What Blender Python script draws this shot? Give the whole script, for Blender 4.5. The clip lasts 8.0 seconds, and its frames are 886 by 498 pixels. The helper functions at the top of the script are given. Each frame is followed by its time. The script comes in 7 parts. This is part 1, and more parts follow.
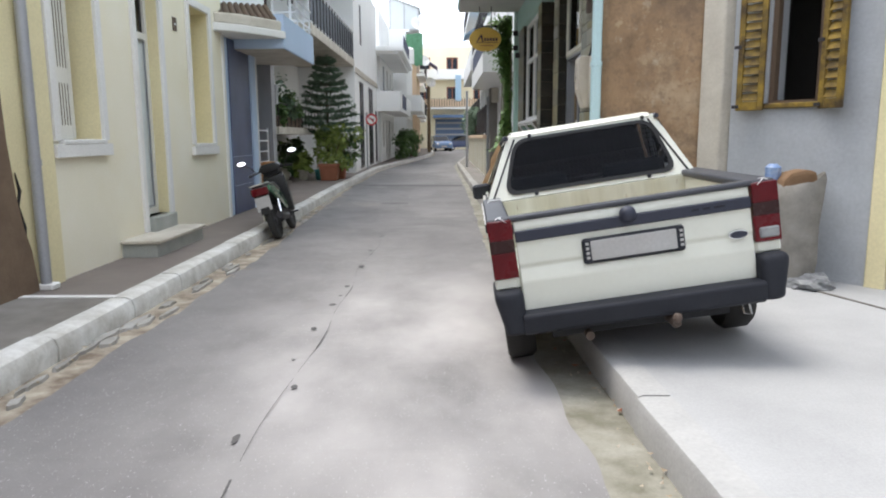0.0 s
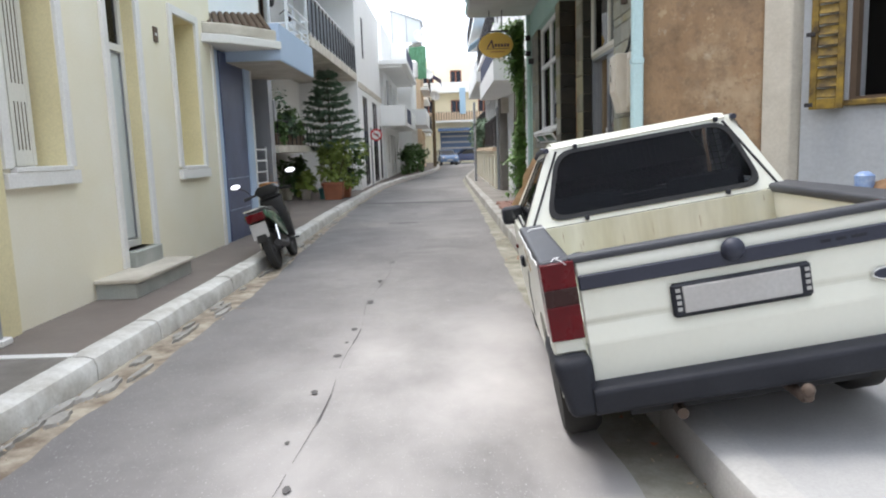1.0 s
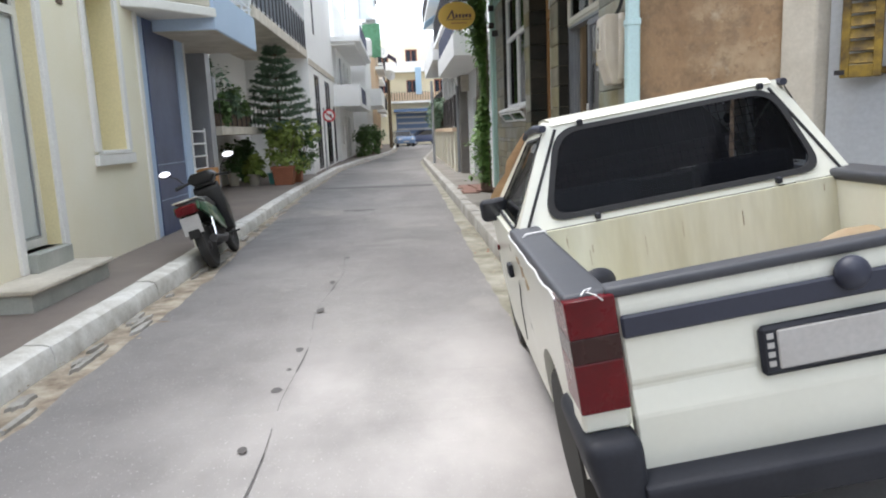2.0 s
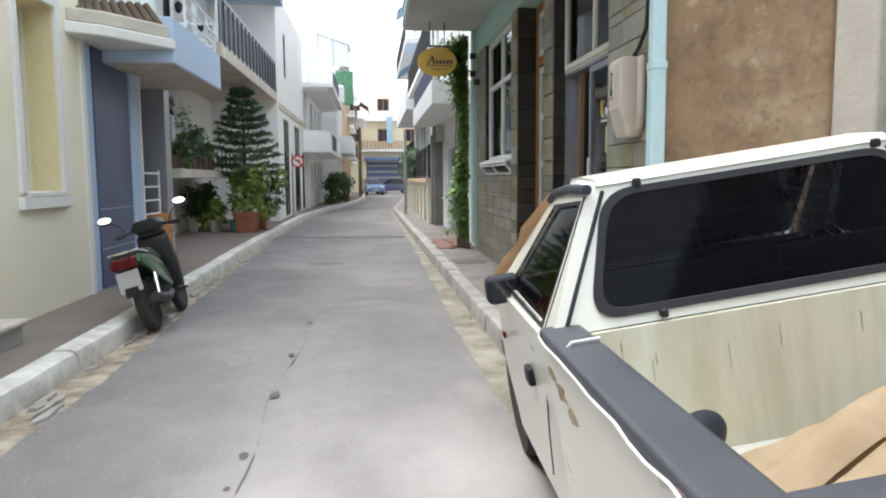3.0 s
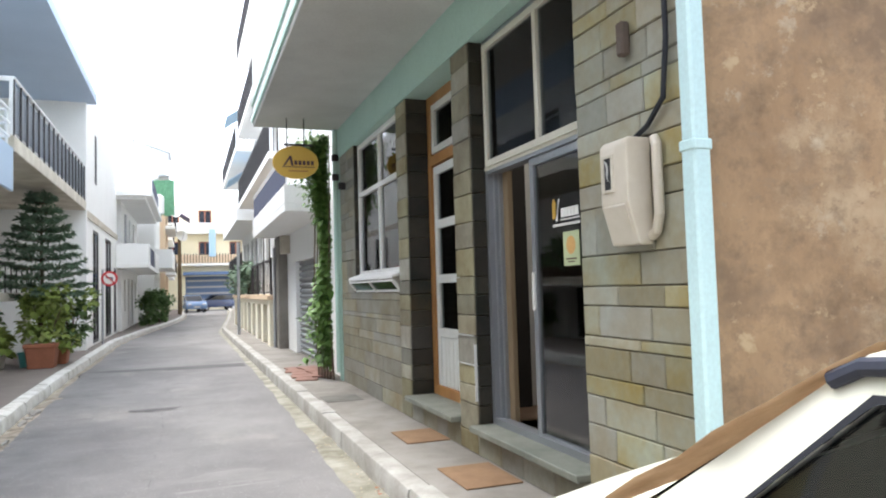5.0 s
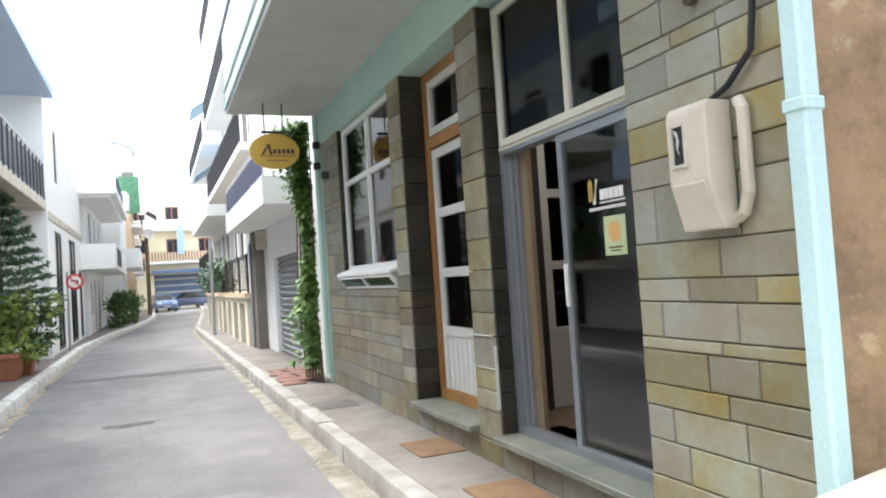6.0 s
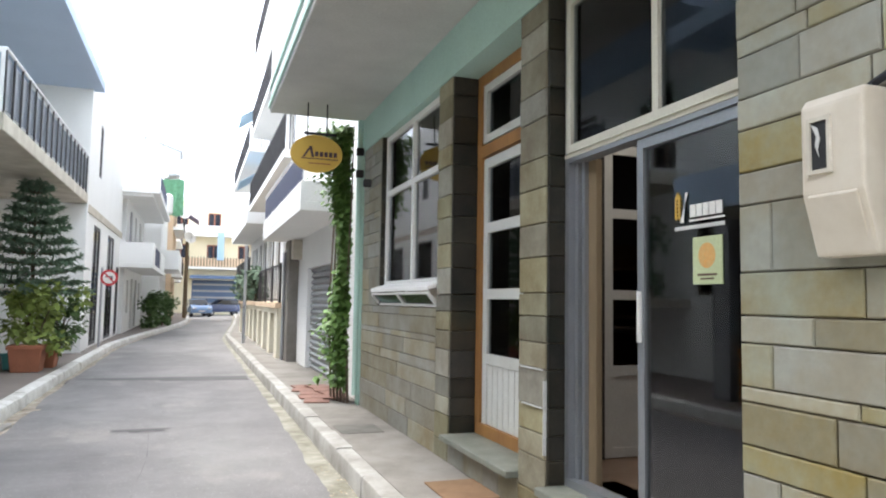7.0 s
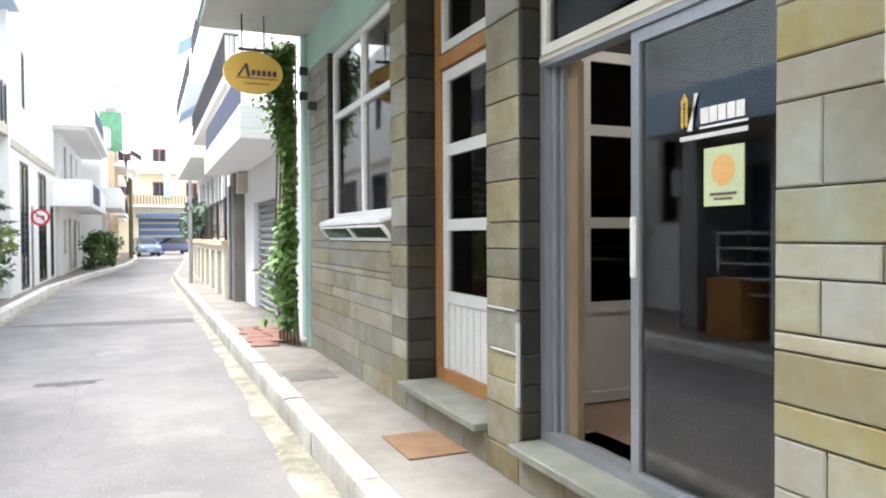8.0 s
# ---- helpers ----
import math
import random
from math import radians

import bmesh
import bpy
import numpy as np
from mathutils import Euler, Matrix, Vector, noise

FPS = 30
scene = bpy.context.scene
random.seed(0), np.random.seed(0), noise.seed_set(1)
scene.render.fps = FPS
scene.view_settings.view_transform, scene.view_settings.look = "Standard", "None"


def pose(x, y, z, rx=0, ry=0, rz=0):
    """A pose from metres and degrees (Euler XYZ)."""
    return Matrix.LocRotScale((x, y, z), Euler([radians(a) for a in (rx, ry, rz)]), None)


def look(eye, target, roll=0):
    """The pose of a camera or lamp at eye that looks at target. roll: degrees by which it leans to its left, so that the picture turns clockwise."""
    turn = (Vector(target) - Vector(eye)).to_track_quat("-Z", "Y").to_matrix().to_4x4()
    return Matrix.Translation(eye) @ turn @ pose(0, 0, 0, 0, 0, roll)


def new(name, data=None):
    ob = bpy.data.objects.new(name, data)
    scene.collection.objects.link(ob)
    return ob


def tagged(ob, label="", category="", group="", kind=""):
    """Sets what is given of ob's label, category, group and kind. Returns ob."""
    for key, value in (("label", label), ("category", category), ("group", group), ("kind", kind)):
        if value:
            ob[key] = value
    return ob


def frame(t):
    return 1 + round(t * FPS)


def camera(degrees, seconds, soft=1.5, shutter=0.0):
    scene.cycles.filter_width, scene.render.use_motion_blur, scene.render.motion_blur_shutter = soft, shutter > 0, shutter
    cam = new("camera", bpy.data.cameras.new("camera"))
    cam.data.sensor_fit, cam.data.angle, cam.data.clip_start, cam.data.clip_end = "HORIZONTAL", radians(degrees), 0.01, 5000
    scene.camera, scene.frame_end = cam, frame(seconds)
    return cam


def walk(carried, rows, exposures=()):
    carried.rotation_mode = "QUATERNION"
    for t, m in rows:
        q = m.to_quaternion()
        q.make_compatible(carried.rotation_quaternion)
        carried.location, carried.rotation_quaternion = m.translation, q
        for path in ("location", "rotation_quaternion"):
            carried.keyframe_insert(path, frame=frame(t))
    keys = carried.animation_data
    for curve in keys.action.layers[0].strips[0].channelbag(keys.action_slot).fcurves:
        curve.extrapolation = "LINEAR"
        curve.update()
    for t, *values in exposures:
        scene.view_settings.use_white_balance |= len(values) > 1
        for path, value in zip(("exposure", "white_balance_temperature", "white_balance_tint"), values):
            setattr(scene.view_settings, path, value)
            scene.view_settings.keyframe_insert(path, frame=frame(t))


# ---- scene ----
cam = camera(64.4, 8.0, 2.0)
PATH = [
    (0, (1.016, -1.272, 1.425), (1.014, 0.703, 1.108), -0.3),
    (0.5, (0.928, -0.747, 1.439), (0.954, 1.233, 1.155), -3.4),
    (1, (0.894, -0.251, 1.431), (0.872, 1.729, 1.152), -2.0),
    (1.2, (0.875, -0.031, 1.423), (0.863, 1.953, 1.168), -3.9),
    (2.3, (0.824, 1.047, 1.418), (0.969, 3.01, 1.065), -2.2),
    (2.5, (0.791, 1.236, 1.462), (0.965, 3.201, 1.131), -2.6),
    (3, (0.779, 1.703, 1.441), (0.976, 3.683, 1.242), -0.4),
    (3.5, (0.692, 2.153, 1.464), (0.961, 4.128, 1.297), -0.5),
    (4, (0.645, 2.6, 1.469), (0.984, 4.568, 1.37), -0.9),
    (4.5, (0.497, 2.975, 1.521), (0.944, 4.924, 1.57), -1.3),
    (4.7, (0.467, 3.214, 1.531), (1.07, 5.119, 1.634), -1.1),
    (5.8, (0.341, 4.031, 1.582), (1.091, 5.883, 1.676), -2.5),
    (6, (0.356, 4.199, 1.609), (1.114, 6.048, 1.679), -3.8),
    (6.5, (0.478, 4.547, 1.571), (1.149, 6.426, 1.708), -0.3),
    (7, (0.518, 4.823, 1.55), (1.178, 6.705, 1.699), 0.9),
    (7.5, (0.614, 5.153, 1.553), (1.437, 6.972, 1.662), -1.4),
    (8, (0.752, 5.466, 1.543), (1.531, 7.308, 1.504), -0.3),
]
walk(cam, [(t, look(eye, target, roll)) for t, eye, target, roll in PATH],
     [(0, 0.85), (1, 0.98), (2.5, 1.02), (3.5, 1.12), (4.5, 1.4), (6, 1.65), (6.5, 1.65), (7, 1.6), (7.5, 2.0), (8, 2.15)])

# ---- light ----
world = bpy.data.worlds.new("sky")
scene.world = world
world.use_nodes = True
wn, wl = world.node_tree.nodes, world.node_tree.links
sky = wn.new("ShaderNodeTexSky")
sky.sky_type, sky.sun_disc = "NISHITA", False
sky.sun_elevation, sky.sun_rotation = radians(71.5), radians(296.6)
sky.air_density, sky.dust_density = 1.0, 4.0
veil = wn.new("ShaderNodeMixRGB")
veil.inputs["Fac"].default_value = 0.75
veil.inputs["Color2"].default_value = (9.3, 9.9, 11.0, 1)
wl.new(sky.outputs["Color"], veil.inputs["Color1"])
wl.new(veil.outputs["Color"], wn["Background"].inputs["Color"])
wn["Background"].inputs["Strength"].default_value = 0.15
sun = new("sun", bpy.data.lights.new("sun", "SUN"))
sun.data.energy, sun.data.angle, sun.data.color = 1.5, radians(25), (1.0, 0.97, 0.92)
sun.matrix_world = look((-6, 3, 20), (0, 0, 0))


# ---- materials ----
def mat(name, colour, rough=0.8, second=None, scale=3.0, amount=0.5, bump=0.25, fine=60.0, metal=0.0, random_tint=0.0, streak=1.0, spec=0.5, coat=0.0, speck=0.14):
    """Two colours mixed by a coarse noise, a fine grain, bump; optional tint by object."""
    m = bpy.data.materials.new(name)
    m.use_nodes = True
    n, l = m.node_tree.nodes, m.node_tree.links
    b = n["Principled BSDF"]
    b.inputs["Metallic"].default_value = metal
    b.inputs["Specular IOR Level"].default_value = spec
    b.inputs["Coat Weight"].default_value = coat
    if second is None:
        second = tuple(c * 0.78 for c in colour)
    tc, mp = n.new("ShaderNodeTexCoord"), n.new("ShaderNodeMapping")
    mp.inputs["Scale"].default_value = (1, 1, streak)
    l.new(tc.outputs["Object"], mp.inputs["Vector"])
    big, small = n.new("ShaderNodeTexNoise"), n.new("ShaderNodeTexNoise")
    big.inputs["Scale"].default_value, big.inputs["Detail"].default_value, big.inputs["Roughness"].default_value = scale, 6, 0.62
    small.inputs["Scale"].default_value, small.inputs["Detail"].default_value = fine, 3
    for t in (big, small):
        l.new(mp.outputs["Vector"], t.inputs["Vector"])
    ramp = n.new("ShaderNodeMapRange")
    ramp.inputs["From Min"].default_value, ramp.inputs["From Max"].default_value = 0.5 - 0.28 / max(amount, 0.05) * 0.5, 0.5 + 0.28 / max(amount, 0.05) * 0.5
    l.new(big.outputs["Fac"], ramp.inputs["Value"])
    mix = n.new("ShaderNodeMixRGB")
    mix.inputs["Color1"].default_value, mix.inputs["Color2"].default_value = (*colour, 1), (*second, 1)
    l.new(ramp.outputs["Result"], mix.inputs["Fac"])
    grain = n.new("ShaderNodeMapRange")
    grain.inputs["To Min"].default_value, grain.inputs["To Max"].default_value = 1 - speck, 1 + speck
    l.new(small.outputs["Fac"], grain.inputs["Value"])
    hsv = n.new("ShaderNodeHueSaturation")
    l.new(mix.outputs["Color"], hsv.inputs["Color"])
    l.new(grain.outputs["Result"], hsv.inputs["Value"])
    out = hsv
    if random_tint:
        info = n.new("ShaderNodeObjectInfo")
        spread = n.new("ShaderNodeMapRange")
        spread.inputs["To Min"].default_value, spread.inputs["To Max"].default_value = 1 - random_tint, 1 + random_tint
        l.new(info.outputs["Random"], spread.inputs["Value"])
        tint = n.new("ShaderNodeHueSaturation")
        l.new(hsv.outputs["Color"], tint.inputs["Color"])
        l.new(spread.outputs["Result"], tint.inputs["Value"])
        sat = n.new("ShaderNodeMath")
        sat.operation = "MULTIPLY_ADD"
        sat.inputs[1].default_value, sat.inputs[2].default_value = 0.75, 0.5
        frac = n.new("ShaderNodeMath")
        frac.operation = "FRACT"
        mult = n.new("ShaderNodeMath")
        mult.operation = "MULTIPLY"
        mult.inputs[1].default_value = 7.31
        l.new(info.outputs["Random"], mult.inputs[0])
        l.new(mult.outputs[0], frac.inputs[0])
        l.new(frac.outputs[0], sat.inputs[0])
        l.new(sat.outputs[0], tint.inputs["Saturation"])
        out = tint
    l.new(out.outputs["Color"], b.inputs["Base Color"])
    rr = n.new("ShaderNodeMapRange")
    rr.inputs["To Min"].default_value, rr.inputs["To Max"].default_value = max(rough - 0.1, 0.02), min(rough + 0.1, 1)
    l.new(big.outputs["Fac"], rr.inputs["Value"])
    l.new(rr.outputs["Result"], b.inputs["Roughness"])
    if bump:
        bp = n.new("ShaderNodeBump")
        bp.inputs["Strength"].default_value, bp.inputs["Distance"].default_value = bump, 0.01
        both = n.new("ShaderNodeMath")
        both.operation = "MULTIPLY_ADD"
        both.inputs[1].default_value = 0.4
        l.new(small.outputs["Fac"], both.inputs[0])
        l.new(big.outputs["Fac"], both.inputs[2])
        l.new(both.outputs[0], bp.inputs["Height"])
        l.new(bp.outputs["Normal"], b.inputs["Normal"])
    return m


def glass_mat(name, tint=(0.02, 0.025, 0.03), alpha=0.8, rough=0.03, ior=1.52):
    """Window glass: a dark, glossy sheet that lets some of what lies behind through."""
    m = bpy.data.materials.new(name)
    m.use_nodes = True
    n, l = m.node_tree.nodes, m.node_tree.links
    n.remove(n["Principled BSDF"])
    clear, gloss, mixed = n.new("ShaderNodeBsdfTransparent"), n.new("ShaderNodeBsdfGlossy"), n.new("ShaderNodeMixShader")
    fres = n.new("ShaderNodeFresnel")
    fres.inputs["IOR"].default_value = ior
    clear.inputs["Color"].default_value = (*[alpha * c for c in tint], 1)
    gloss.inputs["Roughness"].default_value = rough
    l.new(fres.outputs["Fac"], mixed.inputs["Fac"])
    l.new(clear.outputs[0], mixed.inputs[1])
    l.new(gloss.outputs[0], mixed.inputs[2])
    l.new(mixed.outputs[0], n["Material Output"].inputs["Surface"])
    return m


M = {}
M["gutter"] = mat("gutter_concrete", (0.44, 0.39, 0.31), 0.9, (0.17, 0.13, 0.095), 4.5, 1.0, 0.8, 60)
M["kerb_white"] = mat("whitewashed_kerb", (0.78, 0.78, 0.75), 0.85, (0.4, 0.38, 0.33), 4.5, 0.55, 0.9, 40)
M["kerb_grey"] = mat("kerb_concrete", (0.36, 0.357, 0.35), 0.88, (0.44, 0.435, 0.425), 2.2, 0.8, 0.5, 50)
M["apron"] = mat("apron_concrete", (0.34, 0.34, 0.34), 0.85, (0.42, 0.42, 0.42), 1.1, 0.8, 0.2, 90)
M["pave_brown"] = mat("brown_pavement", (0.16, 0.13, 0.115), 0.85, (0.22, 0.19, 0.165), 1.6, 0.6, 0.3, 70)
M["pave_pale"] = mat("pale_pavement", (0.25, 0.232, 0.21), 0.85, (0.165, 0.15, 0.13), 1.8, 0.95, 0.4, 70)
M["cream"] = mat("cream_plaster", (0.83, 0.79, 0.66), 0.85, (0.79, 0.73, 0.55), 0.9, 0.6, 0.15, 50, speck=0.05)
M["yellow"] = mat("yellow_plaster", (0.76, 0.68, 0.42), 0.85, (0.68, 0.6, 0.36), 1.1, 0.6, 0.15, 50)
M["white"] = mat("white_paint", (0.8, 0.79, 0.76), 0.7, (0.7, 0.69, 0.66), 1.3, 0.5, 0.12, 50)
M["white_wall"] = mat("white_plaster", (0.86, 0.865, 0.85), 0.85, (0.79, 0.795, 0.78), 0.6, 0.5, 0.15, 40)
M["old_white"] = mat("old_whitewash", (0.44, 0.46, 0.48), 0.88, (0.33, 0.34, 0.35), 1.6, 0.6, 0.35, 30)
M["mint"] = mat("mint_paint", (0.43, 0.6, 0.53), 0.75, (0.38, 0.54, 0.48), 1.2, 0.5, 0.1, 50)
M["pipe_mint"] = mat("pale_blue_green_pipe", (0.5, 0.68, 0.7), 0.5, (0.45, 0.62, 0.64), 2, 0.5, 0.05, 50)
M["stone"] = mat("grey_green_stone", (0.29, 0.297, 0.235), 0.74, (0.255, 0.21, 0.11), 2.2, 1.1, 0.45, 22, random_tint=0.2, spec=0.3)
M["stone_grey"] = mat("grey_brown_stone", (0.28, 0.272, 0.225), 0.78, (0.22, 0.19, 0.135), 2.8, 0.9, 0.4, 26, random_tint=0.18, spec=0.25)
M["slate_sill"] = mat("worn_slate_sill", (0.21, 0.215, 0.18), 0.55, (0.12, 0.13, 0.11), 3.0, 0.8, 0.2, 50)
M["scooter_black"] = mat("black_scooter_plastic", (0.007, 0.007, 0.008), 0.38, (0.012, 0.012, 0.013), 5, 0.6, 0.04, 70)
# dark stone of the returns, deepened further for the shade in the recesses
M["stone_dark_shaded"] = mat("dark_shaded_stone", (0.02, 0.024, 0.02), 0.6, (0.05, 0.04, 0.028), 2.6, 0.8, 0.3, 45, random_tint=0.25, spec=0.15)
M["stone_brown"] = mat("brown_grey_stone", (0.28, 0.265, 0.185), 0.78, (0.18, 0.15, 0.095), 2.0, 1.1, 0.5, 45, random_tint=0.32, spec=0.25)
M["joint"] = mat("mortar", (0.12, 0.1, 0.07), 0.9, (0.2, 0.17, 0.12), 6, 0.6, 0.3, 60)
M["wood"] = mat("orange_varnished_wood", (0.38, 0.19, 0.06), 0.5, (0.26, 0.12, 0.04), 4, 0.6, 0.2, 60, streak=0.15)
M["alu"] = mat("aluminium", (0.36, 0.375, 0.4), 0.42, (0.3, 0.315, 0.335), 3, 0.5, 0.03, 80, metal=0.7)
M["door_white"] = mat("aged_white_door_paint", (0.62, 0.62, 0.59), 0.6, (0.54, 0.54, 0.5), 2.4, 0.6, 0.08, 60)
M["blue"] = mat("dark_blue_tiles", (0.045, 0.06, 0.13), 0.4, (0.1, 0.125, 0.22), 1.6, 0.9, 0.1, 60)
M["lightblue"] = mat("light_blue_paint", (0.47, 0.58, 0.74), 0.8, (0.42, 0.53, 0.69), 0.8, 0.5, 0.1, 40)
M["iron"] = mat("dark_iron", (0.03, 0.03, 0.035), 0.5, (0.05, 0.045, 0.045), 4, 0.5, 0.1, 60, metal=0.4)
# near black: room shade put into colour; also a gap fill and a crack
M["dark"] = mat("shade_and_crack_black", (0.03, 0.027, 0.025), 0.9)
M["glass"] = glass_mat("window_glass", (0.75, 0.8, 0.84), 0.95, ior=2.0)
M["transom_glass"] = glass_mat("dark_transom_glass", (0.5, 0.55, 0.6), 0.8, ior=1.42)
M["car_glass"] = glass_mat("tinted_glass", (0.16, 0.17, 0.2), 0.7, ior=1.32)
M["rear_glass"] = glass_mat("rear_glass", (0.4, 0.43, 0.52), 0.75, ior=1.2)
M["side_glass"] = glass_mat("side_glass", (0.6, 0.64, 0.68), 0.8, ior=1.75)
M["clear_glass"] = glass_mat("clear_glass", (0.95, 0.97, 0.97), 1.0, ior=1.15)
M["soffit"] = mat("soffit_paint", (0.66, 0.66, 0.63), 0.85, (0.44, 0.44, 0.42), 0.7, 0.5, 0.15, 40)
M["frame_cream"] = mat("cream_frame_paint", (0.6, 0.58, 0.5), 0.6, (0.52, 0.5, 0.42), 2, 0.5, 0.05, 60)
M["kerb_worn"] = mat("flaked_kerb", (0.42, 0.41, 0.385), 0.88, (0.22, 0.205, 0.18), 2.4, 0.7, 0.6, 40)
M["pale_yellow"] = mat("pale_yellow_plaster", (0.82, 0.76, 0.58), 0.85, (0.76, 0.7, 0.52), 0.8, 0.5, 0.1, 40)
M["terracotta"] = mat("terracotta", (0.36, 0.13, 0.07), 0.8, (0.28, 0.11, 0.06), 5, 0.6, 0.2, 60)
M["leaf"] = mat("green_leaf", (0.065, 0.13, 0.04), 0.55, (0.12, 0.2, 0.06), 9, 0.9, 0.1, 60)
M["rail_navy"] = mat("dark_navy_rail_cloth", (0.04, 0.05, 0.1), 0.8, (0.06, 0.07, 0.12), 2, 0.6, 0.1, 50)
M["leaf_light"] = mat("light_green_leaf", (0.28, 0.35, 0.08), 0.55, (0.17, 0.24, 0.05), 9, 0.9, 0.1, 60)
M["leaf_pine"] = mat("conifer_needles", (0.09, 0.16, 0.1), 0.6, (0.16, 0.23, 0.15), 9, 0.9, 0.1, 60)
M["bark"] = mat("bark", (0.14, 0.1, 0.07), 0.9)
M["truck"] = mat("cream_white_car_paint", (0.76, 0.77, 0.69), 0.3, (0.72, 0.72, 0.62), 1.5, 0.5, 0.0, 40, coat=0.3, speck=0.03)
M["rail_grey"] = mat("grey_plastic", (0.05, 0.054, 0.065), 0.5, (0.07, 0.073, 0.083), 5, 0.6, 0.08, 80, spec=0.35, speck=0.06)
M["rubber"] = mat("black_plastic", (0.018, 0.02, 0.027), 0.6, (0.03, 0.032, 0.04), 5, 0.6, 0.1, 80, spec=0.25)
M["tyre"] = mat("tyre_rubber", (0.02, 0.02, 0.02), 0.85, (0.035, 0.033, 0.03), 6, 0.6, 0.2, 60)
M["redlight"] = mat("red_lamp_glass", (0.13, 0.002, 0.007), 0.28, (0.085, 0.0015, 0.005), 9, 0.7, 0.08, 90, coat=0.15, spec=0.3)
M["smoke"] = mat("smoky_lamp_glass", (0.035, 0.012, 0.012), 0.28, (0.035, 0.012, 0.011), 5, 0.5, 0.05, 90, coat=0.15, spec=0.3)

M["gutter_green"] = mat("mossy_gutter", (0.33, 0.315, 0.265), 0.9, (0.16, 0.15, 0.11), 2.6, 0.95, 0.6, 60)
M["asphalt_pale"] = mat("pale_asphalt", (0.24, 0.23, 0.225), 0.9, (0.17, 0.165, 0.16), 2.0, 0.7, 0.3, 120)
M["asphalt_dark"] = mat("dark_asphalt", (0.105, 0.1, 0.1), 0.85, (0.085, 0.08, 0.08), 2.0, 0.7, 0.3, 120)
M["iron_rust"] = mat("rusty_iron", (0.12, 0.085, 0.065), 0.8, (0.08, 0.06, 0.05), 8, 0.7, 0.3, 80)
M["dry_leaf"] = mat("dry_leaf", (0.3, 0.22, 0.13), 0.9, (0.5, 0.45, 0.38), 30, 0.9, 0.0, 60)
M["tile_brown"] = mat("brown_floor_tile", (0.3, 0.2, 0.14), 0.45, (0.24, 0.16, 0.11), 3, 0.6, 0.1, 60)
M["shop_wall"] = mat("shop_wall_paint", (0.16, 0.12, 0.1), 0.85, (0.12, 0.09, 0.075), 1.5, 0.6, 0.1, 50)
M["marble"] = mat("grey_marble", (0.42, 0.43, 0.4), 0.4, (0.28, 0.3, 0.27), 2.4, 0.7, 0.1, 50)
M["wood_pale"] = mat("pale_worn_wood", (0.2, 0.145, 0.085), 0.8, (0.13, 0.09, 0.05), 4, 0.6, 0.2, 60, streak=0.15)
M["wood_dark"] = mat("dark_weathered_wood", (0.07, 0.045, 0.03), 0.8, (0.12, 0.08, 0.05), 5, 0.6, 0.3, 60, streak=0.15)
M["wood_yellow"] = mat("yellow_weathered_paint", (0.29, 0.185, 0.022), 0.7, (0.055, 0.033, 0.01), 7, 1.0, 0.4, 60)
M["yellow_sign"] = mat("ochre_yellow_enamel", (0.66, 0.42, 0.08), 0.45, (0.6, 0.38, 0.07), 3, 0.5, 0.03, 60)
M["white_soft"] = mat("soft_white_film", (0.62, 0.62, 0.6), 0.6)
M["white_old"] = mat("aged_white_plaster", (0.62, 0.58, 0.5), 0.9, (0.42, 0.38, 0.31), 2.0, 0.7, 0.5, 40)
M["indigo"] = mat("dark_indigo_print", (0.09, 0.05, 0.06), 0.6)
M["poster"] = mat("pale_yellow_paper", (0.5, 0.56, 0.34), 0.6, (0.46, 0.52, 0.3), 6, 0.4, 0.02, 60)
M["orange"] = mat("orange_print", (0.68, 0.34, 0.1), 0.6, (0.6, 0.4, 0.16), 40, 0.7, 0.0, 60)
M["box_cream"] = mat("dirty_cream_plastic", (0.66, 0.61, 0.53), 0.45, (0.48, 0.42, 0.33), 3.5, 0.45, 0.02, 9, speck=0.04)
M["clay"] = mat("dull_fired_clay", (0.24, 0.125, 0.095), 0.85, (0.17, 0.095, 0.075), 7, 0.8, 0.3, 60)
M["mat_brown"] = mat("brown_bristle", (0.24, 0.145, 0.08), 0.95, (0.18, 0.105, 0.055), 8, 0.6, 0.6, 160)
M["pave_dark"] = mat("dark_stone_slab", (0.16, 0.15, 0.13), 0.85, (0.1, 0.095, 0.085), 3, 0.7, 0.3, 60)
M["sack"] = mat("grey_woven_sack", (0.3, 0.28, 0.25), 0.9, (0.19, 0.175, 0.155), 6, 0.7, 0.5, 120)
M["cardboard_dull"] = mat("dull_brown_cardboard", (0.58, 0.46, 0.33), 0.88, (0.44, 0.33, 0.22), 5, 0.8, 0.3, 60)
M["violet_cloth"] = mat("violet_cloth", (0.22, 0.19, 0.32), 0.9, (0.3, 0.27, 0.4), 3, 0.6, 0.1, 50)
M["cardboard"] = mat("brown_cardboard", (0.66, 0.54, 0.38), 0.85, (0.52, 0.4, 0.26), 4, 0.7, 0.1, 60, speck=0.06)
M["blue_plastic"] = mat("blue_plastic", (0.1, 0.2, 0.45), 0.4, (0.4, 0.48, 0.6), 14, 0.6, 0.1, 60)
M["plastic_grey"] = mat("grey_plastic_film", (0.33, 0.34, 0.34), 0.35, (0.12, 0.12, 0.13), 9, 0.8, 0.3, 60)
M["shutter_white"] = mat("white_shutter_paint", (0.76, 0.75, 0.7), 0.55, (0.7, 0.69, 0.64), 2, 0.5, 0.05, 60)
M["brownstone"] = mat("brown_stone_base", (0.13, 0.085, 0.055), 0.85, (0.2, 0.14, 0.09), 3, 0.7, 0.6, 40)
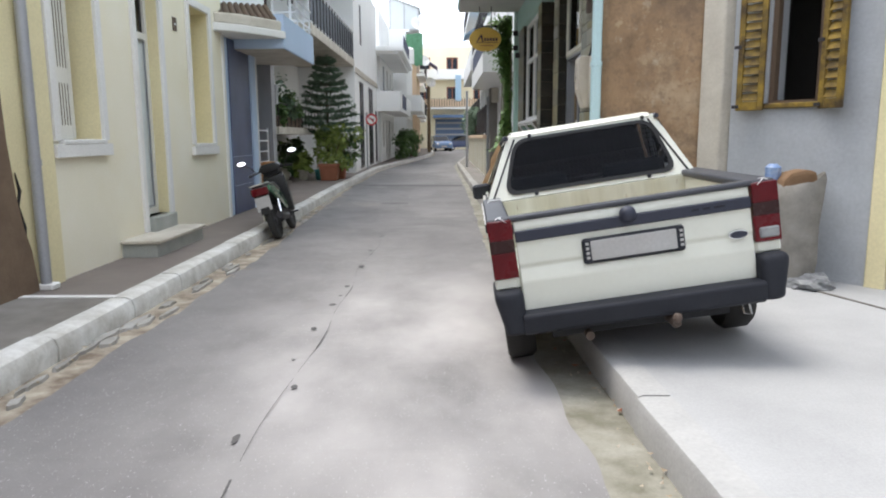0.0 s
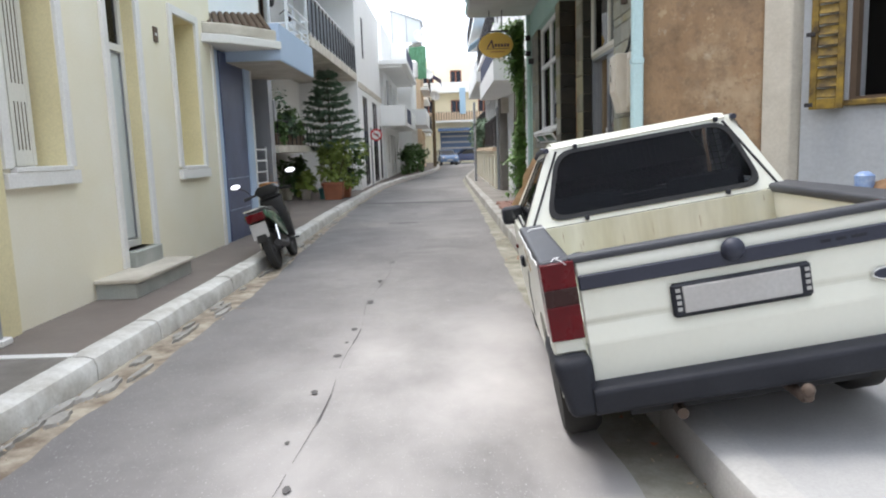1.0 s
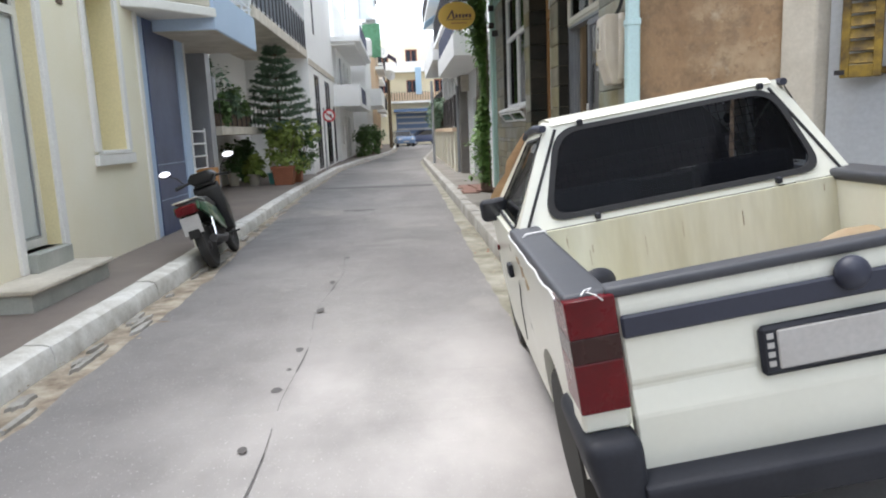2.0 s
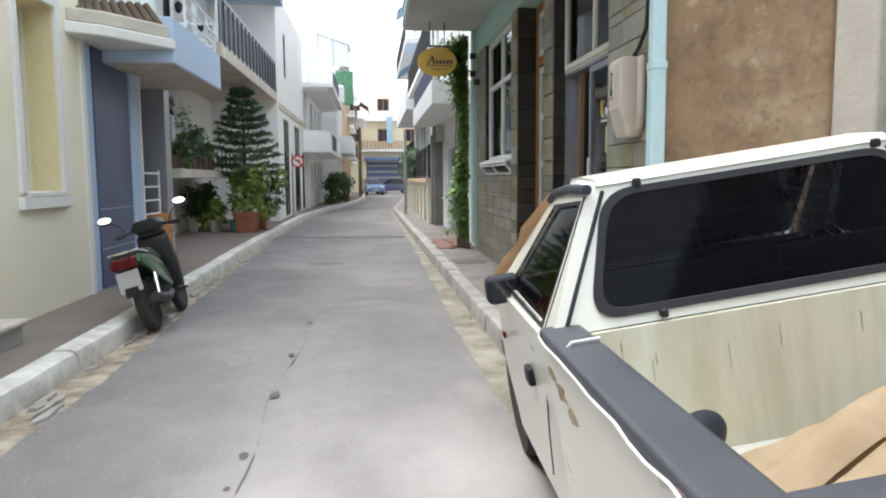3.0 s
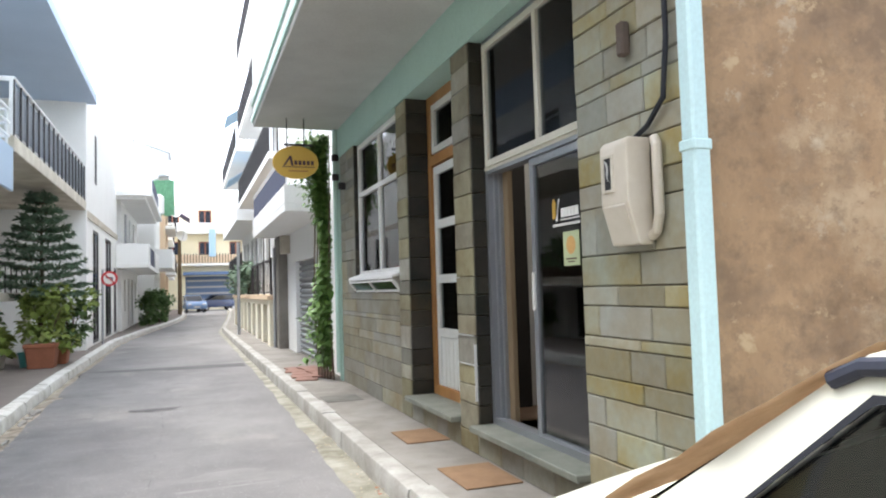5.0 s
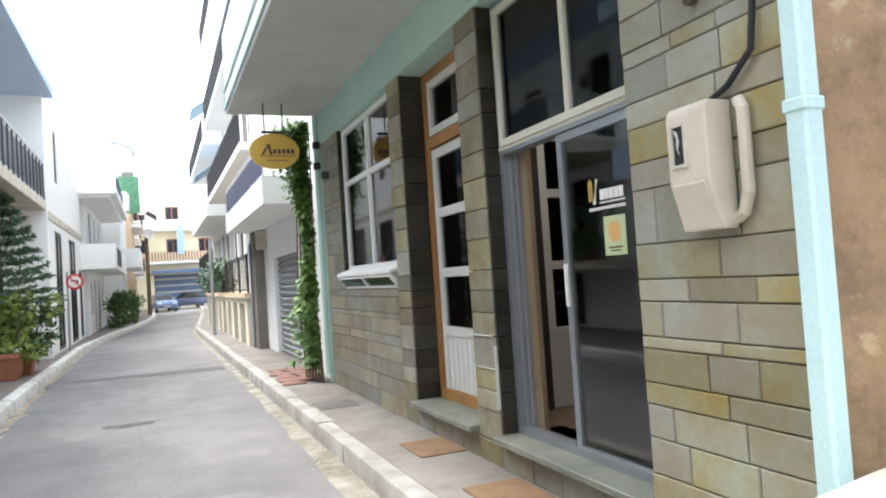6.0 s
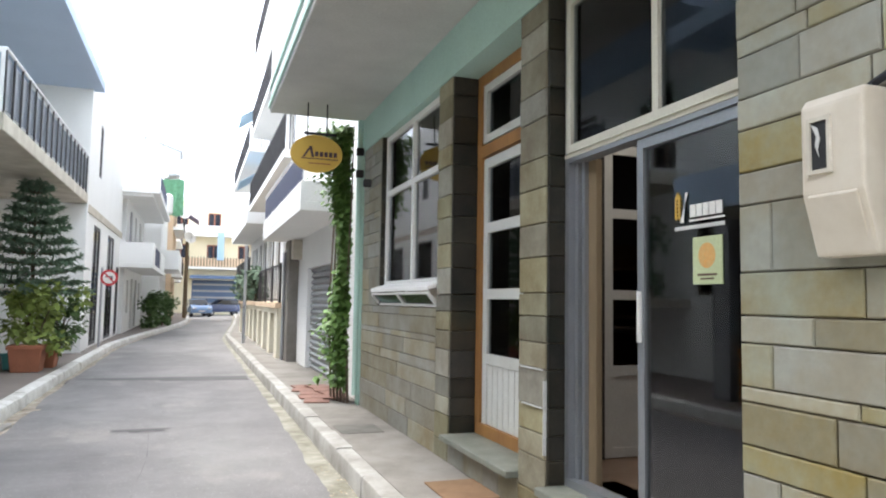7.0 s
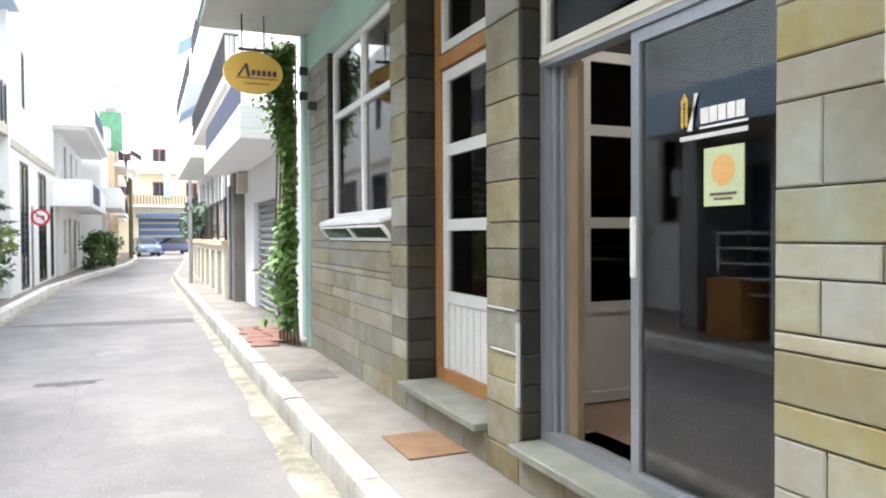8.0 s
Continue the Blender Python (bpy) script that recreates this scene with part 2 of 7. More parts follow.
M["zinc"] = mat("zinc_pipe", (0.42, 0.43, 0.45), 0.5, (0.36, 0.37, 0.39), 4, 0.5, 0.05, 60, metal=0.5)
M["steel_white"] = mat("white_painted_steel", (0.78, 0.79, 0.8), 0.45, (0.7, 0.71, 0.72), 5, 0.4, 0.02, 60)
M["roller"] = mat("grey_roller_shutter", (0.34, 0.35, 0.36), 0.5, (0.27, 0.28, 0.29), 2, 0.6, 0.08, 60, metal=0.3)
M["peach"] = mat("peach_plaster", (0.78, 0.6, 0.42), 0.85, (0.72, 0.55, 0.38), 0.8, 0.5, 0.1, 40)
M["navy"] = mat("navy_metal", (0.08, 0.13, 0.24), 0.5, (0.1, 0.16, 0.28), 1, 0.5, 0.05, 40)
M["car_blue"] = mat("blue_car_paint", (0.16, 0.25, 0.42), 0.25, (0.14, 0.22, 0.38), 2, 0.4, 0.0, 40, coat=0.6)
M["car_dark"] = mat("dark_blue_car_paint", (0.03, 0.05, 0.12), 0.25, (0.025, 0.04, 0.1), 2, 0.4, 0.0, 40, coat=0.6)
M["chrome"] = mat("chrome", (0.75, 0.76, 0.78), 0.12, (0.7, 0.71, 0.73), 4, 0.4, 0.0, 60, metal=1.0)
M["mirror"] = mat("mirror_glass", (0.92, 0.93, 0.95), 0.02, (0.9, 0.91, 0.93), 4, 0.3, 0.0, 60, metal=1.0)
M["green_paint"] = mat("green_scooter_paint", (0.02, 0.1, 0.04), 0.25, (0.018, 0.085, 0.035), 4, 0.5, 0.0, 60, coat=0.6)
M["plate"] = mat("blank_plate", (0.46, 0.46, 0.45), 0.5, (0.42, 0.4, 0.38), 6, 0.5, 0.02, 60)
M["teal"] = mat("teal_plastic", (0.12, 0.42, 0.4), 0.5)
M["brick_orange"] = mat("orange_hollow_brick", (0.5, 0.24, 0.08), 0.85, (0.4, 0.18, 0.06), 6, 0.6, 0.3, 60)
M["awning_blue"] = mat("light_blue_cloth", (0.34, 0.45, 0.58), 0.9, (0.3, 0.47, 0.6), 2, 0.5, 0.1, 40)
M["net_green"] = mat("green_netting", (0.12, 0.3, 0.17), 0.8, (0.08, 0.2, 0.11), 6, 0.8, 0.2, 60)
M["sign_red"] = mat("red_sign_enamel", (0.6, 0.03, 0.04), 0.4)
M["inner_dark"] = mat("dark_cab_trim", (0.022, 0.023, 0.026), 0.8)
M["worn_paint"] = mat("scraped_paint", (0.45, 0.4, 0.28), 0.8, (0.25, 0.16, 0.09), 20, 0.8, 0.2, 60)
M["frosted"] = mat("frosted_glass", (0.62, 0.66, 0.66), 0.35, (0.56, 0.6, 0.6), 2, 0.4, 0.02, 60)
M["smoke_panel"] = mat("smoky_panel", (0.07, 0.085, 0.11), 0.35, (0.1, 0.12, 0.15), 3, 0.5, 0.02, 60)
M["leaf_vine"] = mat("vine_leaf", (0.1, 0.21, 0.045), 0.5, (0.17, 0.28, 0.07), 14, 0.9, 0.1, 60)
M["car_black_glass"] = mat("dark_car_glass", (0.015, 0.017, 0.02), 0.06, (0.02, 0.022, 0.026), 3, 0.4, 0.0, 60)
M["stripe"] = mat("dark_navy_plastic", (0.022, 0.026, 0.045), 0.5, (0.03, 0.034, 0.055), 5, 0.5, 0.05, 80)
M["bed_cream"] = mat("stained_cream_paint", (0.68, 0.68, 0.58), 0.5, (0.47, 0.45, 0.31), 5.0, 0.55, 0.03, 22, streak=0.16, speck=0.12)


def old_plaster(name):
    """Layered plaster: ochre coat, darker damp stains and bare grey-white render where the coat has fallen off."""
    m = mat(name, (0.36, 0.24, 0.14), 0.95, (0.25, 0.16, 0.09), 2.4, 0.95, 1.0, 30, streak=0.5)
    n, l = m.node_tree.nodes, m.node_tree.links
    b = n["Principled BSDF"]
    first = b.inputs["Base Color"].links[0].from_socket
    tc = n.new("ShaderNodeTexCoord")
    for scale, lo, hi, colour in ((5.5, 0.6, 0.72, (0.42, 0.35, 0.26)), (3.2, 0.52, 0.72, (0.15, 0.1, 0.06)), (1.3, 0.5, 0.7, (0.46, 0.35, 0.23)), (0.9, 0.52, 0.62, (0.2, 0.135, 0.085)), (7.0, 0.52, 0.8, (0.13, 0.09, 0.06)), (18.0, 0.54, 0.68, (0.24, 0.165, 0.105)), (6.0, 0.60, 0.68, (0.42, 0.31, 0.19))):
        t, r, x = n.new("ShaderNodeTexNoise"), n.new("ShaderNodeMapRange"), n.new("ShaderNodeMixRGB")
        t.inputs["Scale"].default_value, t.inputs["Detail"].default_value, t.inputs["Roughness"].default_value = scale, 9, 0.68
        r.inputs["From Min"].default_value, r.inputs["From Max"].default_value = lo, hi
        l.new(tc.outputs["Object"], t.inputs["Vector"])
        l.new(t.outputs["Fac"], r.inputs["Value"])
        l.new(r.outputs["Result"], x.inputs["Fac"])
        l.new(first, x.inputs["Color1"])
        x.inputs["Color2"].default_value = (*colour, 1)
        first = x.outputs["Color"]
    l.new(first, b.inputs["Base Color"])
    return m


M["ochre"] = old_plaster("weathered_ochre_plaster")


def road_asphalt(name):
    """Worn asphalt: grey binder, pale dusty wear in long patches, darker oily drips, pale stone grains and a painted
    pool of light.
    """
    m = mat(name, (0.14, 0.133, 0.132), 0.9, (0.18, 0.171, 0.17), 1.6, 0.8, 0.5, 150)
    n, l = m.node_tree.nodes, m.node_tree.links
    b = n["Principled BSDF"]
    first = b.inputs["Base Color"].links[0].from_socket
    tc, mp = n.new("ShaderNodeTexCoord"), n.new("ShaderNodeMapping")
    mp.inputs["Scale"].default_value = (1.0, 0.55, 1.0)
    l.new(tc.outputs["Object"], mp.inputs["Vector"])
    for scale, detail, lo, hi, colour, most in ((0.42, 10, 0.42, 0.66, (0.32, 0.31, 0.3), 0.5), (1.7, 10, 0.55, 0.7, (0.11, 0.105, 0.105), 0.35), (0.9, 12, 0.57, 0.64, (0.26, 0.245, 0.23), 0.5), (90, 2, 0.64, 0.72, (0.48, 0.47, 0.46), 0.7)):
        t, r, x = n.new("ShaderNodeTexNoise"), n.new("ShaderNodeMapRange"), n.new("ShaderNodeMixRGB")
        t.inputs["Scale"].default_value, t.inputs["Detail"].default_value, t.inputs["Roughness"].default_value = scale, detail, 0.66
        r.inputs["From Min"].default_value, r.inputs["From Max"].default_value, r.inputs["To Max"].default_value = lo, hi, most
        l.new(mp.outputs["Vector"], t.inputs["Vector"])
        l.new(t.outputs["Fac"], r.inputs["Value"])
        l.new(r.outputs["Result"], x.inputs["Fac"])
        l.new(first, x.inputs["Color1"])
        x.inputs["Color2"].default_value = (*colour, 1)
        first = x.outputs["Color"]
    # painted pool of light beside the apron, broken up by a coarse noise
    far, near, cloud, mul, lit_patch = n.new("ShaderNodeVectorMath"), n.new("ShaderNodeMapRange"), n.new("ShaderNodeTexNoise"), n.new("ShaderNodeMath"), n.new("ShaderNodeMixRGB")
    far.operation = "DISTANCE"
    far.inputs[1].default_value = (0.95, 1.75, 0)
    near.inputs["From Min"].default_value, near.inputs["From Max"].default_value, near.inputs["To Min"].default_value, near.inputs["To Max"].default_value = 0.4, 2.3, 1.0, 0.0
    near.interpolation_type = "SMOOTHSTEP"
    cloud.inputs["Scale"].default_value, cloud.inputs["Detail"].default_value = 1.1, 8
    mul.operation = "MULTIPLY"
    mul.use_clamp = True
    l.new(mp.outputs["Vector"], far.inputs[0])
    l.new(mp.outputs["Vector"], cloud.inputs["Vector"])
    l.new(far.outputs["Value"], near.inputs["Value"])
    l.new(near.outputs["Result"], mul.inputs[0])
    scaled = n.new("ShaderNodeMapRange")
    scaled.inputs["From Min"].default_value, scaled.inputs["From Max"].default_value = 0.3, 0.65
    l.new(cloud.outputs["Fac"], scaled.inputs["Value"])
    l.new(scaled.outputs["Result"], mul.inputs[1])
    l.new(mul.outputs[0], lit_patch.inputs["Fac"])
    l.new(first, lit_patch.inputs["Color1"])
    lit_patch.inputs["Color2"].default_value = (0.44, 0.42, 0.41, 1)
    l.new(lit_patch.outputs["Color"], b.inputs["Base Color"])
    return m


M["asphalt"] = road_asphalt("worn_asphalt")
glow = bpy.data.materials.new("lit_tube")
glow.use_nodes = True
glow.node_tree.nodes["Principled BSDF"].inputs["Emission Color"].default_value = (1, 0.95, 0.85, 1)
glow.node_tree.nodes["Principled BSDF"].inputs["Emission Strength"].default_value = 9.0
M["lit_tube"] = glow


# ---- builders ----
def thing(name, label, category, group="", kind="", at=None):
    ob = new(name)
    ob.empty_display_size = 0.2
    if at is not None:
        ob.matrix_world = at
    return tagged(ob, label, category, group, kind)


def part(name, bm, material, parent=None, label="", smooth=False):
    """Links a bmesh as one mesh object under a thing or a part."""
    me = bpy.data.meshes.new(name)
    bmesh.ops.recalc_face_normals(bm, faces=bm.faces)
    bm.to_mesh(me)
    bm.free()
    if smooth:
        me.shade_smooth()
        me.set_sharp_from_angle(angle=radians(40))
    me.materials.append(M[material] if isinstance(material, str) else material)
    ob = new(name, me)
    ob.parent = parent
    if label:
        ob["label"] = label
    return ob


def setting(name, bm, material, label, category):
    return tagged(part(name, bm, material), label, category, kind="structure")


def boxes(*spans, bevel=0.0, seg=1):
    """One bmesh of boxes (x0, x1, y0, y1, z0, z1)."""
    bm = bmesh.new()
    for x0, x1, y0, y1, z0, z1 in spans:
        v = [bm.verts.new((x, y, z)) for x in (x0, x1) for y in (y0, y1) for z in (z0, z1)]
        for f in ((0, 1, 3, 2), (4, 6, 7, 5), (0, 4, 5, 1), (2, 3, 7, 6), (0, 2, 6, 4), (1, 5, 7, 3)):
            bm.faces.new([v[i] for i in f])
    bmesh.ops.recalc_face_normals(bm, faces=bm.faces)
    if bevel:
        bmesh.ops.bevel(bm, geom=bm.edges[:], offset=bevel, segments=seg, affect="EDGES", profile=0.6)
    return bm


def prism(points, axis, lo, hi, bevel=0.0, seg=1):
    """A polygon of two coordinates drawn out along the third axis."""
    bm = bmesh.new()
    n = "xyz".index(axis)

    def put(p, w):
        c = list(p)
        c.insert(n, w)
        return bm.verts.new(c)

    a, b = [put(p, lo) for p in points], [put(p, hi) for p in points]
    bm.faces.new(a)
    bm.faces.new(b[::-1])
    for i in range(len(a)):
        j = (i + 1) % len(a)
        bm.faces.new((a[i], b[i], b[j], a[j]))
    bmesh.ops.recalc_face_normals(bm, faces=bm.faces)
    if bevel:
        bmesh.ops.bevel(bm, geom=bm.edges[:], offset=bevel, segments=seg, affect="EDGES", profile=0.6)
    return bm


def tube(points, radius, sides=8, bm=None):
    """A round bar along a line of points; radius may be a list."""
    bm = bm or bmesh.new()
    pts = [Vector(p) for p in points]
    rad = radius if isinstance(radius, (list, tuple)) else [radius] * len(pts)
    rings = []
    for i, p in enumerate(pts):
        d = (pts[min(i + 1, len(pts) - 1)] - pts[max(i - 1, 0)]).normalized()
        u = d.orthogonal().normalized() if abs(d.z) < 0.9 else Vector((1, 0, 0)).cross(d).normalized()
        w = d.cross(u)
        rings.append([bm.verts.new(p + rad[i] * (math.cos(a) * u + math.sin(a) * w)) for a in (2 * math.pi * k / sides for k in range(sides))])
    for a, b in zip(rings, rings[1:]):
        best = min(range(sides), key=lambda s: sum((a[k].co - b[(k + s) % sides].co).length for k in (0, sides // 2)))
        for k in range(sides):
            j = (k + 1) % sides
            bm.faces.new((a[k], a[j], b[(j + best) % sides], b[(k + best) % sides]))
    bm.faces.new(rings[0])
    bm.faces.new(rings[-1])
    return bm


def lathe(profile, sides=20, at=(0, 0, 0), bm=None):
    """A turned shape round the z axis from (radius, z)."""
    bm = bm or bmesh.new()
    rings = [[bm.verts.new((at[0] + r * math.cos(a), at[1] + r * math.sin(a), at[2] + z)) for a in (2 * math.pi * k / sides for k in range(sides))] for r, z in profile]
    for a, b in zip(rings, rings[1:]):
        for k in range(sides):
            bm.faces.new((a[k], a[(k + 1) % sides], b[(k + 1) % sides], b[k]))
    bm.faces.new(rings[0])
    bm.faces.new(rings[-1])
    return bm


def wall(axis, p0, p1, u0, u1, z0, z1, holes=()):
    """A wall of thickness p0..p1 along x or y, from u0 to u1, with holes (ua, ub, za, zb) cut right through."""
    us = sorted({u0, u1, *(h for a in holes for h in a[:2] if u0 < h < u1)})
    zs = sorted({z0, z1, *(h for a in holes for h in a[2:] if z0 < h < z1)})

    def solid(i, j):
        if not (0 <= i < len(us) - 1 and 0 <= j < len(zs) - 1):
            return False
        u, z = (us[i] + us[i + 1]) / 2, (zs[j] + zs[j + 1]) / 2
        return not any(a < u < b and c < z < d for a, b, c, d in holes)

    bm, seen = bmesh.new(), {}

    def v(p, u, z):
        key = (p, u, z)
        if key not in seen:
            seen[key] = bm.verts.new((p, u, z) if axis == "x" else (u, p, z))
        return seen[key]

    for i in range(len(us) - 1):
        for j in range(len(zs) - 1):
            if solid(i, j):
                a, b, c, d = us[i], us[i + 1], zs[j], zs[j + 1]
                for p in (p0, p1):
                    bm.faces.new((v(p, a, c), v(p, b, c), v(p, b, d), v(p, a, d)))
                for on, q in ((solid(i - 1, j), ((a, c), (a, d))), (solid(i + 1, j), ((b, c), (b, d))), (solid(i, j - 1), ((a, c), (b, c))), (solid(i, j + 1), ((a, d), (b, d)))):
                    if not on:
                        bm.faces.new((v(p0, *q[0]), v(p0, *q[1]), v(p1, *q[1]), v(p1, *q[0])))
    return bm


def frame_bars(axis, p0, p1, u0, u1, z0, z1, w, mullions=(), rails=()):
    """A window or door frame in one piece, with upright mullions at u and cross rails at z."""
    us = [u0 + w, *(q for u in sorted(mullions) for q in (u - w / 2, u + w / 2)), u1 - w]
    zs = [z0 + w, *(q for z in sorted(rails) for q in (z - w / 2, z + w / 2)), z1 - w]
    holes = [(a, b, c, d) for a, b in zip(us[::2], us[1::2]) for c, d in zip(zs[::2], zs[1::2])]
    return wall(axis, p0, p1, u0, u1, z0, z1, holes)


def leaf_cloud(count, where, size, seed, flat=0.5):
    """Many small bent leaves; where(rng) gives a place and an outward way."""
    rng = random.Random(seed)
    verts, faces = [], []
    for _ in range(count):
        p, out = where(rng)
        d = (Vector(out) + Vector((rng.uniform(-1, 1), rng.uniform(-1, 1), rng.uniform(-1, 0.8))) * 0.9).normalized()
        s = size * rng.uniform(0.6, 1.4)
        side = d.cross(Vector((rng.uniform(-0.4, 0.4), rng.uniform(-0.4, 0.4), 1))).normalized() * s * flat
        k = len(verts)
        p = Vector(p)
        bend = Vector((0, 0, -s * 0.25))
        verts += [p, p + d * s * 0.5 + side, p + d * s + bend, p + d * s * 0.5 - side]
        faces += [(k, k + 1, k + 2), (k, k + 2, k + 3)]
    me = bpy.data.meshes.new("leaves")
    me.from_pydata([tuple(v) for v in verts], [], faces)
    bm = bmesh.new()
    bm.from_mesh(me)
    bpy.data.meshes.remove(me)
    return bm


# ---- ground ----
def between(line, y):
    return float(np.interp(y, [p[0] for p in line], [p[1] for p in line]))


def ribbon(name, left, right, z, material, label, category, thick=0.25, rough=0.0, parent=None, y0=None, y1=None, lip=0.0, seed=1):
    """A sheet between two lines (y, x) with a slightly uneven edge, drawn down by its thickness."""
    a0, a1 = max(left[0][0], right[0][0]) if y0 is None else y0, min(left[-1][0], right[-1][0]) if y1 is None else y1
    ys, y = [], a0
    while y < a1:
        ys.append(y)
        y += 0.12 if y < 16 and rough else (0.5 if y < 30 else 3)
    ys.append(a1)
    bm, rows = bmesh.new(), []
    for y in ys:
        wob = [rough * noise.noise((y * f, seed * 3.1, f)) for f in (1.3, 2.1, 3.7)]
        a, b = between(left, y) + wob[0] * (lip <= 0), between(right, y) + wob[1] * (lip >= 0)
        top = [(a, y, z + 0.4 * wob[2]), (b, y, z + 0.4 * wob[0])]
        if lip > 0:
            top = [(a, y, z), (b - lip, y, z + 0.3 * wob[2]), (b - lip * 0.3, y, z - lip * 0.25), (b + 0.3 * wob[2], y, z - lip)]
        elif lip < 0:
            top = [(a + 0.3 * wob[2], y, z + lip), (a - lip * 0.3, y, z + lip * 0.25), (a - lip, y, z + 0.3 * wob[2]), (b, y, z)]
        rows.append([bm.verts.new(c) for c in (*top, (b, y, z - thick), (a, y, z - thick))])
    n = len(rows[0])
    for p, q in zip(rows, rows[1:]):
        for k in range(n):
            bm.faces.new((p[k], p[(k + 1) % n], q[(k + 1) % n], q[k]))
    bm.faces.new(rows[0])
    bm.faces.new(rows[-1])
    ob = part(name, bm, material, parent, smooth=bool(lip))
    if parent is None:
        tagged(ob, label, category, kind="structure")
    return ob


KERB_L = [(-30, -1.65), (-8, -1.52), (3, -1.48), (8, -1.47), (10.5, -1.55), (15.6, -1.66), (18.5, -1.7), (28, -1.72), (34, -1.3), (39, -0.75), (46, -0.1), (52, 0.2), (60, 0.2), (80, -0.6)]
EDGE_L = [(-30, -1.2), (8, -1.2), (9.7, -1.31), (13, -1.43), (17, -1.55), (28, -1.6), (34, -1.18), (39, -0.63), (46, 0.02), (52, 0.32), (60, 0.32), (80, -0.48)]
KERB_R = [(-30, 2.7), (-8, 2.2), (1.0, 1.98), (2.6, 1.93), (6.8, 1.83), (13, 1.79), (33, 1.66), (45, 2.5), (60, 3.4), (80, 4.2)]


def shift(line, d):
    return [(y, x + d) for y, x in line]


setting("ground", boxes((-2500, 2500, -2500, 2500, -0.3, -0.2)), "gutter", "bare earth reaching to the horizon", "ground")
EDGE_R = [(-30, 2.45), (-8, 1.93), (1.0, 1.68), (2.6, 1.64), (6.8, 1.56), (13, 1.6), (18, 1.62), (33, 1.52), (45, 2.36), (60, 3.25), (80, 4.05)]
ribbon("road", EDGE_L, EDGE_R, 0.0, "asphalt", "worn grey asphalt road with patches and cracks", "road", rough=0.05)
ribbon("gutter_left", shift(KERB_L, -0.05), shift(EDGE_L, 0.1), -0.012, "gutter", "dirty concrete gutter strip beside the kerb", "gutter", 0.2)
ribbon("gutter_right", shift(EDGE_R, -0.1), shift(KERB_R, 0.05), -0.012, "gutter_green", "dirty concrete gutter strip with green growth", "gutter", 0.2)
for k, side, y0, y1 in (("left", -1, -30, 80), ("right", 1, -30, 80)):
    line = KERB_L if side < 0 else KERB_R
    kerb = thing("kerb_" + k, ("whitewashed worn concrete kerb" if side < 0 else "grey concrete kerb with flaked white paint"), "kerb", kind="structure")
    y, i = y0, 0
    rng = random.Random(5)
    while y < y1:
        step = rng.uniform(0.9, 1.15) if -2 < y < 26 else 4.0
        a, b = (shift(line, -0.19), line) if side < 0 else (line, shift(line, 0.17))
        m = "kerb_white" if side < 0 else "kerb_worn" if y > 6.4 else "kerb_grey"
        ribbon("kerb_stone", a, b, (0.158 if side < 0 else 0.172) + rng.uniform(-0.006, 0.006), m, "", "", 0.22, 0.022 if side < 0 else 0.012, kerb, y, min(y + step - 0.012, y1), 0.07 if side < 0 else -0.035, i)
        y, i = y + step, i + 1
ribbon("pavement_left", [(-30, -6), (80, -6)], shift(KERB_L, -0.18), 0.148, "pave_brown", "brown concrete pavement", "pavement")
ribbon("pavement_slab", [(-8, -2.6), (4.24, -2.6)], [(-8, -1.7), (4.24, -1.66)], 0.156, "pave_pale", "pale concrete pavement slab", "pavement", 0.1)
setting("pavement_trim", boxes((-2.44, -1.64, 4.245, 4.33, 0.05, 0.162)), "white", "whitewashed strip across the pavement", "trim")
near = [p for p in KERB_R if p[0] <= 2.6] + [(6.05, 1.84)]
ribbon("pavement_apron", shift(near, 0.16), [(-30, 6), (6.05, 6)], 0.17, "apron", "smooth pale concrete apron", "pavement")
far = [(6.05, 1.84)] + [p for p in KERB_R if p[0] > 6.1]
ribbon("pavement_right", shift(far, 0.16), [(6.05, 2.9), (30, 2.9), (45, 3.9), (80, 6)], 0.173, "pave_pale", "stained pale concrete pavement", "pavement")


def flat_patch(name, cx, cy, rx, ry, z, material, label, category, seed, kind="structure", n=26, rag=0.25):
    rng = random.Random(seed)
    pts = []
    for k in range(n):
        a = 2 * math.pi * k / n
        r = 1 + rag * noise.noise((math.cos(a) * 2 + seed, math.sin(a) * 2, seed)) + rng.uniform(-0.05, 0.05)
        pts.append((cx + rx * r * math.cos(a), cy + ry * r * math.sin(a)))
    bm = bmesh.new()
    bm.faces.new([bm.verts.new((x, y, z)) for x, y in pts])
    ob = part(name, bm, material)
    return tagged(ob, label, category, kind=kind)


flat_patch("road_patch", 0.75, 9.6, 0.5, 0.4, 0.004, "asphalt_pale", "pale worn patch on the asphalt", "road patch", 2)
flat_patch("road_patch", 0.0, 13.9, 0.33, 0.2, 0.004, "asphalt_dark", "worn tarred patch on the asphalt", "road patch", 4, "structure", 30, 0.7)
setting("road_seam", boxes((-1.6, 1.55, 18.9, 19.6, -0.1, 0.005)), "asphalt_dark", "dark asphalt trench repair across the road", "road patch")
bm = bmesh.new()
rng = random.Random(8)
pts = [(0.12 + 0.10 * noise.noise((y * 0.7, 3, 1)), y) for y in np.arange(0.5, 16, 0.22)]
for (x0, y0), (x1, y1) in zip(pts, pts[1:]):
    w = 0.0015 + 0.009 * max(0, noise.noise((y0 * 1.9, 0, 7)))
    bm.faces.new([bm.verts.new(c) for c in ((x0 - w, y0, 0.0035), (x0 + w, y0, 0.0035), (x1 + w, y1, 0.0035), (x1 - w, y1, 0.0035))])
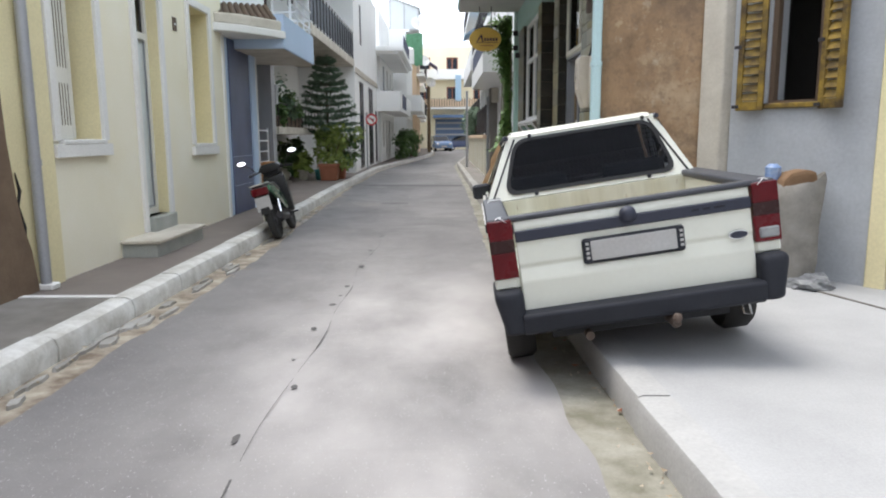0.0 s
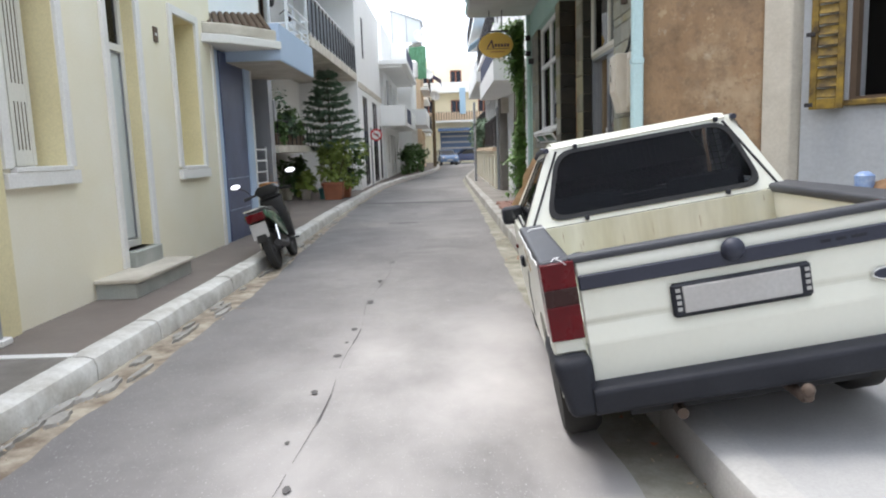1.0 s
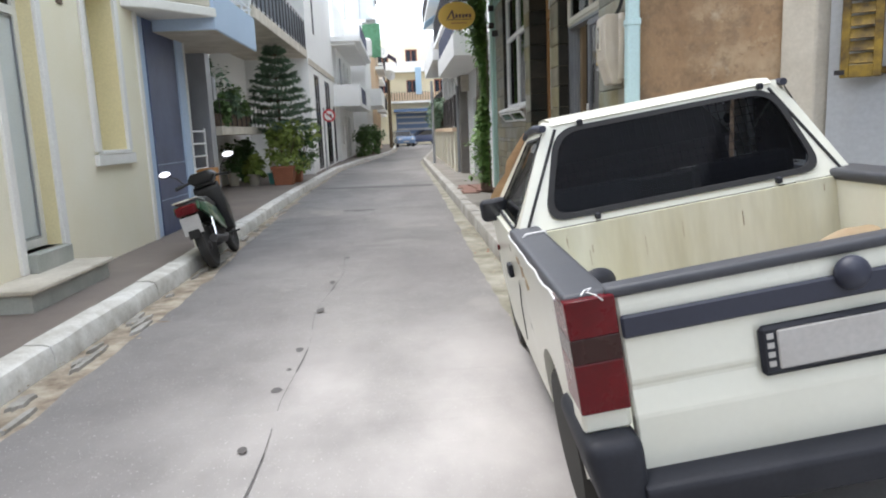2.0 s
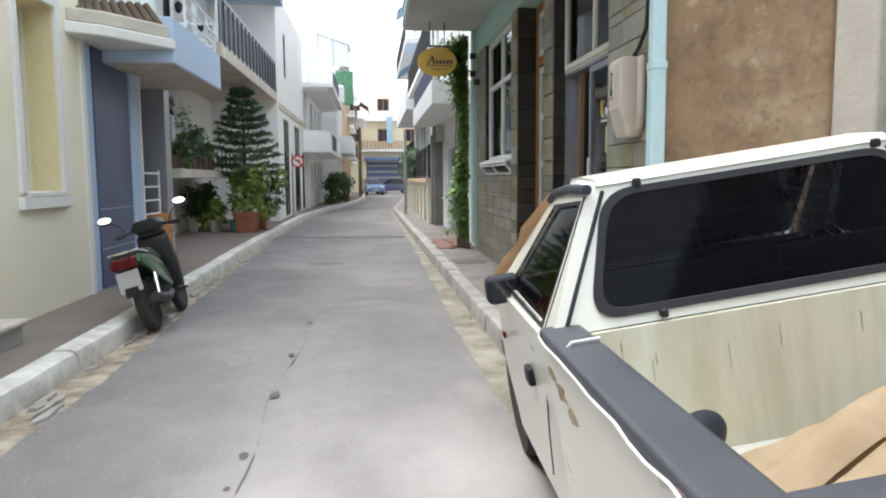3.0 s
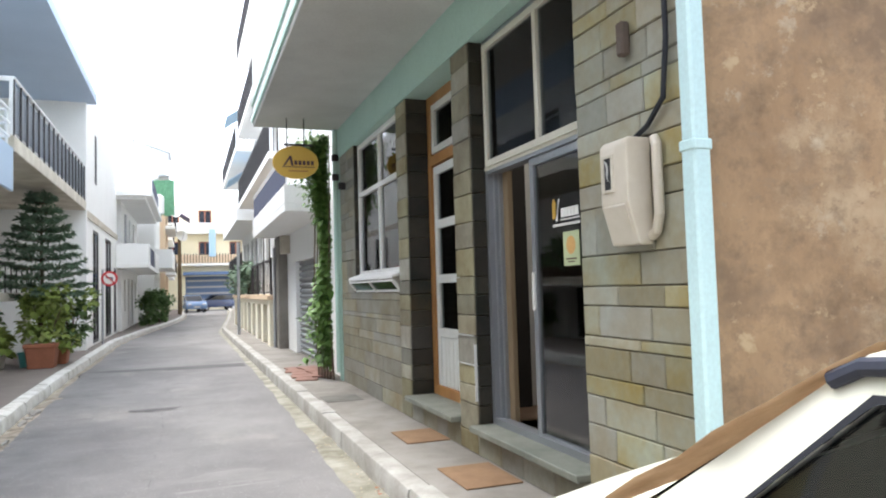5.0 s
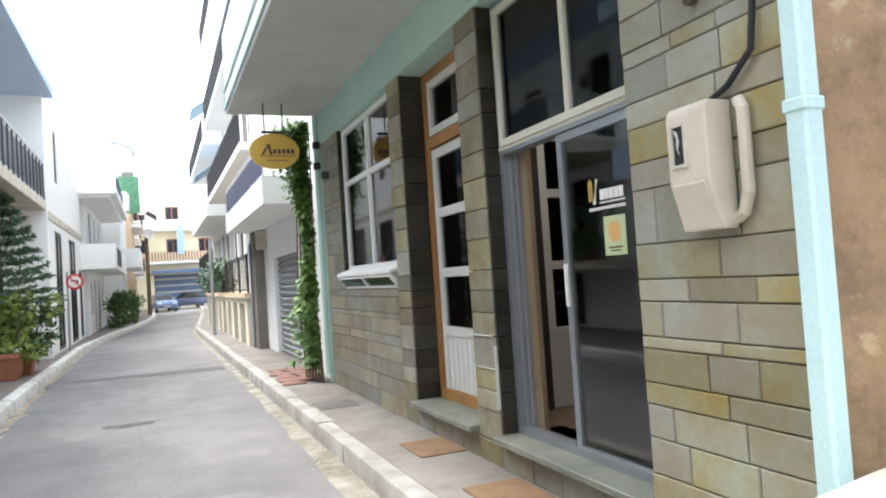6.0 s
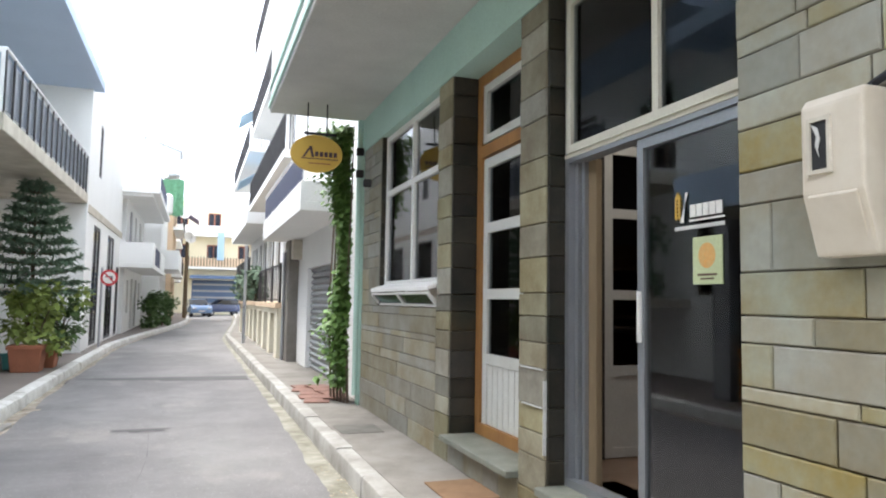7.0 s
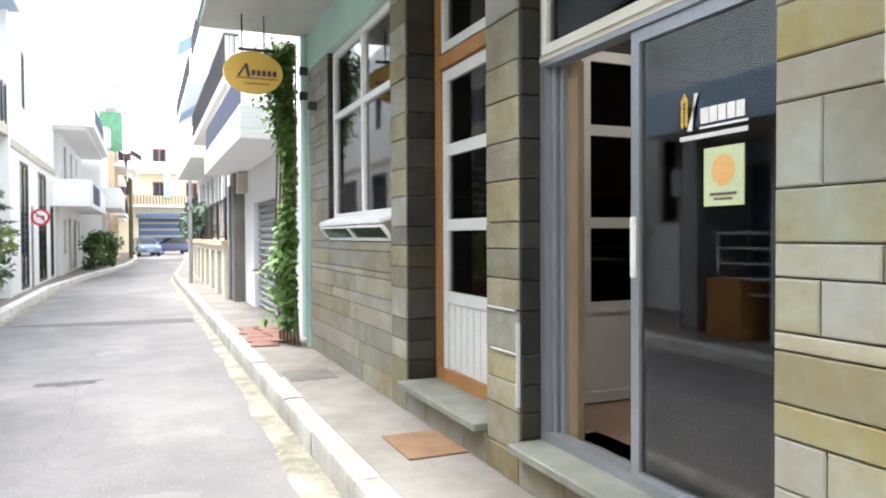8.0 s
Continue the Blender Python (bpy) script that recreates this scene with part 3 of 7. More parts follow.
tagged(part("road_crack", bm, "asphalt_dark"), "dark tar-filled crack along the road", "crack", kind="structure")
bm = bmesh.new()
for y in (1.0, 1.9, 2.6, 3.1, 3.85, 4.6, 4.95, 5.35, 6.4, 7.5, 8.8, 10.0):
    x, r, s = 0.05 + rng.uniform(-0.05, 0.12), rng.uniform(0.014, 0.034), rng.uniform(1.4, 2.8)
    bm.faces.new([bm.verts.new((x + r * math.cos(a) * rng.uniform(0.7, 1.2), y + s * r * math.sin(a) * rng.uniform(0.7, 1.2), 0.0045)) for a in (k * 0.7 for k in range(9))])
tagged(part("tar_spots", bm, "asphalt_dark"), "dark tar and oil spots on the asphalt", "stain", kind="stuff")
# broken cement along the kerbs
for side, line, count in ((1, KERB_L, 46),):
    bm = bmesh.new()
    for k in range(count):
        y = rng.uniform(1.5, 15) if side > 0 else rng.uniform(0.2, 14)
        x, ry, rx = between(line, y) + side * (0.04 + abs(rng.gauss(0, 0.09))), rng.uniform(0.05, 0.28), rng.uniform(0.015, 0.05)
        top, low = [], []
        for j in range(15):
            a = 2 * math.pi * j / 15
            r = rng.uniform(0.6, 1.25)
            top.append(bm.verts.new((x + rx * r * math.cos(a), y + ry * r * math.sin(a), 0.006 + rng.uniform(0, 0.008))))
            low.append(bm.verts.new((x + rx * r * 1.15 * math.cos(a), y + ry * r * 1.1 * math.sin(a), -0.02)))
        bm.faces.new(top)
        for j in range(15):
            bm.faces.new((top[j], top[j - 1], low[j - 1], low[j]))
    tagged(part("broken_cement", bm, "kerb_worn" if side > 0 else "kerb_grey"), "broken pale cement crust in the gutter", "cement crust", kind="stuff")
bm = bmesh.new()
for k in range(26):
    y = rng.uniform(0.3, 9)
    x, s, a = between(KERB_R, y) - abs(rng.gauss(0.02, 0.1)), rng.uniform(0.01, 0.028), rng.uniform(0, 6.3)
    c, d = s * math.cos(a), s * math.sin(a)
    bm.faces.new([bm.verts.new(v) for v in ((x + c, y + d, 0.02), (x - d * 0.6, y + c * 0.6, 0.008), (x - c, y - d, 0.015), (x + d * 0.6, y - c * 0.6, 0.008))])
tagged(part("red_leaves", bm, "terracotta"), "fallen red leaves in the gutter", "leaves", kind="stuff")
# leaves and litter in the gutters
bm = bmesh.new()
for k in range(420):
    left = k % 2 == 0
    y = rng.uniform(1.2, 14) if left else rng.uniform(0.5, 12)
    x = between(KERB_L, y) + abs(rng.gauss(0, 0.13)) if left else between(KERB_R, y) - abs(rng.gauss(0, 0.12))
    s, a, z = rng.uniform(0.006, 0.022), rng.uniform(0, 6.3), 0.006
    c, d = s * math.cos(a), s * math.sin(a)
    bm.faces.new([bm.verts.new(v) for v in ((x + c, y + d, z + rng.uniform(0, 0.012)), (x - d * 0.5, y + c * 0.5, z), (x - c, y - d, z + rng.uniform(0, 0.012)), (x + d * 0.5, y - c * 0.5, z))])
tagged(part("gutter_litter", bm, "dry_leaf"), "dry leaves and crumbs of litter in the gutters", "litter", kind="stuff")

# ---- bakery ----
W = 2.62
bakery = thing("bakery_building", "stone-faced bakery with mint trim and a white balcony", "building")
TOP = 3.56
HOLES = [(7.14, 8.83, 0.4, TOP), (9.22, 10.62, 0.4, TOP), (10.98, 13.15, 1.49, TOP)]
bwall = part("wall", wall("x", W + 0.03, W + 0.33, 6.1, 14.05, 0.0, TOP, HOLES), "joint", bakery, "mortar wall behind stone facing")
part("lintel_band", boxes((W - 0.01, W + 0.33, 6.1, 14.2, TOP, 4.0)), "mint", bakery, "mint painted lintel band")
slab = part("balcony_slab", boxes((1.36, W + 0.33, 6.1, 14.2, 4.0, 4.16), bevel=0.01), "soffit", bakery, "white balcony slab")
part("edge_strip", boxes((1.335, 1.36, 6.1, 14.22, 4.06, 4.12)), "mint", slab, "mint painted edge strip")
part("edge_strip", boxes((1.335, 1.36, 6.1, 14.22, 4.3, 4.34)), "mint", slab, "mint painted edge strip")
part("parapet", boxes((1.36, 1.48, 6.1, 14.2, 4.16, 5.1), (1.48, W, 14.08, 14.2, 4.16, 5.1)), "white_wall", bakery, "white balcony parapet")
part("upper_wall", boxes((W + 0.03, W + 0.33, 6.1, 14.2, 4.16, 9.5)), "mint", bakery)
part("back_wall", boxes((7.0, 7.2, 6.1, 14.25, 0, 9.5)), "white_wall", bakery)
part("side_wall", boxes((W + 0.33, 7.0, 14.05, 14.25, 0, 9.5)), "white_wall", bakery)
part("roof", boxes((W, 7.2, 6.1, 14.25, 9.5, 9.7)), "white_wall", bakery)
part("shop_floor", boxes((W + 0.33, 7.0, 6.3, 14.05, 0.1, 0.42)), "tile_brown", bakery)
part("shop_ceiling", boxes((W + 0.33, 7.0, 6.3, 14.05, 3.6, 3.75)), "white_wall", bakery)
part("party_wall", boxes((W + 0.33, 7.0, 6.1, 6.3, 0, 9.5)), "shop_wall", bakery)
part("shop_back_wall", boxes((5.2, 5.35, 6.3, 14.05, 0.42, 3.6)), "shop_wall", bakery)
part("corner_strip", boxes((W - 0.03, W + 0.33, 14.05, 14.2, 0.1, TOP)), "mint", bakery, "mint painted corner strip")


def block_mesh(a, b, c, d, depth, axis, p, out):
    """One stone: a slab with a chamfered face and slightly uneven corners."""
    bm, g = bmesh.new(), 0.003
    rngb = random.Random(int(a * 1000) + int(c * 977))
    jut = rngb.uniform(0, 0.006)

    def v(q, u, z):
        return bm.verts.new((q, u, z) if axis == "x" else (u, q, z))

    back = [v(p, *q) for q in ((a + g, c + g), (b - g, c + g), (b - g, d - g), (a + g, d - g))]
    rim = [v(p + out * (depth - 0.006 + jut), *q) for q in ((a + g, c + g), (b - g, c + g), (b - g, d - g), (a + g, d - g))]
    e = 0.009
    face = [v(p + out * (depth + jut + rngb.uniform(-0.002, 0.002)), *q) for q in ((a + e, c + e), (b - e, c + e), (b - e, d - e), (a + e, d - e))]
    for k in range(4):
        j = (k + 1) % 4
        bm.faces.new((back[k], back[j], rim[j], rim[k]))
        bm.faces.new((rim[k], rim[j], face[j], face[k]))
    bm.faces.new(face)
    return bm


COURSES = [0.36, 0.545, 0.725, 0.891, 1.0, 1.169, 1.229, 1.403, 1.513, 1.686, 1.958, 2.094, 2.27, 2.4, 2.58, 2.66, 2.83, 3.0, 3.1, 3.27, 3.42]
PIER = [0.34, 0.566, 0.72, 0.889, 1.128, 1.296, 1.464, 1.615, 1.85, 2.067, 2.301, 2.5, 2.765, 2.95, 3.2, 3.4]


def facing(u0, u1, z0, z1, material, axis="x", p=W + 0.03, out=-1, depth=0.03, mean=0.36, seed=1, courses=COURSES):
    """Coursed stone slabs over a stretch of wall, broken at the courses."""
    r = random.Random(seed)
    zs = [z0] + [c for c in courses if z0 + 0.04 < c < z1 - 0.04] + [z1]
    for c, d in zip(zs, zs[1:]):
        u, cuts = u0, [u0]
        while u1 - u > mean * 1.5:
            u += mean * r.uniform(0.7, 1.35)
            if u1 - u > mean * 0.4:
                cuts.append(u)
        cuts.append(u1)
        for a, b in zip(cuts, cuts[1:]):
            part("stone_block", block_mesh(a, b, c, d, depth, axis, p, out), material, bwall)


facing(6.1, 7.14, 0.17, TOP, "stone", seed=1, mean=0.4)
facing(8.83, 9.22, 0.17, TOP, "stone_brown", seed=2, mean=0.6, courses=PIER)
facing(10.62, 10.98, 0.17, TOP, "stone_brown", seed=3, mean=0.6, courses=PIER)
facing(10.98, 14.05, 0.17, 1.49, "stone_grey", seed=4, mean=1.0)
facing(13.15, 14.05, 1.49, TOP, "stone_grey", seed=5, mean=0.45)
facing(7.14, 8.83, 0.17, 0.37, "stone_grey", seed=6)
facing(9.22, 10.62, 0.17, 0.37, "stone_grey", seed=7)
# returns into the recesses: dark stone with their shade put into its colour
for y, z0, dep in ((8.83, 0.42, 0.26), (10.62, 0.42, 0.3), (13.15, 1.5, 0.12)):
    facing(W + 0.005, W + dep, z0, TOP, "stone_dark_shaded", "y", y, -1, 0.02, 0.5, seed=int(y), courses=PIER)
part("threshold", boxes((W - 0.09, W + 0.5, 9.22, 10.595, 0.372, 0.42), bevel=0.006), "slate_sill", bakery, "grey stone door sill")
part("threshold", boxes((W - 0.09, W + 0.5, 7.14, 8.805, 0.372, 0.42), bevel=0.006), "slate_sill", bakery, "grey stone door sill")
# sliding door with its transom light
sd = part("door_frame", frame_bars("x", 2.74, 2.83, 7.14, 8.8, 0.42, TOP, 0.05, (), (2.47,)), "alu", bakery, "aluminium sliding door frame")
part("transom_frame", frame_bars("x", 2.72, 2.78, 7.19, 8.75, 2.5, TOP - 0.05, 0.05, (7.83,)), "frame_cream", sd, "white transom frame")
part("transom_pane", boxes((2.745, 2.751, 7.2, 8.74, 2.51, TOP - 0.06)), "transom_glass", sd)
part("wood_rail", boxes((2.735, 2.8, 7.14, 8.8, 2.475, 2.5)), "frame_cream", sd, "wooden rail under transom")
leaf_a = part("sliding_leaf", frame_bars("x", 2.755, 2.795, 7.15, 8.04, 0.43, 2.44, 0.055), "alu", bakery, "grey aluminium sliding leaf")
part("pane", boxes((2.772, 2.778, 7.2, 7.99, 0.48, 2.39)), "glass", leaf_a)
part("handle", boxes((2.735, 2.757, 8.0, 8.025, 1.35, 1.62), bevel=0.005), "white", leaf_a, "white plastic handle")
part("fixed_leaf", frame_bars("x", 2.8, 2.83, 7.18, 7.96, 0.43, 2.44, 0.05), "alu", bakery)
for y in (8.7, 8.745, 8.79):
    part("track_post", boxes((2.76 + (8.79 - y) * 0.5, 2.81 + (8.79 - y) * 0.5, y - 0.03, y, 0.42, 2.45)), "alu", bakery)
part("door_post", boxes((2.835, 2.88, 8.585, 8.69, 0.42, 2.45), bevel=0.004), "wood_pale", bakery, "worn pale wooden post")
# shapes on the glass
bm = bmesh.new()
for k in range(7):
    z = 1.985 + k * 0.018
    for s in (-1, 1) if k < 6 else (0,):
        lathe([(0.001, -0.016), (0.008, 0), (0.001, 0.018)], 6, (2.766, 7.715 + s * 0.012, z), bm)
part("wheat_emblem", bm, "yellow_sign", leaf_a, "yellow wheat ear emblem")
part("letter_bar", prism([(7.70, 1.955), (7.64, 2.1), (7.66, 2.1), (7.672, 1.955)], "x", 2.766, 2.77), "white", leaf_a)
for a, b in ((7.585, 7.625), (7.54, 7.578), (7.495, 7.533), (7.45, 7.488), (7.405, 7.443)):
    part("letter_bar", boxes((2.766, 2.77, a, b, 1.975, 2.035)), "white", leaf_a, "plain white bar for lettering")
part("letter_line", boxes((2.766, 2.77, 7.39, 7.63, 1.955, 1.963)), "white", leaf_a)
part("letter_line", boxes((2.766, 2.77, 7.39, 7.74, 1.918, 1.936)), "white_soft", leaf_a, "white line of fine lettering")
pst = part("poster", boxes((2.765, 2.77, 7.405, 7.605, 1.65, 1.875)), "poster", leaf_a, "pale yellow poster with an orange disc")
bm = bmesh.new()
bm.faces.new([bm.verts.new((2.763, 7.505 + 0.058 * math.cos(a), 1.785 + 0.06 * math.sin(a))) for a in (2 * math.pi * k / 24 for k in range(24))])
part("poster_disc", bm, "orange", pst)
part("poster_line", boxes((2.762, 2.765, 7.44, 7.57, 1.69, 1.7), (2.762, 2.765, 7.46, 7.55, 1.672, 1.68)), "bark", pst)
# glazed white door with wooden frame
D2 = 2.9
wf = part("door_frame", frame_bars("x", D2 - 0.04, D2 + 0.07, 9.22, 10.6, 0.42, TOP, 0.1, (), (2.87,)), "wood", bakery, "orange varnished wooden door frame")
wd = part("door", frame_bars("x", D2 - 0.02, D2 + 0.03, 9.33, 10.49, 0.43, 2.8, 0.085, (), (1.07, 1.62, 2.19)), "door_white", bakery, "white painted glazed door")
part("panel", boxes((D2 - 0.005, D2 + 0.02, 9.41, 10.41, 0.51, 1.03)), "door_white", wd)
for k in range(9):
    part("panel_batten", boxes((D2 - 0.012, D2 - 0.004, 9.43 + k * 0.108, 9.525 + k * 0.108, 0.52, 1.02), bevel=0.003), "door_white", wd)
part("pane", boxes((D2 + 0.003, D2 + 0.008, 9.41, 10.41, 1.1, 2.72)), "transom_glass", wd)
part("handle", tube([(D2 - 0.02, 9.4, 1.25), (D2 - 0.07, 9.4, 1.25), (D2 - 0.07, 9.5, 1.25)], 0.012), "iron", wd, "dark metal lever handle")
part("transom_frame", frame_bars("x", D2 - 0.03, D2 + 0.03, 9.33, 10.49, 2.94, TOP - 0.1, 0.07), "door_white", wf, "white transom frame")
part("transom_pane", boxes((D2 + 0.003, D2 + 0.008, 9.4, 10.42, 3.0, TOP - 0.16)), "transom_glass", wf)
# window
wn1 = part("window", frame_bars("x", 2.68, 2.75, 10.99, 13.12, 1.72, TOP - 0.02, 0.06, (12.0,), (2.84,)), "white", bakery, "white framed shop window")
part("pane", boxes((2.712, 2.718, 11.04, 13.08, 1.77, TOP - 0.06)), "glass", wn1)
part("sill", prism([(2.69, 1.745), (2.53, 1.69), (2.53, 1.645), (2.69, 1.7)], "y", 10.985, 13.2, 0.008), "white", wn1, "tilted white painted sill")
hop = part("hopper_light", boxes((2.54, 2.57, 10.99, 13.19, 1.615, 1.64), (2.63, 2.66, 10.99, 13.19, 1.495, 1.525), bevel=0.005), "white", wn1, "tilted white hopper light")
for y in (10.99, 12.06, 13.15):
    part("hopper_bar", prism([(2.54, 1.615), (2.57, 1.625), (2.66, 1.51), (2.64, 1.49)], "y", y, y + 0.04), "white", hop)
part("hopper_pane", prism([(2.556, 1.62), (2.56, 1.624), (2.65, 1.514), (2.646, 1.51)], "y", 11.02, 13.16), "car_black_glass", hop)
for k in range(4):
    part("blind_slat", boxes((2.9, 2.906, 11.1, 11.85, 2.3 + k * 0.1, 2.36 + k * 0.1)), "white", wn1)
# shop inside
part("partition_door", frame_bars("y", 9.35, 9.4, 3.38, 4.5, 0.43, 2.75, 0.07, (), (1.06, 1.62, 2.23)), "white_soft", bakery, "white glazed inner door")
part("partition_panel", boxes((3.45, 4.43, 9.365, 9.385, 0.5, 1.03)), "white_soft", bakery)
# near-black filling keeps the gap beside and above the inner door dark
part("dark_gap_fill", boxes((2.96, 3.38, 9.35, 9.4, 0.42, 3.6), (3.38, 4.5, 9.36, 9.39, 2.75, 3.6)), "dark", bakery)
part("partition_pane", boxes((3.45, 4.43, 9.372, 9.377, 1.09, 2.68)), "car_glass", bakery)
shelf = thing("shop_shelf", "wooden bread shelf against the shop wall", "shelf")
for z in (0.9, 1.4, 1.9):
    part("board", boxes((4.7, 5.19, 7.2, 11.5, z, z + 0.03)), "wood", shelf)
for y in (7.2, 9.3, 11.47):
    part("upright", boxes((4.75, 5.18, y, y + 0.03, 0.43, 2.2)), "wood", shelf)
counter = thing("shop_counter", "wooden bakery counter with slatted front", "counter")
part("body", boxes((3.9, 4.4, 6.6, 8.6, 0.43, 1.3), bevel=0.01), "wood", counter)
part("top", boxes((3.85, 4.45, 6.55, 8.65, 1.302, 1.34), bevel=0.008), "white", counter)
# hanging oval sign
sg = thing("hanging_sign", "oval ochre yellow hanging shop sign with dark bars", "sign")
S, SZ, SX = 13.5, 3.36, 1.88


def oval(rx, rz, y0, y1, n=40):
    return prism([(SX + rx * math.cos(2 * math.pi * k / n), SZ + rz * math.sin(2 * math.pi * k / n)) for k in range(n)], "y", y0, y1, 0.005)


bd = part("board", oval(0.325, 0.235, S, S + 0.05), "yellow_sign", sg, "ochre yellow oval board")
part("letter_bar", prism([(1.70, 3.31), (1.73, 3.31), (1.815, 3.45), (1.79, 3.45)], "y", S - 0.006, S), "indigo", bd)
part("letter_bar", prism([(1.78, 3.45), (1.815, 3.45), (1.845, 3.31), (1.815, 3.31)], "y", S - 0.009, S - 0.004), "indigo", bd)
for k in range(5):
    part("letter_bar", boxes((1.857 + k * 0.058, 1.898 + k * 0.058, S - 0.006, S, 3.325, 3.385)), "indigo", bd, "plain dark bar for lettering")
part("letter_line", boxes((1.69, 2.14, S - 0.006, S, 3.29, 3.3)), "indigo", bd)
part("letter_line", boxes((1.78, 2.05, S - 0.006, S, 3.23, 3.243)), "terracotta", bd)
for x in (1.76, 2.0):
    part("rod", tube([(x, S + 0.025, 3.54), (x, S + 0.025, 4.0)], 0.009), "iron", sg)
part("bracket", boxes((1.72, 2.12, S + 0.01, S + 0.04, 3.60, 3.63)), "iron", sg)
# pale mortar runs on the pier
for span in ((W - 0.014, W + 0.01, 8.828, 8.838, 0.6, 1.06), (W - 0.016, W - 0.004, 8.85, 9.16, 1.123, 1.133), (W - 0.016, W - 0.004, 8.85, 9.14, 0.884, 0.893)):
    part("mortar_run", boxes(span), "white_soft", bwall, "white mortar run")
# only the tube at 11.3 is real; the 7.6 one is added light
for y in (7.6, 11.3):
    tl = thing("tube_light", "lit fluorescent tube on the shop ceiling, the one near the door added", "ceiling light", "shop lights")
    part("housing", boxes((3.55, 3.65, y, y + 1.2, 3.54, 3.6), bevel=0.006), "white", tl)
    part("tube", tube([(3.6, y + 0.03, 3.51), (3.6, y + 1.17, 3.51)], 0.016, 10), "lit_tube", tl)
    lamp_ = new("tube_lamp", bpy.data.lights.new("tube_lamp", "AREA"))
    lamp_.data.shape, lamp_.data.size, lamp_.data.size_y, lamp_.data.energy, lamp_.data.color = "RECTANGLE", 0.1, 1.1, 3.5, (1.0, 0.93, 0.82)
    lamp_.location = (3.6, y + 0.6, 3.48)
# meter box and cable
mb = thing("meter_box", "dirty cream plastic electricity meter box on the stone wall", "meter box")
part("case", prism([(2.47, 2.23), (2.49, 2.26), (2.615, 2.26), (2.615, 1.72), (2.53, 1.72), (2.47, 1.93)], "y", 6.435, 6.675, 0.012, 2), "box_cream", mb)
part("window_rim", frame_bars("x", 2.458, 2.472, 6.548, 6.64, 1.995, 2.185, 0.013), "white_old", mb, "pale window rim")
part("window", boxes((2.466, 2.4705, 6.561, 6.627, 2.008, 2.172)), "inner_dark", mb, "broken dark meter window")
part("shard", prism([(6.604, 2.12), (6.624, 2.165), (6.6, 2.15), (6.59, 2.11), (6.6, 2.075), (6.594, 2.05), (6.61, 2.09)], "x", 2.462, 2.465), "white_soft", mb, "pale glass shard")
part("lower_door", prism([(2.465, 1.92), (2.475, 1.93), (2.535, 1.745), (2.525, 1.74)], "y", 6.46, 6.65, 0.003), "box_cream", mb)
part("conduit", tube([(2.59, 6.37, 2.24), (2.58, 6.34, 2.2), (2.58, 6.34, 1.86), (2.59, 6.38, 1.78), (2.6, 6.43, 1.76)], 0.026, 10), "box_cream", mb, "cream plastic conduit")
part("cable", tube([(2.6, 6.58, 2.26), (2.59, 6.42, 2.31), (2.585, 6.28, 2.42), (2.585, 6.24, 2.7), (2.585, 6.24, 3.5), (2.58, 6.24, 3.99)], 0.014, 8), "rubber", mb, "black cable")
cl = thing("cable_clamp", "rusty cable clamp on the stone wall", "clamp")
part("clamp", boxes((2.56, 2.615, 6.56, 6.62, 2.72, 2.9), bevel=0.01), "iron_rust", cl)
dp = thing("downpipe", "pale blue green square downpipe on the corner", "downpipe")
part("pipe", boxes((2.52, 2.615, 6.0, 6.095, 0.72, 2.16), bevel=0.012), "pipe_mint", dp)
part("pipe", boxes((2.523, 2.612, 6.003, 6.093, 2.15, 9.4), bevel=0.012), "pipe_mint", dp)
part("collar", boxes((2.514, 2.618, 5.994, 6.098, 2.11, 2.16), bevel=0.006), "pipe_mint", dp)
part("outlet", prism([(5.98, 0.73), (6.1, 0.73), (6.04, 0.56), (5.93, 0.6)], "x", 2.522, 2.613, 0.01), "pipe_mint", dp)
dp2 = thing("downpipe", "thin mint downpipe beside the climbing vine", "downpipe")
part("pipe", tube([(2.56, 14.1, 0.3), (2.56, 14.1, 3.99)], 0.04, 12), "mint", dp2)
for n, (y, z) in enumerate(((14.06, 3.5), (14.06, 3.2), (13.6, 3.0))):
    wl_ = thing("wall_bracket", "small dark wall bracket on the facade", "bracket", "wall brackets")
    part("bracket", boxes((2.5, 2.6, y - 0.03, y + 0.03, z, z + 0.1), bevel=0.01), "iron", wl_)
# mats
for n, (x0, x1, y0, y1, m) in enumerate(((2.21, 2.61, 9.46, 10.0, "mat_brown"), (2.16, 2.58, 7.95, 8.55, "mat_brown"), (2.0, 2.45, 12.1, 12.6, "pave_dark"))):
    if m == "mat_brown":
        d = thing("door_mat", "flat brown bristle door mat on the pavement", "mat", "door mats")
        part("mat", boxes((x0, x1, y0, y1, 0.174, 0.186), bevel=0.004), m, d)
    else:
        setting("drain_cover", boxes((x0, x1, y0, y1, 0.1, 0.178)), m, "dark stone cover in the pavement", "cover")
brd = random.Random(4)
for k in range(9):
    d = thing("clay_slab", "reddish clay slab lying on the pavement", "slab", "clay slabs", at=pose(2.16 + 0.26 * (k % 2) + brd.uniform(-0.05, 0.05), 14.5 + 0.2 * k, 0.174 + 0.02 * (k % 2), 0, 0, brd.uniform(-14, 14)))
    part("slab", boxes((-0.17, 0.17, -0.18, 0.18, 0, 0.019), bevel=0.004), "clay", d)

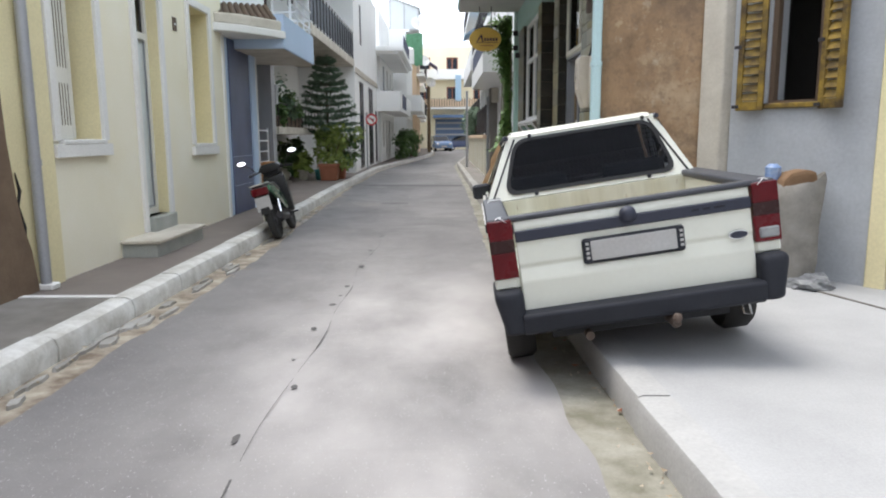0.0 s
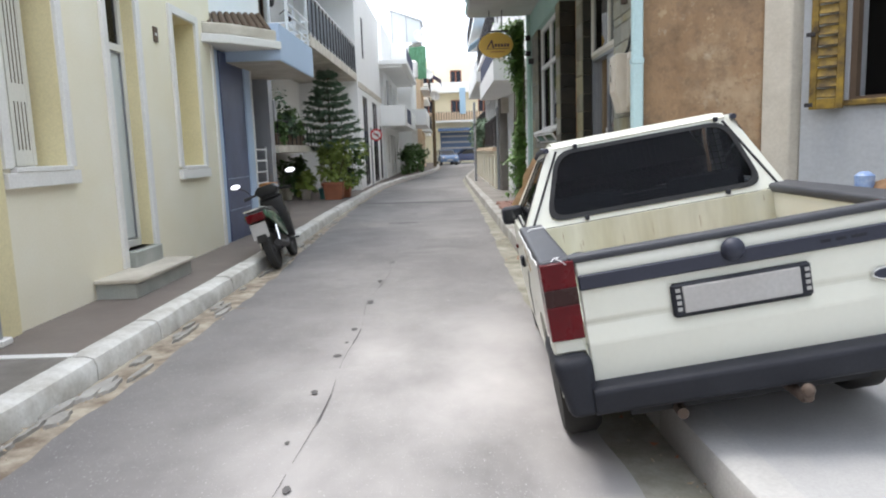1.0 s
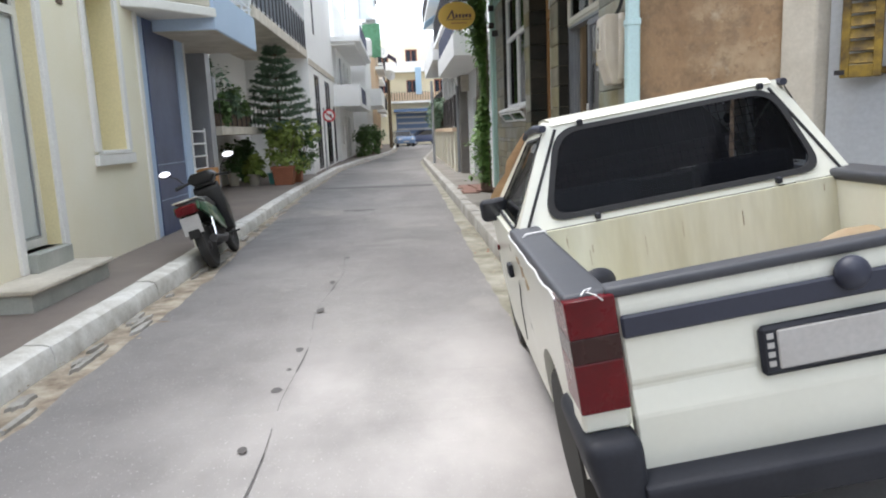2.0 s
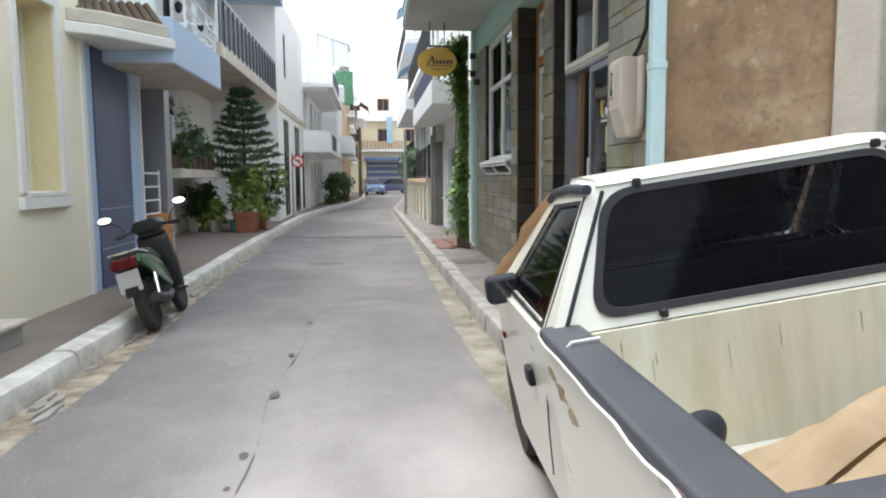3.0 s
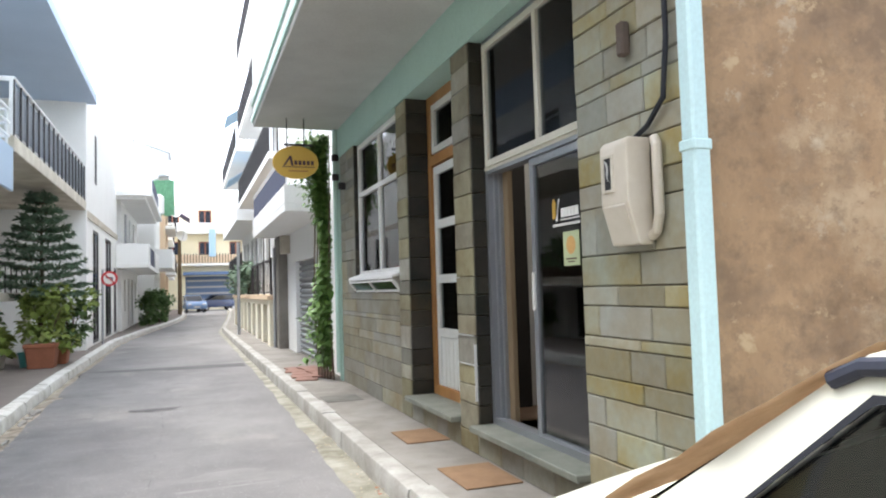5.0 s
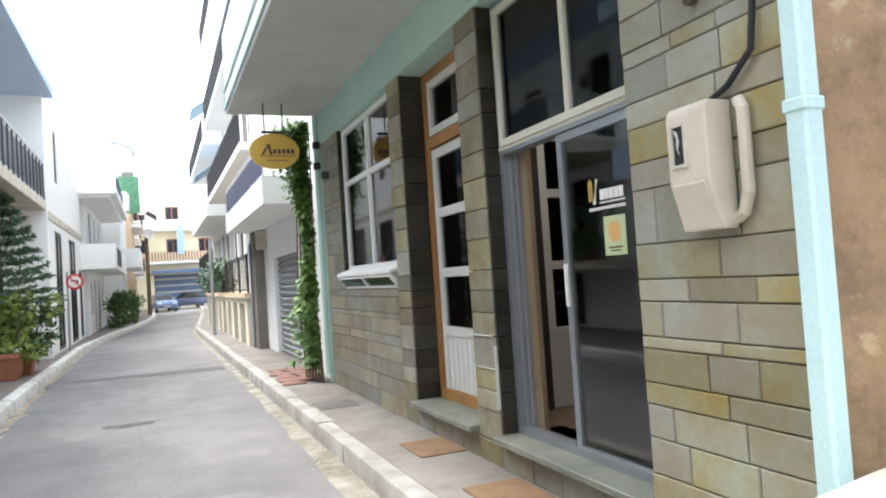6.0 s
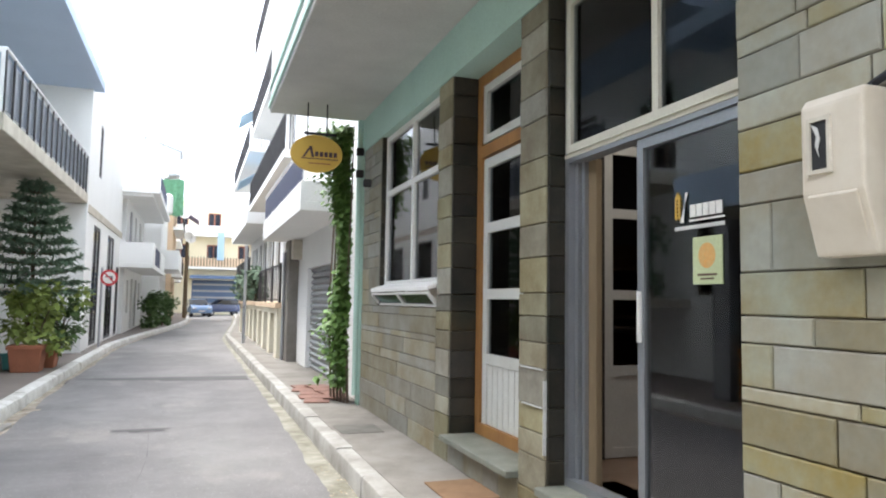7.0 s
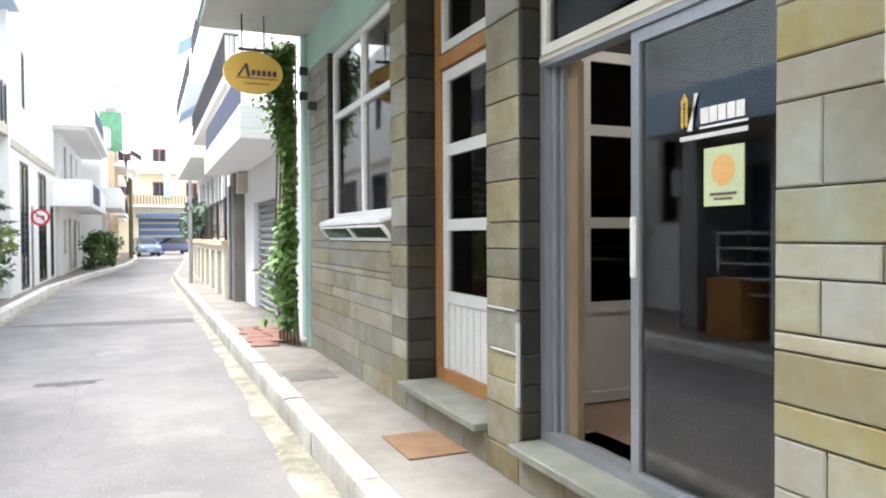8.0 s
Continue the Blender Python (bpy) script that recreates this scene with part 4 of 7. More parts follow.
# ---- old house on the splayed corner ----
old = thing("old_house", "old house with weathered ochre plaster and whitewash", "building")
part("return_wall", prism([(2.66, 6.1), (2.62, 6.1), (3.56, 5.72), (3.66, 6.1)], "z", 0.1, 8.0), "ochre", old, "crumbling ochre plaster wall")
PO = pose(3.56, 5.7, 0, 0, 0, -52)
sp = new("splayed_front")
sp.parent, sp.matrix_local = old, PO
sp["label"] = "whitewashed splayed house front"
OW = [(0.62, 1.08, 1.68, 3.0)]
part("front_wall", wall("y", 0.0, 0.3, 0.27, 1.56, 0.0, 8.0, OW), "old_white", sp, "whitewashed wall")
part("pilaster", prism([(-0.03, -0.05), (0.2, -0.05), (0.27, 0.06), (0.27, 0.3), (-0.03, 0.3)], "z", 0.1, 8.0, 0.01), "white_old", sp, "pale plaster pilaster")
part("door_post", boxes((1.56, 1.72, -0.03, 0.3, 0.0, 8.0), bevel=0.01), "yellow", sp, "ochre yellow door surround")
part("side_wall", boxes((1.72, 2.6, 0.0, 0.3, 0.0, 8.0)), "old_white", sp)
# near-black lining painted as the unlit room behind the window
part("room_shade", boxes((0.3, 1.5, 0.9, 0.95, 0.0, 4.0), (0.3, 0.34, 0.31, 0.9, 0, 4), (1.46, 1.5, 0.31, 0.9, 0, 4)), "dark", sp)
part("window_frame", frame_bars("y", 0.02, 0.1, 0.62, 1.08, 1.68, 3.0, 0.045), "wood_dark", sp, "weathered wooden window frame")
part("window_sill", boxes((0.6, 1.08, -0.035, 0.05, 1.655, 1.7), bevel=0.006), "wood_yellow", sp)


def shutter(u, w, angle, name="shutter"):
    """A slatted shutter leaf hinged at u, opened by angle."""
    hinge = new(name)
    hinge.parent, hinge.matrix_local = old, PO @ pose(u, -0.02, 1.64, 0, 0, angle)
    hinge["label"] = "open yellow slatted wooden shutter"
    H = 1.35
    sgn = 1 if w > 0 else -1
    a, b = min(0, w), max(0, w)
    part("stile", boxes((a, a + 0.05, -0.04, 0, 0, H), (b - 0.05, b, -0.04, 0, 0, H), (a + 0.05, b - 0.05, -0.038, -0.002, 0, 0.08), bevel=0.004), "wood_yellow", hinge)
    for k in range(int((H - 0.12) / 0.078)):
        z = 0.09 + k * 0.078
        bm = prism([(-0.036, z), (-0.03, z - 0.004), (-0.004, z + 0.06), (-0.01, z + 0.064)], "x", a + 0.05, b - 0.05)
        part("slat", bm, "wood_yellow", hinge)
    for z in (0.02, 0.55):
        part("hinge_iron", boxes((a - 0.03, a + 0.03, -0.05, -0.038, z, z + 0.03)), "iron", hinge)


shutter(0.6, -0.235, 14)
shutter(1.1, 0.22, -16)
bag = thing("rubble_bag", "worn grey woven bag with scrap cardboard on top", "bag", at=pose(3.98, 4.67, 0.17))
bm = lathe([(0.02, 0.0), (0.26, 0.01), (0.29, 0.2), (0.28, 0.5), (0.3, 0.72), (0.31, 0.86), (0.29, 0.9), (0.26, 0.84), (0.02, 0.8)], 28)
for v in bm.verts:
    v.co *= 1 + 0.10 * noise.noise(v.co * 5)
    v.co.x, v.co.y = v.co.x * 0.74, v.co.y * 0.74
part("sack", bm, "sack", bag, smooth=True)
bm = prism([(-0.17, 0.8), (0.05, 0.82), (0.13, 0.86), (0.11, 0.95), (0.02, 0.97), (-0.1, 0.94), (-0.16, 0.88)], "y", -0.14, 0.06, 0.03, 2)
part("cardboard", bm, "mat_brown", bag, "crumpled brown cardboard")
bm = lathe([(0.02, 0), (0.06, 0.01), (0.065, 0.14), (0.03, 0.17)], 14, (-0.17, 0.05, 0.84))
part("blue_can", bm, "blue_plastic", bag, "blue plastic wrapper")
heap = thing("plastic_heap", "crumpled grey plastic sheet on the apron", "plastic sheet")
bm = bmesh.new()
bmesh.ops.create_icosphere(bm, subdivisions=3, radius=0.17)
for v in bm.verts:
    v.co *= 1 + 0.5 * noise.noise(v.co * 11)
    v.co.z = max(v.co.z * 0.5, -0.03)
    v.co += Vector((4.05, 4.45, 0.2))
part("sheet", bm, "plastic_grey", heap)
setting("apron_joint", prism([(3.6, 4.9), (3.95, 4.5), (4.25, 3.5), (4.27, 3.5), (3.98, 4.52), (3.63, 4.92)], "z", 0.166, 0.178), "pave_dark", "dark broken edge in the concrete apron", "crack")

# unseen walls added behind the camera to block the open sky
back_r = thing("unseen_apron_wall", "plain unseen wall added along the apron, out of view", "house")
part("wall", boxes((5.16, 5.5, -30, 3.7, 0.0, 8.0)), "old_white", back_r)
back_e = thing("unseen_end_wall", "plain unseen cream wall added to close off the sky behind", "house")
part("wall", boxes((-7, 7, -31, -30, 0.0, 9.0)), "cream", back_e)

# ---- cream house ----
L = -2.44
cream = thing("cream_house", "cream plastered house with white trim and deep openings", "house")
HL = [(5.12, 5.94, 1.4, 3.25), (6.88, 7.57, 0.5, 3.3), (8.62, 9.42, 1.33, 3.2)]
part("wall", wall("x", L - 0.4, L, 4.72, 10.12, 0.0, 5.2, HL), "cream", cream)
part("back_wall", boxes((-6.5, -6.2, 4.72, 10.12, 0, 5.2)), "cream", cream)
part("side_wall", boxes((-6.2, L - 0.4, 9.84, 10.12, 0, 5.2), (-6.2, L - 0.4, 4.72, 4.9, 0, 5.2)), "cream", cream)
part("roof", boxes((-6.6, L + 0.12, 4.6, 10.12, 5.2, 5.4)), "terracotta", cream)
part("corner_band", boxes((L - 0.02, L + 0.03, 4.72, 4.98, 0.14, 5.2)), "yellow", cream, "yellow plaster corner band")
part("corner_strip", boxes((L - 0.02, L + 0.025, 10.04, 10.14, 0.14, 3.3)), "white", cream, "white corner strip")
R = -2.72
for (y0, y1, z0, z1), opened in zip((HL[0], HL[2]), (True, False)):
    w = part("window", frame_bars("x", R - 0.05, R, y0, y1, z0, z1, 0.06), "shutter_white", cream, "deep window with white shutter" if opened else "deep window closed by a cream blind")
    part("reveal", boxes((R, L - 0.004, y0 + 0.001, y0 + 0.006, z0, z1), (R, L - 0.004, y1 - 0.006, y1 - 0.001, z0, z1), (R, L - 0.004, y0 + 0.006, y1 - 0.006, z1 - 0.006, z1 - 0.001)), "yellow", w, "yellow painted reveal")
    part("blind", boxes((R - 0.04, R - 0.02, y0 + 0.06, y1 - 0.06, z0 + 0.06, z1 - 0.06)), "yellow", w)
    t = 0.1
    part("trim", boxes((L, L + 0.035, y0 - t, y0, z0, z1 + t), (L, L + 0.035, y1, y1 + t, z0, z1 + t), (L, L + 0.035, y0, y1, z1, z1 + t), bevel=0.004), "white", w, "white plaster trim")
    part("sill", boxes((R, L + 0.06, y0, y1, z0 - 0.03, z0 + 0.012), (L, L + 0.055, y0 - t - 0.02, y1 + t + 0.02, z0 - 0.15, z0 - 0.031), bevel=0.005), "white", w, "white stone sill")
sh = part("shutter", boxes((-2.7, -2.665, 5.14, 5.2, 1.42, 3.2), (-2.7, -2.665, 5.5, 5.56, 1.42, 3.2), (-2.698, -2.667, 5.2, 5.5, 1.42, 1.52), (-2.698, -2.667, 5.2, 5.5, 2.0, 2.1)), "shutter_white", cream, "white louvred shutter leaf")
for k in range(40):
    z = 1.54 + k * 0.04
    if not 1.97 < z < 2.1:
        part("louvre", prism([(-2.698, z), (-2.692, z - 0.004), (-2.672, z + 0.028), (-2.678, z + 0.032)], "y", 5.2, 5.5), "shutter_white", sh)
sh2 = part("shutter", boxes((-2.69, -2.66, 5.57, 5.62, 1.42, 3.2), (-2.69, -2.66, 5.82, 5.87, 1.42, 3.2), (-2.688, -2.664, 5.62, 5.82, 1.42, 3.19)), "shutter_white", cream, "white shutter leaf")
for k in range(4):
    part("slot", boxes((-2.664, -2.659, 5.63 + 0.05 * k, 5.638 + 0.05 * k, 1.55, 1.95), (-2.664, -2.659, 5.63 + 0.05 * k, 5.638 + 0.05 * k, 2.1, 3.1)), "joint", sh2)
y0, y1, z0, z1 = HL[1]
Q = -2.6
dr = part("door", frame_bars("x", Q - 0.03, Q + 0.03, y0, y1, z0, z1, 0.075, (), (2.62,)), "shutter_white", cream, "white framed glazed house door")
part("pane", boxes((Q - 0.005, Q, y0 + 0.07, y1 - 0.07, z0 + 0.07, 2.58)), "frosted", dr)
part("leaf_frame", frame_bars("x", Q + 0.006, Q + 0.02, y0 + 0.08, y1 - 0.08, z0 + 0.09, 2.57, 0.012), "alu", dr)
part("transom_pane", boxes((Q - 0.005, Q, y0 + 0.07, y1 - 0.07, 2.66, z1 - 0.07)), "car_glass", dr)
part("handle", tube([(Q + 0.03, y0 + 0.13, 1.5), (Q + 0.06, y0 + 0.13, 1.5), (Q + 0.06, y0 + 0.13, 1.75), (Q + 0.03, y0 + 0.13, 1.75)], 0.012), "iron", dr, "dark door handle")
part("reveal", boxes((Q, L - 0.004, y1 - 0.006, y1 - 0.001, z0, z1), (Q, L - 0.004, y0 + 0.001, y0 + 0.006, z0, z1)), "yellow", dr)
part("trim", boxes((L, L + 0.035, y0 - 0.1, y0, 0.34, z1 + 0.1), (L, L + 0.035, y1, y1 + 0.1, 0.34, z1 + 0.1), (L, L + 0.035, y0, y1, z1, z1 + 0.1), bevel=0.004), "white", dr, "white plaster trim")
part("inner_step", boxes((Q - 0.02, L + 0.1, 6.9, 7.56, 0.33, 0.5), bevel=0.01), "marble", cream, "grey marble upper step")
st = thing("door_step", "grey marble door step with pale slab top", "step")
part("riser", boxes((L, -2.06, 6.2, 7.62, 0.14, 0.295)), "marble", st)
part("tread", boxes((L, -2.02, 6.16, 7.66, 0.297, 0.335), bevel=0.008), "white_old", st, "pale stone tread")
hp = thing("house_plaque", "small dark plaque with a plain bar on the wall", "plaque")
part("plate", boxes((L, L + 0.015, 8.06, 8.18, 2.78, 2.95), bevel=0.003), "bark", hp)
part("bar", boxes((L + 0.015, L + 0.018, 8.09, 8.15, 2.85, 2.88)), "white_soft", hp)
pp = thing("drain_pipe", "grey zinc downpipe between two houses", "downpipe")
part("pipe", tube([(-2.38, 4.62, 0.16), (-2.38, 4.62, 5.2)], 0.045, 14), "zinc", pp)
for z in (1.2, 2.6):
    part("collar", tube([(-2.38, 4.62, z), (-2.38, 4.62, z + 0.05)], 0.052, 14), "zinc", pp)
part("foot", boxes((-2.44, -2.3, 4.56, 4.7, 0.148, 0.2), bevel=0.01), "white", pp)
nb = thing("yellow_house", "yellow plastered house with a broken brown base", "house")
# runs on out of view to y -30 to close off the sky
part("wall", boxes((-6.5, L, -30, 4.72, 0.0, 6.0)), "yellow", nb)
bm = prism([(-30, 0.14), (4.56, 0.14), (4.5, 0.5), (4.42, 0.7), (4.36, 0.95), (4.3, 1.4), (4.26, 2.2), (4.22, 6.0), (-30, 6.0)], "x", L, L + 0.035)
part("base", bm, "brownstone", nb, "dark brown peeling plaster base")
bm = tube([(-2.43, 4.41, 1.15), (-2.43, 4.45, 1.0), (-2.43, 4.41, 0.88), (-2.43, 4.47, 0.7), (-2.43, 4.44, 0.5), (-2.43, 4.49, 0.3)], [0.004, 0.014, 0.01, 0.016, 0.012, 0.005], 6)
part("crack", bm, "dark", nb)

# ---- blue building ----
blue = thing("blue_building", "blue building with canopy, balcony and recessed entrance", "building")
bcol = part("blue_column", boxes((-3.4, L, 10.42, 11.6, 0.1, 3.0)), "blue", blue, "dark blue tiled column")
for z in (0.62, 1.1):
    part("tile_joint", boxes((L, L + 0.004, 10.43, 11.59, z, z + 0.008)), "lightblue", bcol)
part("light_column", boxes((-3.4, L + 0.03, 11.6, 11.95, 0.1, 3.0), bevel=0.006), "lightblue", blue, "light blue column")
part("light_column", boxes((-3.4, L - 0.02, 10.14, 10.42, 0.1, 3.0)), "lightblue", blue, "light blue column")
part("column_edge", boxes((L + 0.03, L + 0.05, 11.91, 11.95, 0.1, 3.0)), "white", blue)
bal = part("balcony", prism([(-3.4, 10.75), (-1.6, 10.75), (-1.6, 13.45), (-3.4, 13.45)], "z", 2.87, 3.42, 0.01), "lightblue", blue, "light blue balcony box")
part("soffit", boxes((-3.39, -1.62, 10.77, 13.43, 2.862, 2.868)), "white_old", bal)
for z in (3.55, 3.72, 3.89):
    part("rail", tube([(-1.64, 11.6, z), (-1.64, 13.4, z), (-3.4, 13.4, z)], 0.018), "steel_white", bal)
for y in (11.6, 12.2, 12.8, 13.37):
    part("rail_post", tube([(-1.66, y, 3.42), (-1.66, y, 3.92)], 0.018), "steel_white", bal)
canopy = part("canopy", prism([(L, 9.7), (-2.1, 9.95), (-1.56, 10.72), (-2.6, 10.8), (-3.4, 10.8), (-3.4, 9.98)], "z", 3.02, 3.14, 0.012), "white", blue, "white angled entrance canopy")
part("canopy_top", prism([(L, 9.75), (-2.1, 10.0), (-1.62, 10.7), (-2.6, 10.8), (-3.4, 10.8)], "z", 3.142, 3.3, 0.02), "white_old", blue)
for k in range(9):
    a = tube([(-2.42 + k * 0.085, 10.02 + k * 0.08, 3.3), (-2.6 + k * 0.085, 10.55 + k * 0.03, 3.55)], [0.05, 0.045], 8)
    part("roof_tile", a, "bark", canopy, "weathered brown roof tile")
part("upper_wall", boxes((-6.0, -2.6, 10.14, 13.58, 3.43, 7.5)), "white_wall", blue)
part("back_wall", boxes((-6.0, -3.4, 10.14, 13.58, 0.1, 3.4)), "lightblue", blue)
part("upper_slab", boxes((-6.0, -1.7, 10.4, 13.6, 5.5, 5.75)), "lightblue", blue)
part("entrance_door", frame_bars("x", -3.39, -3.34, 12.0, 13.25, 0.15, 2.6, 0.06, (12.6,)), "zinc", blue, "grey metal entrance door")
part("entrance_pane", boxes((-3.385, -3.375, 12.05, 13.2, 0.2, 2.55)), "blue", blue)
part("side_pier", boxes((-3.4, L - 0.02, 13.3, 13.6, 0.1, 2.87)), "zinc", blue, "grey side pier")
gr = thing("entrance_railing", "white horizontal bar railing at the entrance", "railing")
for k in range(5):
    part("bar", tube([(L - 0.04, 11.97, 0.75 + 0.2 * k), (L - 0.04, 12.95, 0.75 + 0.2 * k)], 0.016), "steel_white", gr)
for y in (12.0, 12.92):
    part("post", tube([(L - 0.04, y, 0.148), (L - 0.04, y, 1.6)], 0.02), "steel_white", gr)
bk = thing("brick_stack", "stack of orange hollow bricks beside the entrance", "brick stack")
for k in range(8):
    for j in range(2):
        part("brick", boxes((-2.56 - 0.26 * j, -2.31 - 0.26 * j, 12.35 + 0.02 * (k % 2), 12.95 + 0.02 * (k % 2), 0.15 + k * 0.1, 0.243 + k * 0.1), bevel=0.005), "brick_orange", bk)
mbx = thing("grey_meter_box", "grey meter box on the corner pier", "meter box")
part("case", boxes((-2.56, -2.44, 13.62, 13.82, 2.1, 2.5), bevel=0.015), "zinc", mbx)
part("pipe", tube([(-2.5, 13.68, 0.148), (-2.5, 13.68, 2.1)], 0.018), "zinc", mbx)

# ---- white house with the planted yard ----
YW = -4.1
yard = thing("white_house", "white house with long balcony over a planted yard", "house")
HY = [(15.3, 16.1, 1.75, 3.5), (17.6, 18.6, 1.75, 3.6), (16.6, 17.5, 4.2, 6.2), (19.5, 20.5, 4.2, 6.2), (18.3, 19.6, 0.15, 1.4)]
part("wall", wall("x", YW - 0.3, YW, 13.6, 24.2, 0.1, 6.75, HY), "white_wall", yard)
for k, (a, b, c, d) in enumerate(HY):
    if k < 4:
        wq = part("window", frame_bars("x", YW - 0.16, YW - 0.1, a, b, c, d, 0.06, ((a + b) / 2,)), "bark", yard, "brown framed window")
        part("pane", boxes((YW - 0.14, YW - 0.135, a + 0.05, b - 0.05, c + 0.05, d - 0.05)), "car_glass", wq)
# near-black block in place of the shade inside the rooms
part("room_shade", boxes((-6, YW - 0.32, 13.8, 24.1, 0.1, 6.7)), "dark", yard)
part("near_side_wall", boxes((-6.0, YW, 13.6, 13.8, 0.1, 6.75)), "white_wall", yard)
part("end_wall", boxes((-6.0, -2.1, 24.2, 24.4, 0.1, 6.75)), "white_wall", yard)
byd = part("balcony", boxes((YW, -2.1, 16.0, 24.2, 3.85, 4.1), bevel=0.01), "white_old", yard, "concrete balcony slab")
part("railing_panel", boxes((-2.16, -2.15, 16.1, 24.15, 4.2, 4.95)), "smoke_panel", byd, "dark railing panel")
for k in range(17):
    part("baluster", tube([(-2.13, 16.08 + k * 0.5, 4.1), (-2.13, 16.08 + k * 0.5, 5.02)], 0.018, 6), "iron", byd)
part("hand_rail", tube([(YW, 16.06, 5.03), (-2.13, 16.06, 5.03), (-2.13, 24.2, 5.03)], 0.025), "steel_white", byd)
part("near_panel", frame_bars("y", 16.04, 16.08, YW, -2.14, 4.12, 5.02, 0.05, (-3.0, -2.6)), "steel_white", byd)
part("roof_slab", boxes((-6.2, -1.85, 14.6, 24.4, 6.75, 7.0)), "lightblue", yard, "wide pale blue roof overhang")
ter = part("terrace", boxes((YW, -3.0, 16.2, 22.5, 1.5, 1.68)), "white_old", yard, "raised ground floor terrace")
part("terrace_rail", tube([(-3.03, 16.2, 2.25), (-3.03, 22.5, 2.25)], 0.02), "iron", ter)
for k in range(13):
    part("rail_bar", tube([(-3.03, 16.3 + k * 0.5, 1.68), (-3.03, 16.3 + k * 0.5, 2.25)], 0.012, 6), "iron", ter)
for y in (22.3,):
    part("terrace_post", boxes((-3.2, -3.04, y, y + 0.16, 0.14, 1.5)), "white_old", ter)
for y in (17.2, 19.8, 22.0):
    wlm = thing("wall_lantern", "small dark iron wall lantern", "lamp", "wall lanterns")
    part("arm", tube([(YW, y, 5.7), (YW + 0.2, y, 5.85), (YW + 0.28, y, 5.75)], 0.015, 6), "iron", wlm)
    part("lantern", lathe([(0.03, 0), (0.08, 0.05), (0.1, 0.2), (0.02, 0.28)], 8, (YW + 0.28, y, 5.48)), "iron", wlm)


def pot(x, y, r, h, material, label, square=False):
    p = thing("flower_pot", label, "pot", "yard pots", at=pose(x, y, 0.148))
    if square:
        bm = boxes((-r, r, -r, r, 0, h), bevel=0.015)
        for v in bm.verts:
            f = 0.82 + 0.18 * v.co.z / h
            v.co.x, v.co.y = v.co.x * f, v.co.y * f
        part("pot", bm, material, p)
        part("rim", boxes((-r - 0.02, r + 0.02, -r - 0.02, r + 0.02, h - 0.07, h + 0.01), bevel=0.01), material, p)
    else:
        part("pot", lathe([(r * 0.7, 0), (r * 0.92, h * 0.85), (r * 1.05, h * 0.86), (r * 1.05, h), (r * 0.9, h), (r * 0.85, h * 0.92)], 20), material, p, smooth=True)
    return p


def bush(x, y, z, rx, ry, rz, count, size, material, seed, label, name="shrub", stems=6):
    t = thing(name, label, "plant", at=pose(x, y, z))
    r0 = random.Random(seed)
    bm = bmesh.new()
    tips = []
    for k in range(stems):
        a = r0.uniform(0, 6.28)
        tip = Vector((rx * 0.7 * math.cos(a) * r0.uniform(0.2, 1), ry * 0.7 * math.sin(a) * r0.uniform(0.2, 1), 2 * rz * r0.uniform(0.6, 0.98)))
        tube([(0, 0, 0), tip * 0.5 + Vector((0, 0, rz * 0.15)), tip], [0.018, 0.012, 0.004], 5, bm)
        tips.append(tip)
    part("stems", bm, "bark", t)
    clumps = [Vector((rx * r0.gauss(0, 0.45), ry * r0.gauss(0, 0.45), rz * (1 + r0.uniform(-0.75, 0.85)))) for _ in range(stems * 2)] + tips

    def where(r):
        c = r.choice(clumps)
        o = Vector((r.gauss(0, 1), r.gauss(0, 1), r.gauss(0, 1))).normalized()
        p = c + Vector((o.x * rx, o.y * ry, o.z * rz)) * 0.34 * r.random() ** 0.4
        p.z = max(p.z, 0.02)
        return p, o

    part("leaves", leaf_cloud(count, where, size, seed), material, t)
    return t


pot(-2.35, 19.7, 0.28, 0.48, "terracotta", "square terracotta pot with a leafy shrub", True)
pot(-2.2, 20.5, 0.22, 0.34, "terracotta", "square terracotta pot beside the kerb", True)
pot(-2.72, 20.1, 0.15, 0.3, "teal", "small teal plastic pot")
pot(-3.2, 19.95, 0.17, 0.3, "white_old", "white pot with a spiky plant")
pot(-3.75, 20.0, 0.17, 0.36, "white_old", "tall white pot with a shrub")
bush(-2.3, 19.8, 0.5, 0.55, 0.45, 0.62, 1500, 0.1, "leaf_light", 11, "light green leafy shrub in a terracotta pot", stems=9)
bush(-2.0, 20.7, 0.4, 0.35, 0.4, 0.5, 700, 0.1, "leaf", 12, "dark green shrub in a terracotta pot")
bush(-3.2, 19.95, 0.4, 0.22, 0.22, 0.22, 220, 0.2, "leaf_light", 13, "spiky green plant in a white pot")
bush(-3.75, 20.0, 0.45, 0.3, 0.3, 0.4, 420, 0.11, "leaf", 14, "dark green shrub in a white pot")
bush(-3.7, 21.2, 0.15, 0.3, 0.5, 0.6, 600, 0.12, "leaf", 15, "dark green shrub under the terrace")
for k, y in enumerate((16.7, 17.5, 18.3, 19.2)):
    bush(-3.2, y, 1.68, 0.28, 0.42, 0.3 + 0.07 * (k % 3), 520, 0.1, "leaf_pine" if k % 2 else "leaf", 20 + k, "dense dark green plant on the terrace edge")
bush(-3.4, 16.6, 1.7, 0.32, 0.32, 0.7, 480, 0.11, "leaf_pine", 31, "tall dark green plant on the terrace")
trough = thing("plant_trough", "brown plant trough on the terrace edge", "trough")
part("trough", boxes((-3.28, -3.06, 16.3, 19.4, 1.682, 1.95), bevel=0.01), "wood_dark", trough)

